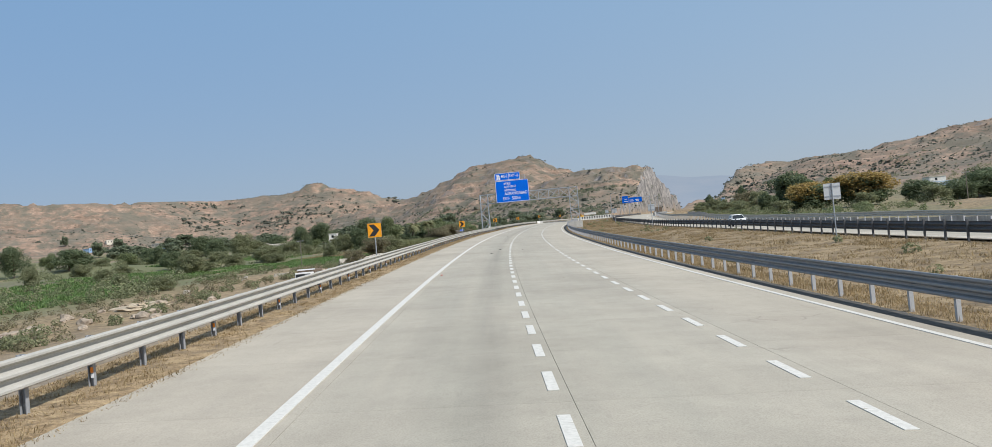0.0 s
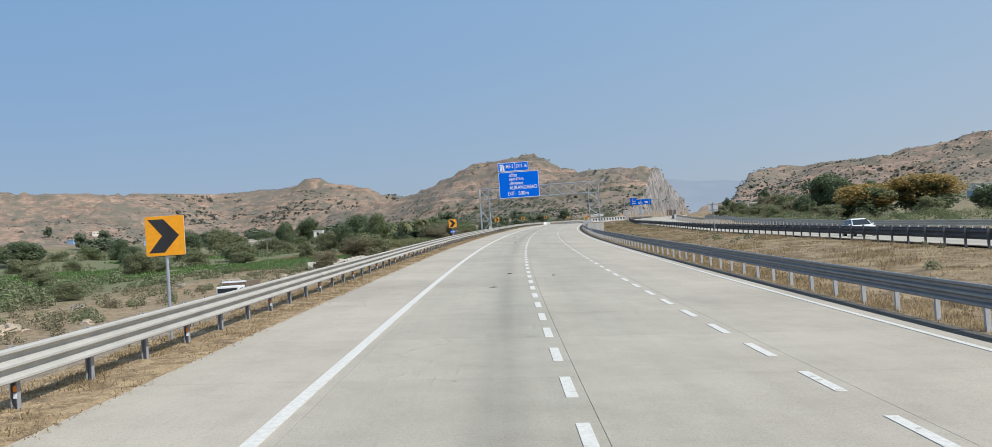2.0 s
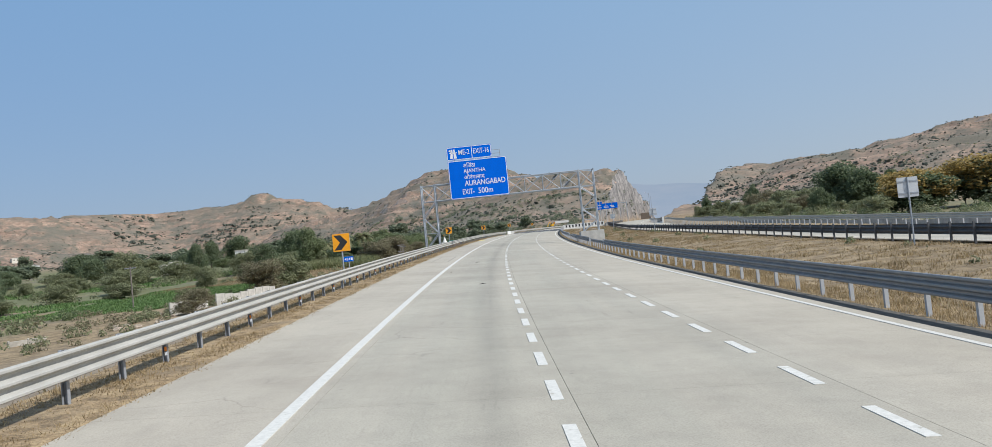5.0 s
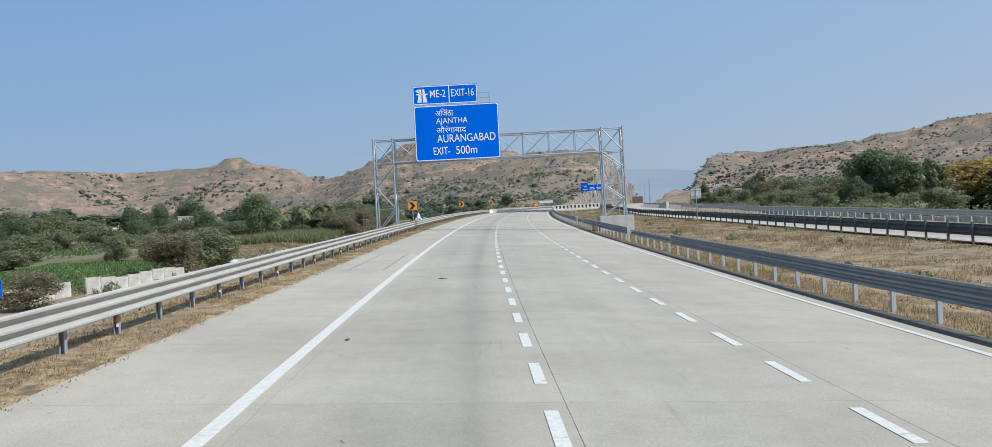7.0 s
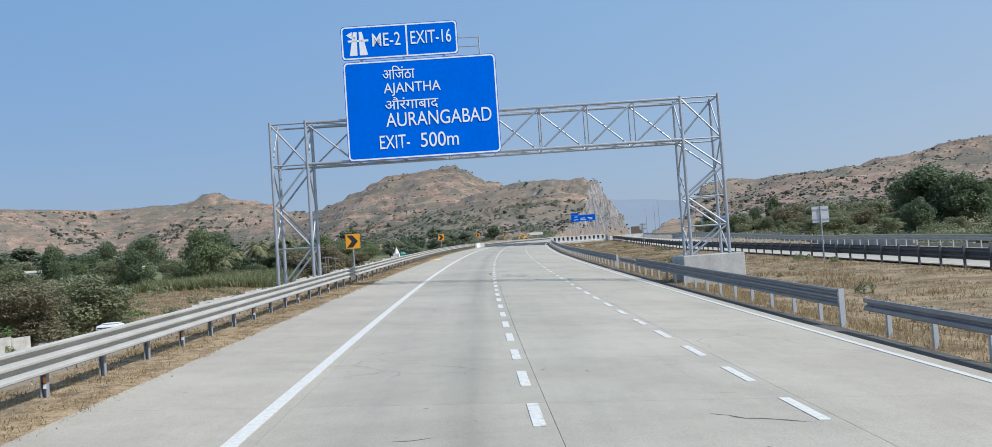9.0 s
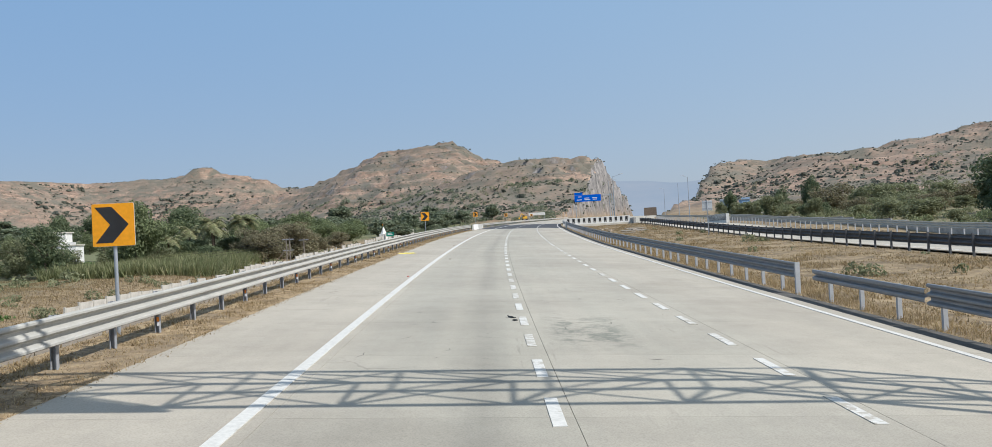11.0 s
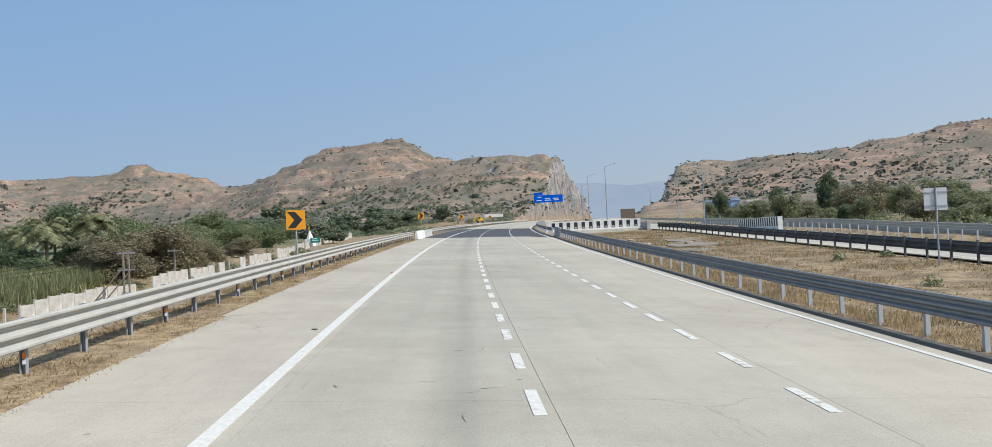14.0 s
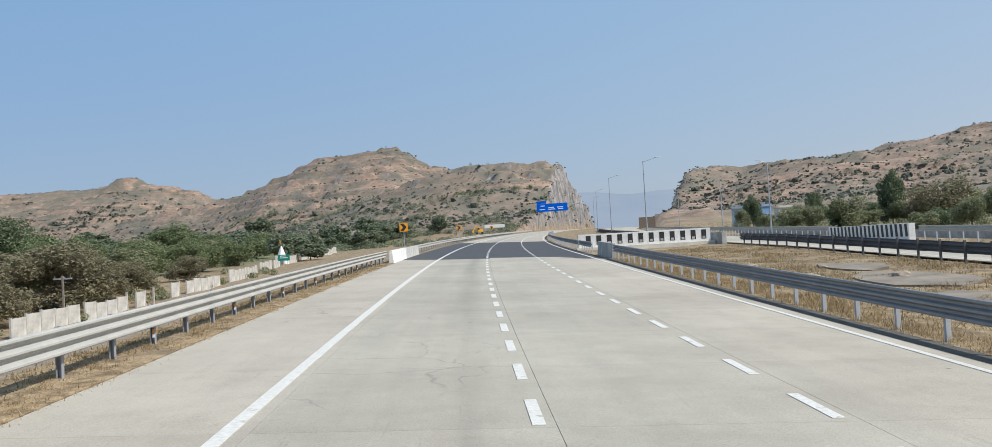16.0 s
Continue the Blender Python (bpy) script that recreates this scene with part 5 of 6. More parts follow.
rng = np.random.RandomState(7)
ss, oo = rng.uniform(430, 1500, 240000), rng.uniform(-1100, 620, 240000)
px, py, pz = land(ss, oo)
fz = lie(ss, oo, ground_h(ss, oo))[2]
patchy = 0.8 * lumps(px, py, 120, 21) + 0.5 * lumps(px, py, 40, 22) + rng.normal(0, 0.9, len(ss))
keep = (pz - fz > 3) & (ss > 700) & (patchy > 0.3 - 0.5 * (oo > 20))
idx = np.where(keep)[0][:110000]
blob_field("hill_scrub", "dark thorn scrub dotted over the dry slopes", np.stack([px, py, pz], -1)[idx], rng.gamma(3.0, 0.23, len(idx)) * np.where(pz[idx] < 42, 1.35, np.where(pz[idx] > 58, 0.75, 0.95)) * np.where(oo[idx] > 20, 0.85, 1.0), M_SCRUB, 3)
ss, oo = np.concatenate([rng.uniform(430, 900, 5000), rng.uniform(380, 800, 3000)]), np.concatenate([rng.uniform(-420, -60, 5000), rng.uniform(90, 330, 3000)])
px, py, pz = land(ss, oo)
keep = lumps(px, py, 70, 31) + rng.normal(0, 0.5, len(ss)) > 0.45
pts, idx = leaf_cloud(rng, [(a, b, c + 0.4, r) for a, b, c, r in zip(px[keep], py[keep], pz[keep], rng.gamma(4.0, 0.28, keep.sum()))], 70000, 0.30)
tagged(new("foothill_bushes", mesh_from("foothill_bushes", pts, idx, M_LEAFO)), "green-brown bushes at the foot of the hills", "bush", kind="stuff")


ss, oo = rng.uniform(560, 1020, 12000), rng.uniform(-300, -14, 12000)
px, py, pz = land(ss, oo)
keep = (pz < 48) & (lumps(px, py, 60, 33) + rng.normal(0, 0.4, len(ss)) > 0.42)
pts, idx = leaf_cloud(rng, [(a, b, c + 0.5, r) for a, b, c, r in zip(px[keep], py[keep], pz[keep], rng.gamma(4.0, 0.34, keep.sum()))], 110000, 0.32)
tagged(new("foothill_bushes", mesh_from("foothill_bushes", pts, idx, M_LEAFH)), "thick haze-paled bushes along the foot of the hill", "bush", kind="stuff")


ss, oo = rng.uniform(1150, 2000, 60000), rng.uniform(-1500, -60, 60000)
px, py, pz = land(ss, oo)
keep = (pz > 45) & (pz < 138) & (lumps(px, py, 190, 35) + 0.8 * lumps(px, py, 60, 36) + 0.5 * np.sin(pz / 11) + rng.normal(0, 0.4, len(ss)) > 0.55)
blob_field("ridge_scrub", "grey-green scrub in belts along the far ridge", np.stack([px, py, pz], -1)[keep], rng.gamma(4.0, 0.5, keep.sum()), M_SCRUB, 8)


# ======== grass and crops
def blade_field(name, label, category, ss, oo, tall, mat, seed, blades=4, spread=0.10, width=0.02, lean=0.6, lift=0.0):
    rng = np.random.RandomState(seed)
    x, y, z = land(ss, oo)
    n = len(ss)
    c = np.repeat(np.stack([x, y, z + lift], -1), blades, 0)
    c[:, :2] += rng.normal(0, spread, (n * blades, 2))
    a = rng.uniform(0, 6.28, n * blades)
    h = np.repeat(tall, blades) * rng.uniform(0.5, 1.15, n * blades)
    d = np.stack([np.cos(a), np.sin(a), 0 * a], -1)
    w = np.stack([-np.sin(a), np.cos(a), 0 * a], -1) * (width * (0.6 + 0.8 * rng.rand(n * blades)))[:, None]
    tip = c + d * (h * lean * rng.rand(n * blades))[:, None] + np.array([0, 0, 1]) * h[:, None]
    pts = np.stack([c - w, c + w, tip], 1).reshape(-1, 3)
    pts[:, 2] -= 0.01
    me = mesh_from(name, pts, np.arange(len(pts)).reshape(-1, 3), mat)
    return tagged(new(name, me), label, category, kind="stuff")


rng = np.random.RandomState(9)
n = 42000
vs = rng.uniform(-12, 328, n)
vo = np.where(vs < 255, -2.82, -3.0) - 2.1 * rng.rand(n) ** 1.5
blade_field("verge_grass", "short dry straw grass along the shoulder", "grass", vs, vo, rng.uniform(0.015, 0.05, n) * (1 + 0.7 * (lumps(vs, vo * 3, 5, 1) > 0.3)), M_STRAW, 1, 4, 0.09, 0.010, 2.6, lift=0.045)
n = 95000
vs, vo = rng.uniform(0, 340, n), rng.uniform(13.2, 25.7, n)
ok = lumps(vs, vo, 6, 41) + 0.6 * lumps(vs, vo, 2.2, 42) + rng.normal(0, 0.4, n) > -0.25
blade_field("median_grass", "mown dry brown grass on the median", "grass", vs[ok], vo[ok], rng.uniform(0.03, 0.12, ok.sum()) * (1 + 1.5 * (lumps(vs[ok], vo[ok], 9, 43) > 0.25)), M_HAY, 2, 4, 0.17, 0.02, 2.2)
n = 20000
vs, vo = rng.uniform(0, 325, n), 12.5 + np.abs(rng.normal(0.35, 0.6, n))
blade_field("tall_grass", "tall golden straw behind the guardrail", "grass", vs, vo, rng.uniform(0.05, 0.22, n), M_STRAW, 3, 5, 0.14, 0.009, 1.4)
n = 46000
vs = rng.uniform(-12, 328, n)
vo = np.where(vs < 255, -2.84, -3.0) - 2.0 * rng.rand(n)
ok = lumps(vs, vo * 2.5, 4, 15) + 0.6 * lumps(vs, vo * 3, 1.4, 16) > 0.0
blade_field("verge_tufts", "standing tufts of golden straw along the shoulder", "grass", vs[ok], vo[ok], rng.uniform(0.03, 0.12, ok.sum()), M_STRAW, 4, 6, 0.06, 0.008, 1.8, lift=0.04)
n = 60
vs, vo = rng.uniform(20, 330, n), rng.uniform(14.5, 25, n)
x, y, z = land(vs, vo)
pts, idx = leaf_cloud(rng, [(a, b, c + 0.1, r) for a, b, c, r in zip(x, y, z, rng.gamma(3, 0.1, n))], 3500, 0.09)
tagged(new("weeds", mesh_from("weeds", pts, idx, M_LEAFO)), "low green weeds on the median", "weed", kind="stuff")
n = 9000
vs, vo = rng.uniform(20, 330, n), -5.2 - 9 * rng.rand(n)
blade_field("bank_grass", "dry grass on the embankment", "grass", vs, vo, rng.uniform(0.1, 0.45, n), M_STRAW, 5, 4, 0.2, 0.03, 1.0)
n = 9000
vs, vo = rng.uniform(312, 354, n), rng.uniform(-70, -42, n)
ok = (vo < -43 - (vs - 322) * 0.12) & (vo > -66 - (376 - vs) * 0.05)
blade_field("sugar_cane", "stand of pale green sugar cane", "crop", vs[ok], vo[ok], rng.uniform(1.5, 2.5, ok.sum()), M_CANE, 6, 6, 0.35, 0.10, 0.9)
for nm, s0, s1, o0, o1, k, hh, lab in (("crop_plot", 212, 266, -78, -44, 16000, 0.45, "low bright green crop plot"), ("crop_plot", 108, 175, -104, -72, 6000, 0.7, "leafy green vegetable field"), ("crop_plot", 180, 262, -130, -82, 8000, 0.7, "patchy green field in the valley"), ("crop_plot", 300, 370, -150, -92, 7000, 0.7, "green field in the valley")):
    vs, vo = rng.uniform(s0, s1, k), rng.uniform(o0, o1, k)
    ok = lumps(vs, vo, 30, int(s0)) + rng.normal(0, 0.25, k) > -0.55
    blade_field(nm, lab, "crop", vs[ok], vo[ok], rng.uniform(0.5, 1.1, ok.sum()) * hh, M_CROP, int(s0), 4, 0.3, 0.16, 1.0)
n = 16000
vs, vo = rng.uniform(255, 322, n), rng.uniform(-80, -39, n)
blade_field("dry_plot", "reddish-brown dry grass plot beyond the wall", "grass", vs, vo, rng.uniform(0.12, 0.34, n), M_HAY, 8, 5, 0.3, 0.03, 1.4)
n = 700
vs, vo = rng.uniform(60, 420, n), -37 - np.abs(rng.normal(0, 6, n)) * 1.0
x, y, z = land(vs, vo)
blob_n = lumps(vs, vo, 14, 51) > 0.25
blob_n2 = np.stack([x, y, z], -1)[blob_n]
pts, idx = leaf_cloud(np.random.RandomState(52), [(*p, r) for p, r in zip(blob_n2 + np.array([0, 0, 0.4]), np.random.RandomState(53).uniform(0.4, 1.0, len(blob_n2)))], 24000, 0.13)
tagged(new("weeds", mesh_from("weeds", pts, idx, M_LEAFO)), "weedy bushes along the boundary wall", "bush", kind="stuff")
n = 900
vs, vo = rng.uniform(100, 220, n), rng.uniform(-120, -62, n)
ok = lumps(vs, vo, 22, 61) > 0.35
x, y, z = land(vs[ok], vo[ok])
pts, idx = leaf_cloud(np.random.RandomState(62), [(a, b, c + 0.4, r) for a, b, c, r in zip(x, y, z, np.random.RandomState(63).uniform(0.45, 1.1, ok.sum()))], 30000, 0.15)
tagged(new("weeds", mesh_from("weeds", pts, idx, M_LEAF)), "green castor weeds on waste ground", "bush", kind="stuff")


n = 1500
vs, vo = rng.uniform(120, 360, n), -58 - 150 * rng.rand(n) ** 1.3
ok = (lumps(vs, vo, 45, 71) + rng.normal(0, 0.3, n) > 0.25) & ~((vs > 200) & (vs < 285) & (vo > -94))
x, y, z = land(vs[ok], vo[ok])
pts, idx = leaf_cloud(np.random.RandomState(72), [(a, b, c + 0.5, r) for a, b, c, r in zip(x, y, z, np.random.RandomState(73).gamma(4, 0.32, ok.sum()))], 34000, 0.26)
tagged(new("field_bushes", mesh_from("field_bushes", pts, idx, M_LEAFO)), "dusty olive bushes between the fields", "bush", kind="stuff")
n = 420
vs, vo = rng.uniform(190, 560, n), 60 + 40 * rng.rand(n) ** 1.4
ok = lumps(vs, vo, 25, 81) + rng.normal(0, 0.3, n) > 0.05
x, y, z = land(vs[ok], vo[ok])
pts, idx = leaf_cloud(np.random.RandomState(82), [(a, b, c + 0.5, r) for a, b, c, r in zip(x, y, z, np.random.RandomState(83).gamma(4, 0.30, ok.sum()))], 26000, 0.16)
tagged(new("field_bushes", mesh_from("field_bushes", pts, idx, M_LEAFO)), "dusty bushes behind the field wall", "bush", kind="stuff")


n = 330
vs, vo = rng.uniform(175, 345, n), 60.5 + 34 * rng.rand(n) ** 1.3
ok = lumps(vs, vo, 25, 84) + rng.normal(0, 0.4, n) > -0.1
x, y, z = land(vs[ok], vo[ok])
pts, idx = leaf_cloud(np.random.RandomState(85), [(a, b, c + 0.6, r) for a, b, c, r in zip(x, y, z, np.random.RandomState(86).gamma(4, 0.19, ok.sum()))], 16000, 0.16)
tagged(new("field_bushes", mesh_from("field_bushes", pts, idx, M_LEAF)), "green bushes under the mango trees", "bush", kind="stuff")


n = 620
vs, vo = rng.uniform(62, 215, n), rng.uniform(-74, -36, n)
ok = lumps(vs, vo, 18, 91) + rng.normal(0, 0.3, n) > 0.1
x, y, z = land(vs[ok], vo[ok])
pts, idx = leaf_cloud(np.random.RandomState(92), [(a, b, c + 0.2, r) for a, b, c, r in zip(x, y, z, np.random.RandomState(93).gamma(4, 0.16, ok.sum()))], 26000, 0.12)
tagged(new("dry_bushes", mesh_from("dry_bushes", pts, idx, M_LEAFB)), "dry brown thorn bushes on waste ground", "bush", kind="stuff")


# ======== boundary wall of precast panels, with gaps
def wall_o(s):
    return float(np.interp(s, [100, 165, 190, 225, 262, 295, 400, 445, 496, 540], [-45, -52, -41, -37.2, -37.2, -36.6, -37.8, -45, -53, -58]))


def wall_run(s0, s1, tall=1.55, lean=0.0):
    run = thing("boundary_wall", spot(s0, wall_o(s0), 0, "land"), "whitewashed precast panel boundary wall, stained and gapped", "wall", "runs of boundary wall")
    inv = run.matrix_world.inverted()
    n = max(1, round((s1 - s0) / 2.5))
    rr = random.Random(int(s0 * 10))
    for i in range(n):
        a, b = s0 + (s1 - s0) * i / n, s0 + (s1 - s0) * (i + 1) / n
        pa, pb = Vector(land(a, wall_o(a))), Vector(land(b, wall_o(b)))
        d = pb - pa
        m = Matrix.Translation(pa) @ pose(0, 0, 0, rr.uniform(-1, 1) + lean, 0, math.degrees(math.atan2(d.y, d.x)))
        h = tall * rr.uniform(0.9, 1.05)
        if rr.random() < 0.9:
            p = part("panel", boxed(0.06, -0.035, -0.3, d.length - 0.06, 0.035, h), M_WALLP, run)
            p.matrix_local = inv @ m
        q = part("pillar", boxed(-0.09, -0.09, -0.3, 0.09, 0.09, h + 0.08), M_WALLP, run)
        q.matrix_local = inv @ m
    return run


M_WALLP = plain("limewashed_panel", (0.47, 0.445, 0.40), 0.9, 0, 0.7, 0.3, 0.3)
for a, b in ((127, 130), (161, 165), (172, 176), (193, 203), (205.5, 226), (263, 296), (300, 303.5), (307, 334), (339, 351), (352, 371), (374, 392), (396, 418), (421, 444), (449, 470), (474, 496), (500, 530)):
    wall_run(a, b, 1.85 if a > 330 else (1.6 if a > 190 else 0.6), 0 if a > 190 else 18)


M_POLE = plain("weathered_pole", (0.22, 0.19, 0.16), 0.9, 0, 2, 0.3, 0.3)


# ======== poles, signs and works beside the service road
def power_pole(s, o, tall, double=False, struts=False):
    t = thing("power_pole", spot(s, o, 0, "land"), "grey concrete double power pole with stays" if double else "weathered concrete power pole", "pole")
    for x in ((-0.28, 0.28) if double else (0,)):
        bm = bmesh.new()
        box(bm, x - 0.09, -0.08, -0.5, x + 0.09, 0.08, tall, bevel=0.02)
        part("post", bm, M_POLE, t)
    part("cross_arm", boxed(-0.95, -0.07, tall - 0.35, 0.95, 0.07, tall - 0.2), M_POST, t)
    for x in (-0.8, 0, 0.8):
        part("insulator", tube(bmesh.new(), (x, 0, tall - 0.2), (x, 0, tall + 0.06), 0.05, 0.03, 8), M_BROWN, t)
    if struts:
        part("cross_arm", boxed(-0.9, -0.07, tall * 0.6, 0.9, 0.07, tall * 0.6 + 0.12), M_POST, t)
        for x in (-0.6, 0.5):
            part("strut", tube(bmesh.new(), (x, 0, tall * 0.6), (x - 2.4, -1.5, -0.1), 0.07, n=8), M_BARK, t)
        for i, x in enumerate((-0.8, 0, 0.8)):
            bm = bmesh.new()
            last = None
            for k in range(13):
                u = k / 12
                p = Vector((x - 60 * u, 14 * u, tall - 0.1 - i * 0.35 - 8 * u * (1 - u) - 0.5 * u))
                if last is not None:
                    tube(bm, last, p, 0.02, n=4)
                last = p
            part("wire", bm, M_BLACKP, t)
    return t


power_pole(324.6, -33.9, 5.3, True, True)
power_pole(219.8, -58.7, 6.8)
power_pole(352, -39.4, 4.6)
power_pole(266, 96, 7.0)
power_pole(236, 118, 8.0)

board = thing("green_sign", spot(427, -38.5, 0, "land"), "small green direction sign by the service road", "road sign")
part("post", tube(bmesh.new(), (-0.7, 0.05, -0.3), (-0.7, 0.05, 2.9), 0.05), M_STEEL, board)
part("post", tube(bmesh.new(), (0.7, 0.05, -0.3), (0.7, 0.05, 2.9), 0.05), M_STEEL, board)
p = part("panel", prism(bmesh.new(), rounded(2.3, 1.2, 0.08, -1.15, 1.7), -0.03, 0), M_GREENS, board)
for z, w in ((2.55, 1.2), (2.2, 1.5)):
    part("text_bar", boxed(-0.75, -0.036, z, -0.75 + w, -0.031, z + 0.14), M_SIGNWHITE, p)
km = thing("distance_sign", spot(131.8, -4.95, 0.0), "small blue kilometre sign behind the guardrail", "road sign")
part("post", tube(bmesh.new(), (0, 0.02, -0.5), (0, 0.02, 1.1), 0.025), M_STEEL, km)
p = part("panel", prism(bmesh.new(), rounded(0.52, 0.28, 0.02, -0.26, 0.96), -0.012, 0), M_SIGNBLUE, km)
letters("424", -0.22, 0.08, 1.03, 0.14, p, y=-0.016)
part("text_bar", boxed(0.12, -0.017, 1.03, 0.22, -0.013, 1.17), M_SIGNWHITE, p)

temple = thing("temple", spot(452, -47, 0, "land") @ Matrix.Diagonal((0.72, 0.72, 0.72, 1)), "small whitewashed temple spire with an orange flag", "temple")
part("base", boxed(-1.6, -1.6, -0.5, 1.6, 1.6, 2.6, bevel=0.05), M_WHITE, temple)
bm = bmesh.new()
for i in range(6):
    tube(bm, (0, 0, 2.6 + i * 0.5), (0, 0, 3.1 + i * 0.5), 1.35 - i * 0.2, 1.18 - i * 0.2, 8)
part("spire", bm, M_WHITE, temple)
part("flag_pole", tube(bmesh.new(), (0, 0, 5.5), (0, 0, 7.4), 0.04), M_STEEL, temple)
part("flag", prism(bmesh.new(), [(-0.7, 6.5), (0, 6.3), (0, 7.3)], -0.02, 0.02), M_ORANGE, temple)


def lorry():
    t = thing("truck", spot(121.5, -27.0, 0, "land", turn=4), "white-cabbed lorry with a dark tarpaulin body parked on the service road", "truck")
    part("chassis", boxed(-0.95, -2.2, 0.55, 0.95, 5.2, 0.85), M_BLACKP, t)
    cab = part("cab", boxed(-1.15, -2.9, 0.7, 1.15, -0.6, 2.35, bevel=0.12), M_TRUCK, t)
    part("windscreen", boxed(-1.0, -2.925, 1.45, 1.0, -2.905, 2.15), M_GLASS, cab)
    for x in (-1.16, 1.14):
        part("side_window", boxed(x, -2.5, 1.5, x + 0.02, -1.3, 2.1), M_GLASS, cab)
    part("bumper", boxed(-1.15, -3.05, 0.5, 1.15, -2.88, 0.8, bevel=0.03), M_BLACKP, cab)
    for x in (-0.9, 0.6):
        part("headlight", boxed(x, -2.93, 0.95, x + 0.3, -2.905, 1.15), M_SIGNWHITE, cab)
    body = part("load_body", boxed(-1.22, -0.45, 0.9, 1.22, 5.3, 2.7, bevel=0.05), M_BROWN, t, "dark tarpaulin-covered body")
    part("body_rim", boxed(-1.26, -0.5, 2.62, 1.26, -0.4, 2.8), M_TRUCK, body)
    for y in (-1.8, 3.2, 4.4):
        for x in (-1.05, 0.75):
            w = part("wheel", tube(bmesh.new(), (x, y, 0.48), (x + 0.3, y, 0.48), 0.48, n=20), M_TYRE, t)
            part("rim", tube(bmesh.new(), (x - 0.01, y, 0.48), (x + 0.31, y, 0.48), 0.22, n=14), M_STEEL, w)
    return t


M_GLASS, tg, bg = material("dark_glass", 0.08)
bg.inputs["Base Color"].default_value = (0.02, 0.025, 0.03, 1)
lorry()


def van():
    t = thing("van", spot(226, -30.0, 0, "land", turn=6), "white pick-up van parked on the service road", "van")
    part("body", boxed(-0.85, -2.1, 0.35, 0.85, 2.1, 1.0, bevel=0.1), M_TRUCK, t)
    cab = part("cab", boxed(-0.8, -1.6, 0.98, 0.8, 0.9, 1.85, bevel=0.16), M_TRUCK, t)
    part("windscreen", boxed(-0.66, -1.625, 1.15, 0.66, -1.605, 1.65), M_GLASS, cab)
    for x in (-0.815, 0.8):
        part("side_window", boxed(x, -1.2, 1.2, x + 0.015, 0.6, 1.65), M_GLASS, cab)
    for x in (-0.75, 0.5):
        part("headlight", boxed(x, -2.12, 0.65, x + 0.25, -2.09, 0.82), M_SIGNWHITE, t)
    part("roof_rack", boxed(-0.6, -0.9, 1.9, 0.6, 0.7, 1.95), M_WHITE, t)
    part("stripe", boxed(0.852, -1.8, 0.72, 0.858, 1.9, 0.84), M_RED, t)
    for y in (-1.35, 1.35):
        for x in (-0.88, 0.66):
            w = part("wheel", tube(bmesh.new(), (x, y, 0.32), (x + 0.22, y, 0.32), 0.32, n=18), M_TYRE, t)
            part("rim", tube(bmesh.new(), (x - 0.01, y, 0.32), (x + 0.23, y, 0.32), 0.17, n=12), M_STEEL, w)


van()


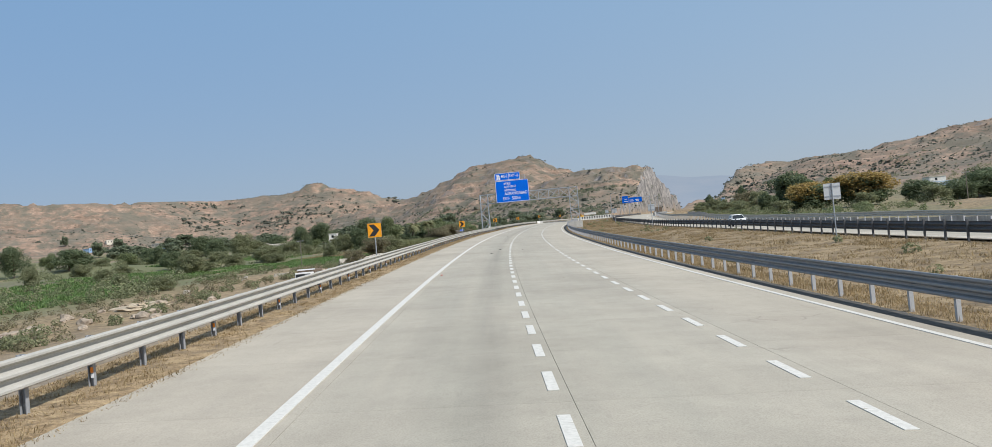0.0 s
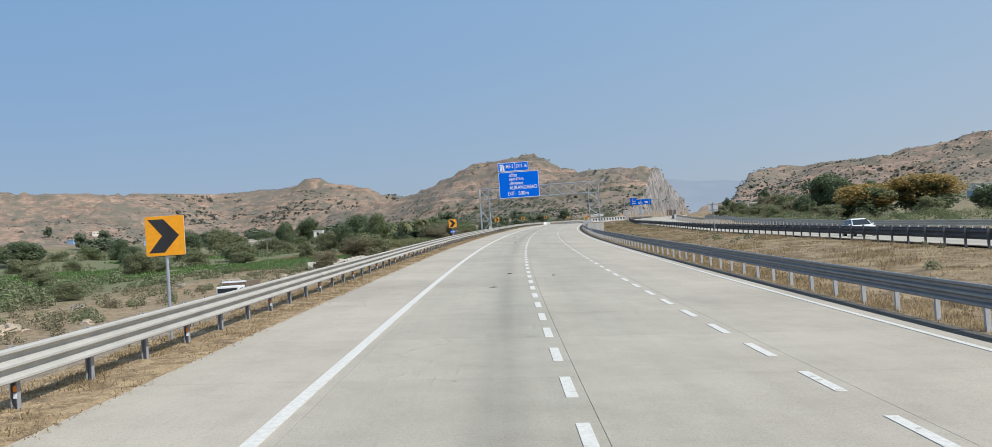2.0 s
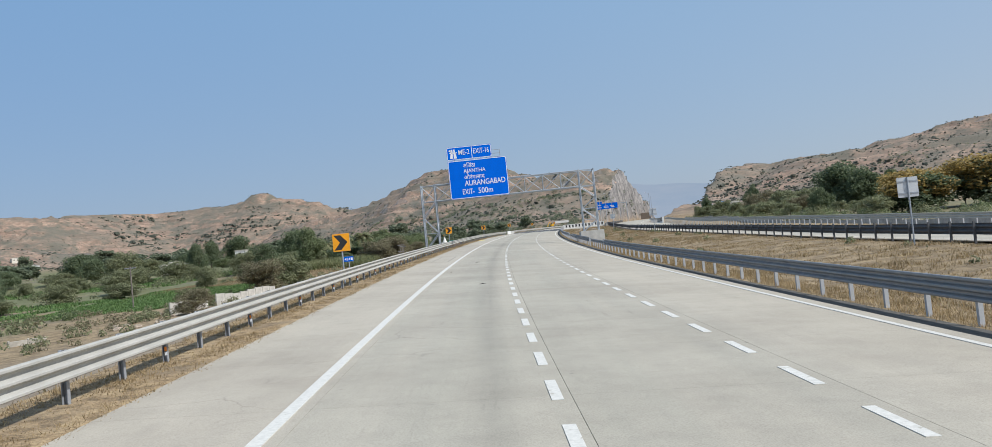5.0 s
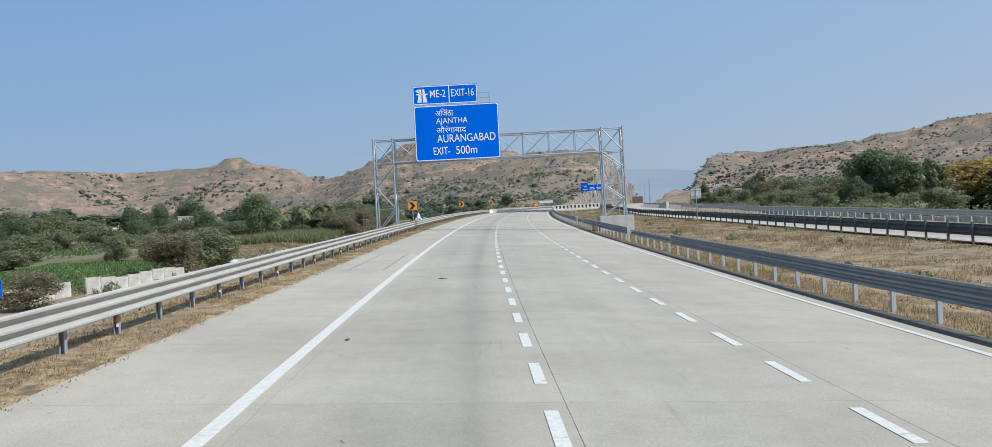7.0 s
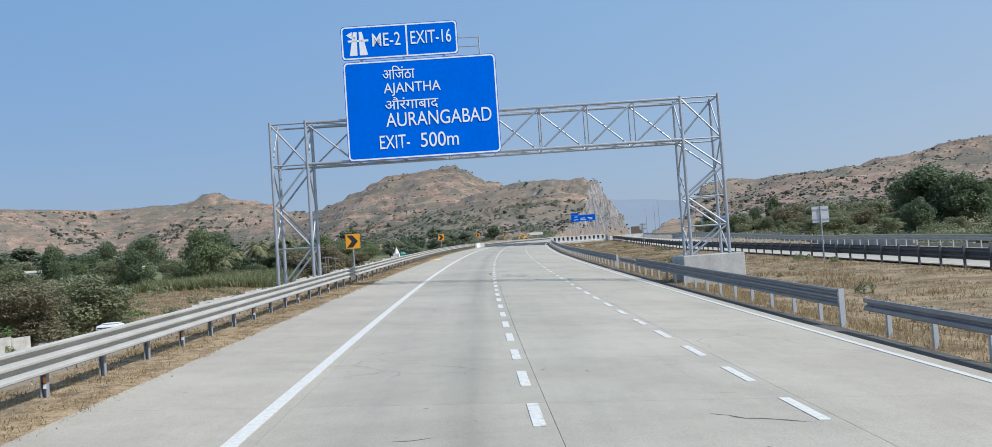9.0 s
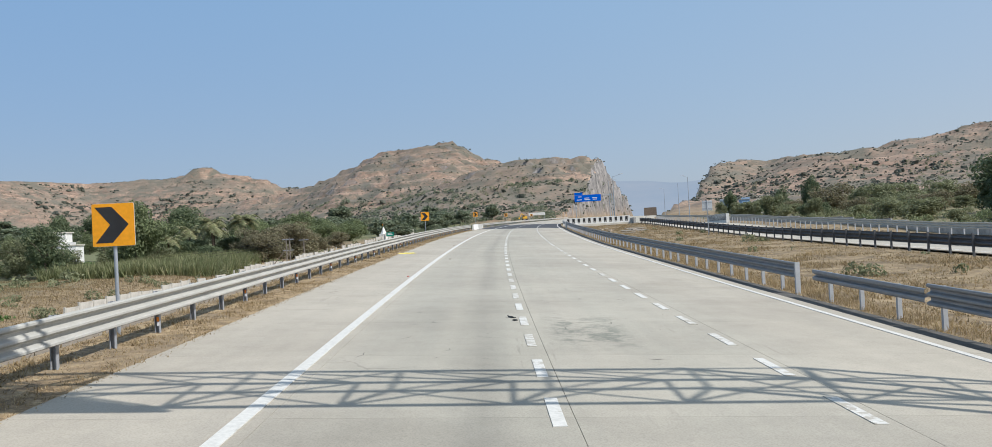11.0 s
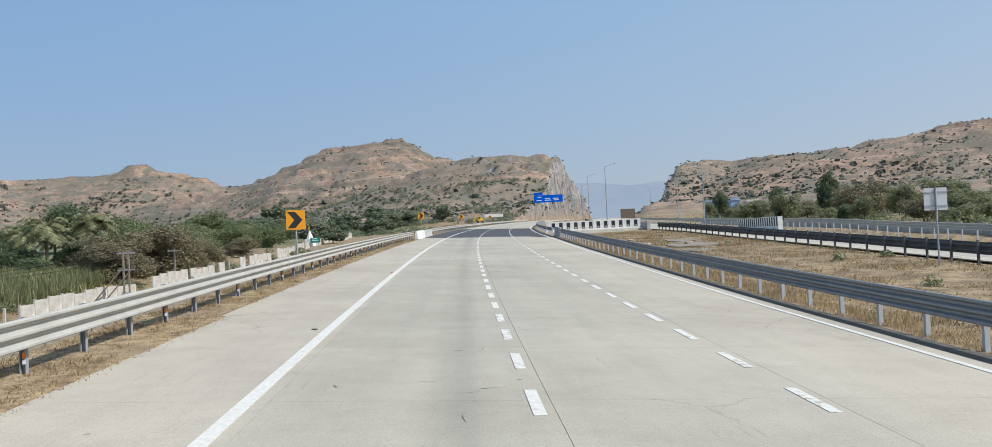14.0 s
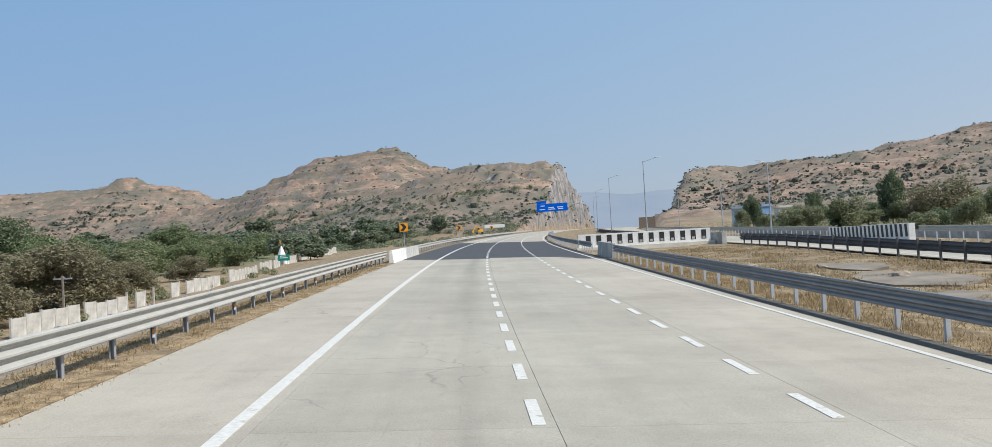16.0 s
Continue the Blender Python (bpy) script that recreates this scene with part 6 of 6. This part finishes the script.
def hatchback():
    """A rounded four-door car: profiles lofted across the width, its nose towards local -y."""
    t = thing("car", spot(106, 31.5, float(opp_h(106, 31.5)) - 0.16, turn=-3), "white hatchback on the oncoming carriageway", "car", kind="")
    low = [(-2.0, 0.32), (-2.04, 0.52), (-1.98, 0.70), (-1.75, 0.80), (-0.95, 0.93), (1.75, 0.98), (1.98, 0.92), (2.02, 0.60), (1.96, 0.32)]
    high = [(-0.95, 0.93), (-0.45, 1.28), (-0.2, 1.42), (0.35, 1.50), (1.0, 1.47), (1.45, 1.34), (1.78, 0.98)]

    def loft(outline, widths):
        bm = bmesh.new()
        rows = [[bm.verts.new((x, y, z)) for (y, z), x in zip(outline, [sgn * w for w in widths])] for sgn in (-1, 1)]
        k = len(outline)
        for i in range(k):
            j = (i + 1) % k
            bm.faces.new((rows[0][i], rows[0][j], rows[1][j], rows[1][i]))
        bm.faces.new(rows[0][::-1]), bm.faces.new(rows[1])
        bmesh.ops.recalc_face_normals(bm, faces=bm.faces)
        bmesh.ops.bevel(bm, geom=[e for e in bm.edges if abs(e.verts[0].co.x - e.verts[1].co.x) < 0.3], offset=0.06, segments=2, affect="EDGES", profile=0.6)
        return bm

    body = part("body", loft(low, [0.78, 0.84, 0.85, 0.85, 0.86, 0.86, 0.84, 0.84, 0.80]), M_TRUCK, t)
    cab = part("cabin", loft(high, [0.80, 0.68, 0.62, 0.61, 0.61, 0.64, 0.78]), M_TRUCK, t)
    bm = bmesh.new()
    bm.faces.new([bm.verts.new(v) for v in ((-0.70, -0.93, 0.97), (0.70, -0.93, 0.97), (0.58, -0.29, 1.40), (-0.58, -0.29, 1.40))])
    part("windscreen", bm, M_GLASS, cab)
    for sgn in (-1, 1):
        for y0, y1, w0, w1 in ((-0.42, 0.32, 0.82, 0.66), (0.40, 1.38, 0.82, 0.66)):
            bm = bmesh.new()
            quad = [(sgn * 0.81, y0 - 0.22 if y0 < 0 else y0, 1.0), (sgn * 0.81, y1, 1.0), (sgn * 0.655, y1 - (0.08 if y0 > 0 else 0), 1.40), (sgn * 0.655, y0 + (0.12 if y0 < 0 else 0), 1.38)]
            bm.faces.new([bm.verts.new(v) for v in quad])
            part("side_window", bm, M_GLASS, cab)
        part("headlight", boxed(sgn * 0.68 - 0.14, -2.03, 0.62, sgn * 0.68 + 0.14, -1.93, 0.76, bevel=0.02), M_SIGNWHITE, body, "clear headlight")
        part("wing_mirror", boxed(sgn * 0.93 - 0.08, -0.72, 0.95, sgn * 0.93 + 0.08, -0.62, 1.07, bevel=0.02), M_TRUCK, body)
        for y in (-1.25, 1.25):
            w = part("wheel", tube(bmesh.new(), (sgn * 0.68, y, 0.31), (sgn * 0.88, y, 0.31), 0.31, n=20), M_TYRE, t)
            part("rim", tube(bmesh.new(), (sgn * 0.70, y, 0.31), (sgn * 0.89, y, 0.31), 0.19, n=14), M_STEEL, w)
    part("grille", boxed(-0.45, -2.06, 0.50, 0.45, -1.98, 0.62, bevel=0.01), M_BLACKP, body)
    part("bumper", boxed(-0.80, -2.08, 0.28, 0.80, -1.95, 0.46, bevel=0.04), M_TRUCK, body)


hatchback()


# ======== rubble and debris
def boulder(s, o, r, label, name="boulder", group="rubble beside the service road"):
    rr = np.random.RandomState(int(s * 10 + abs(o) * 3))
    bm = bmesh.new()
    bmesh.ops.create_icosphere(bm, subdivisions=2, radius=1.0)
    for v in bm.verts:
        k = 1 + 0.5 * noise.noise(v.co * 1.6 + Vector((s, o, 0)))
        v.co = Vector((v.co.x * k * rr.uniform(1.0, 1.1), v.co.y * k * 0.8, max(-0.5, v.co.z * k * 0.6))) * r
    t = tagged(new(name, mesh_of(name, bm, M_ROCK)), label, "rock", group)
    t.matrix_world = spot(s, o, r * 0.12, "land", turn=rr.uniform(0, 360))


rr = random.Random(31)
for i in range(46):
    boulder(rr.uniform(66, 128), rr.uniform(-54, -34), rr.choice((0.25, 0.35, 0.45, 0.6, 1.0)), "tawny basalt boulder dumped on waste ground")
for i in range(14):
    boulder(rr.uniform(178, 200), rr.uniform(-45, -35), rr.uniform(0.3, 0.7), "broken stone in a rubble heap")
for i in range(9):
    boulder(rr.uniform(296, 312), rr.uniform(16.5, 21), rr.uniform(0.15, 0.4), "broken concrete lump on the median", group="broken concrete on the median")
M_APRON = plain("dusty_apron_concrete", (0.225, 0.19, 0.15), 0.95, 0, 0.5, 0.35, 0.4)
heap = thing("rubble_heap", spot(108, -45.5, -0.1, "land", turn=20), "heap of pale broken stone slabs on waste ground", "rubble")
bm = bmesh.new()
bmesh.ops.create_icosphere(bm, subdivisions=3, radius=1.0)
for v in bm.verts:
    k = 1 + 0.35 * noise.noise(v.co * 2.3)
    v.co = Vector((v.co.x * 3.6 * k, v.co.y * 2.2 * k, max(-0.2, v.co.z * 0.75 * k)))
part("mound", bm, M_RUBBLE, heap)
for i in range(26):
    a, u = rr.uniform(0, 6.28), rr.random() ** 0.6
    w, d, h = rr.uniform(0.5, 1.7), rr.uniform(0.4, 1.0), rr.uniform(0.1, 0.28)
    q = part("slab_piece", boxed(-w / 2, -d / 2, -h / 2, w / 2, d / 2, h / 2, bevel=0.04), M_RUBBLE, heap)
    q.matrix_local = pose(3.4 * u * math.cos(a), 2.0 * u * math.sin(a), 0.72 * (1 - u * u) ** 0.5 * 0.95, rr.uniform(-16, 16), rr.uniform(-16, 16), rr.uniform(0, 180))
patch = thing("concrete_apron", spot(300, 20.5, 0.0, "land"), "broken pale concrete apron on the median", "slab")
inv = patch.matrix_world.inverted()
for k, (s0, o0, w, d) in enumerate(((300, 20.3, 3.8, 7.6), (292.5, 18.9, 2.2, 5.0), (307.5, 21.6, 2.6, 5.6), (304, 17.6, 1.5, 2.2))):
    rim = [(s0 + 0.5 * d * math.cos(a) * rr.uniform(0.8, 1.15), o0 + 0.5 * w * math.sin(a) * rr.uniform(0.8, 1.15)) for a in np.linspace(0, 6.28, 15)[:-1]]
    top = [inv @ (Vector(land(s, o)) + Vector((0, 0, 0.07 + 0.01 * k))) for s, o in rim]
    bm = bmesh.new()
    hi = [bm.verts.new(v) for v in top]
    lo = [bm.verts.new(v - Vector((0, 0, 0.3))) for v in top]
    mid = bm.verts.new(inv @ (Vector(land(s0, o0)) + Vector((0, 0, 0.08 + 0.01 * k))))
    for a in range(14):
        b = (a + 1) % 14
        bm.faces.new((hi[a], hi[b], mid))
        bm.faces.new((hi[b], hi[a], lo[a], lo[b]))
    bmesh.ops.recalc_face_normals(bm, faces=bm.faces)
    part("slab_piece", bm, M_APRON, patch)
strip = thing("plastic_sack", spot(238.4, -2.4, 0.0), "crumpled yellow plastic sack lying on the shoulder", "debris")
bm = bmesh.new()
bmesh.ops.create_grid(bm, x_segments=26, y_segments=9, size=0.5)
for v in bm.verts:
    x, y = v.co.x * 1.3, v.co.y * (0.46 + 0.10 * math.sin(v.co.x * 7))
    rim = min(1.0, 6 * (0.5 - abs(v.co.x)), 6 * (0.5 - abs(v.co.y)))
    fold = abs(noise.noise(Vector((x * 5, y * 7, 3.1)))) * 0.09 + 0.035
    v.co = Vector((x, y + 0.05 * noise.noise(Vector((x * 4, 0, 9))), 0.004 + fold * max(0.0, rim) + 0.05 * max(0.0, abs(x) - 0.5)))
part("sheet", bm, M_PLASTIC, strip, smooth=True)
for i, (s, o, k) in enumerate(((8.6, -0.62, 1.0), (41, 0.35, 0.8), (133.4, 0.55, 1), (219.1, -0.24, 0.5), (252.5, -0.3, 1.0), (270.9, -0.16, 0.7), (232, 0.7, 0.8))):
    t = thing("scrap", spot(s, o, 0.0, turn=40 * i), "small scrap lying on the concrete", "debris", "scraps on the road")
    part("piece", boxed(-0.06 * k, -0.03, 0, 0.06 * k, 0.03, 0.03, bevel=0.006), M_RED if i % 2 else M_BROWN, t)
for s, o, w, turn in ((65.2, 2.36, 0.15, 8), (72.6, 2.91, 0.14, 5), (71.0, 4.8, 0.07, -35), (122.0, 2.52, 0.16, 12), (146.0, 1.66, 0.17, 4), (205.9, 3.48, 0.24, -70), (205.3, 3.56, 0.10, -70)):
    t = thing("tyre_scrap", spot(s, o, 0.0, turn=turn), "torn black tyre scrap on the lane", "debris", "tyre scraps on the road")
    bm = bmesh.new()
    rim = [(w * math.cos(a) * (1 + 0.25 * math.sin(5 * a + s)), 0.035 * math.sin(a) * (1 + 0.5 * math.cos(3 * a + o)) + 0.04 * math.cos(a) ** 2) for a in np.linspace(0, 6.2, 15)[:-1]]
    lo, hi = [bm.verts.new((x, y, 0.0)) for x, y in rim], [bm.verts.new((x * 0.92, y, 0.018 + 0.012 * math.cos(x * 20))) for x, y in rim]
    bm.faces.new(hi)
    for i in range(14):
        bm.faces.new((lo[i], lo[(i + 1) % 14], hi[(i + 1) % 14], hi[i]))
    part("piece", bm, M_TYRE, t)


# ======== tyre marks and cracks in the concrete
M_RUBBER = plain("rubber_smear", (0.30, 0.275, 0.24), 0.9, 0, 3, 0.22, 0)
M_CRACK = plain("open_crack", (0.12, 0.112, 0.10), 0.95, 0, 8, 0.3, 0)
for o, s0, s1, w in ((-1.97, 149.5, 160.8, 0.055), (-0.70, 150.0, 160.5, 0.065)):
    part("tyre_mark", ribbon("tyre_mark", s0, s1, [(o - w, 0.0), (o - w * 0.9, 0.0035), (o + w * 0.9, 0.0035), (o + w, 0.0)], M_RUBBER, 1.5), M_RUBBER, carriageway)


def crack(s, o, run, turn, width, seed):
    """A jagged open crack of the given run, turned from straight across the lane."""
    rr = random.Random(seed)
    k = max(4, int(run / 0.12))
    bm = bmesh.new()
    last = None
    wander = 0.0
    for i in range(k + 1):
        u = run * i / k
        wander += rr.uniform(-0.06, 0.06)
        a = radians(turn)
        p_s, p_o = s + u * math.sin(a) + wander * math.cos(a), o + u * math.cos(a) - wander * math.sin(a)
        w = width * (0.25 + rr.random()) * math.sin(math.pi * min(0.97, 0.06 + i / k * 0.94))
        pair = [bm.verts.new(lie(p_s - w * math.cos(a), p_o + w * math.sin(a), 0.0035)), bm.verts.new(lie(p_s + w * math.cos(a), p_o - w * math.sin(a), 0.0035))]
        if last:
            bm.faces.new((last[0], pair[0], pair[1], last[1]))
        last = pair
    part("crack", bm, M_CRACK, carriageway)


crack(163.55, 6.15, 1.4, -32, 0.035, 3)
rr = random.Random(77)
for s0, s1, o0, o1, k in ((199, 207, 0.6, 3.4, 14), (200, 210, 4.2, 7.2, 12), (226, 240, 4.3, 7.2, 10), (242, 250, 0.8, 3.4, 8), (262, 276, 0.8, 7.0, 14), (66, 76, 1.0, 7.0, 9), (118, 128, 1.2, 6.8, 9), (158, 168, 1.0, 9.5, 12)):
    for i in range(k):
        crack(rr.uniform(s0, s1), rr.uniform(o0, o1), rr.uniform(0.12, 0.55), rr.choice((rr.uniform(-25, 25), rr.uniform(60, 110))), rr.uniform(0.006, 0.016), rr.random())


# ======== houses
M_LBLUE = plain("pale_blue_plaster", (0.36, 0.46, 0.55), 0.85, 0, 1, 0.15)
def house(s, o, w, d, h, wall, label, turn=0.0, upper=None, porch=False, cols=2):
    t = thing("house", spot(s, o, 0, "land", turn=turn), label, "house")
    part("wall", boxed(-w / 2, -d / 2, -1.2, w / 2, d / 2, h), wall, t)
    part("roof", boxed(-w / 2 - 0.25, -d / 2 - 0.25, h, w / 2 + 0.25, d / 2 + 0.25, h + 0.22), M_ROOFT if upper is None else M_CREAM, t)
    part("parapet", boxed(-w / 2, -d / 2, h + 0.23, w / 2, -d / 2 + 0.15, h + 0.75), wall, t)
    for i in range(cols):
        x = -w / 2 + w * (i + 0.6) / (cols + 0.2) - 0.45
        win = part("window", boxed(x, -d / 2 - 0.04, h * 0.45, x + 0.9, -d / 2 + 0.05, h * 0.45 + 1.1), M_GLASS, t)
        part("sill", boxed(x - 0.1, -d / 2 - 0.12, h * 0.45 - 0.1, x + 1.0, -d / 2 - 0.01, h * 0.45), M_CREAM, win)
    part("door", boxed(w / 2 - 1.6, -d / 2 - 0.03, -0.2, w / 2 - 0.7, -d / 2 + 0.05, 2.0), M_BROWN, t)
    if upper:
        part("upper_wall", boxed(-w / 2, -d / 2 + 0.5, h + 0.23, w * 0.1, d / 2, h + 3.0), upper, t)
        part("upper_roof", boxed(-w / 2 - 0.3, -d / 2 + 0.2, h + 3.0, w * 0.1 + 0.3, d / 2 + 0.3, h + 3.18), M_CREAM, t)
        part("upper_window", boxed(-w * 0.3, -d / 2 + 0.44, h + 1.2, -w * 0.3 + 1.0, -d / 2 + 0.6, h + 2.3), M_GLASS, t)
    return t


house(372, -101.5, 6.0, 6.0, 4.0, M_WHITE, "small whitewashed field house with a flat roof", 15, M_WHITE)
house(537, 77.6, 3.2, 5, 6.4, M_BLUEW, "blue-painted two-storey village house", 6, cols=2)
house(545, 71.5, 5.0, 5, 6.2, M_LBLUE, "pale blue village house with a flat roof", -8, cols=2)
house(545, 85, 4.5, 5, 5.8, M_CREAM, "cream plastered village house", 5, cols=3)
house(520, 104, 6, 6, 3.0, M_CREAM, "low cream house with a tin roof", 0, cols=3)
house(470, 112, 6, 5, 3.0, M_CREAM, "low shed with a pale tin roof", -10, cols=3)
house(418, 170, 12, 8, 3.3, M_LBLUE, "pale two-storey house on the slope", 8, M_WHITE, cols=4)
house(398, 93, 9, 4, 2.0, M_GREYC, "low roadside shed with a slab roof", -14, cols=2)
for i, (s, o, w) in enumerate(((771, -544, 13), (724, -539, 12), (715, -480, 11), (740, -575, 10), (755, -510, 12), (702, -560, 9))):
    house(s, o, w, 7, 3.6, (M_CREAM, M_WHITE, M_BLUEW)[i % 3], "far village house with a pale roof", 20 * i, cols=3)
house(392, -140, 10, 6, 3.2, M_CREAM, "farm shed with a pale roof among trees", 30)
house(514, -215, 12, 7, 3.4, M_CREAM, "farm shed with a pale roof among trees", 10)

low_wall = thing("field_wall", spot(200, 58.5, 0, "land"), "long low grey field wall beyond the motorway", "wall")
inv = low_wall.matrix_world.inverted()
for i in range(84):
    s0 = 60 + i * 5.0
    a, b = Vector(land(s0, 58.5)), Vector(land(s0 + 4.96, 58.5))
    d = b - a
    q = part("wall_panel", boxed(0, -0.12, -0.5, d.length, 0.12, 1.25), M_GREYC, low_wall)
    q.matrix_local = inv @ Matrix.Translation(a) @ pose(0, 0, 0, 0, 0, math.degrees(math.atan2(d.y, d.x)))

# far overhead sign, digger and hoarding
far_sign = thing("overhead_sign", spot(720, 0, 0.0), "far blue overhead direction sign on two posts", "road sign")
p = part("panel", prism(bmesh.new(), rounded(16.6, 4.2, 0.4, -9.8, 10.3), -0.08, 0), M_SIGNBLUE, far_sign)
part("upper_panel", prism(bmesh.new(), rounded(5.2, 1.5, 0.2, -9.8, 14.6), -0.08, 0), M_SIGNBLUE, far_sign)
for x, z, w in ((-7.6, 13.2, 2.2), (-3.5, 12.2, 3.0), (1.2, 12.2, 3.2), (-8.2, 11.3, 3.0), (-3.5, 11.3, 3.6), (1.8, 11.3, 2.6)):
    part("text_bar", boxed(x, -0.1, z, x + w, -0.085, z + 0.45), M_SIGNWHITE, p)
for x in (-9.2, 13.4):
    part("post", tube(bmesh.new(), (x, 0.4, -1), (x, 0.4, 14.5), 0.22, n=8), M_STEEL, far_sign)
part("beam", tube(bmesh.new(), (-9.4, 0.4, 13.6), (13.4, 0.4, 13.6), 0.2, n=8), M_STEEL, far_sign)
digger = thing("excavator", spot(620, -23.5, 0.9, turn=20) @ Matrix.Diagonal((0.72, 0.72, 0.72, 1)), "yellow excavator with its arm folded beside the road", "excavator")
part("track", boxed(-1.9, -1.6, -0.6, -1.2, 1.9, 0.5, bevel=0.2), M_TYRE, digger)
part("track", boxed(1.2, -1.6, -0.6, 1.9, 1.9, 0.5, bevel=0.2), M_TYRE, digger)
part("body", boxed(-1.6, -1.4, 0.6, 1.6, 1.8, 2.4, bevel=0.15), M_YELLOW, digger)
cabin = part("cab", boxed(-1.5, -1.6, 1.2, -0.3, 0.2, 3.3, bevel=0.1), M_YELLOW, digger)
part("cab_window", boxed(-1.4, -1.63, 2.0, -0.4, -1.605, 3.1), M_GLASS, cabin)
bm = bmesh.new()
tube(bm, (0.4, -0.6, 1.8), (-2.6, -1.6, 4.3), 0.32, 0.26, 6)
tube(bm, (-2.6, -1.6, 4.3), (-4.3, -2.0, 1.2), 0.26, 0.2, 6)
part("boom", bm, M_YELLOW, digger)
part("bucket", boxed(-4.9, -2.5, 0.4, -3.9, -1.5, 1.3, bevel=0.1), M_YELLOW, digger)
cabin = thing("site_cabin", spot(616, -16.5, 1.5, turn=10), "long white site hoarding beside the road", "hoarding")
part("board", boxed(-4.2, -0.4, 1.2, 4.2, 0.4, 2.6, bevel=0.04), M_WHITE, cabin)
for x in (-3.8, 3.6):
    part("leg", boxed(x, -0.1, -1.0, x + 0.2, 0.1, 1.2), M_STEEL, cabin)
hoard = thing("reverse_board", spot(520, 40.3, 0.6, turn=4), "large dark sign seen from behind", "road sign")
part("panel", boxed(-2.4, 0, 0.4, 2.4, 0.1, 3.5), M_BROWN, hoard)
for x in (-1.8, 1.6):
    part("post", boxed(x, 0.1, -0.4, x + 0.2, 0.3, 3.4), M_STEEL, hoard)
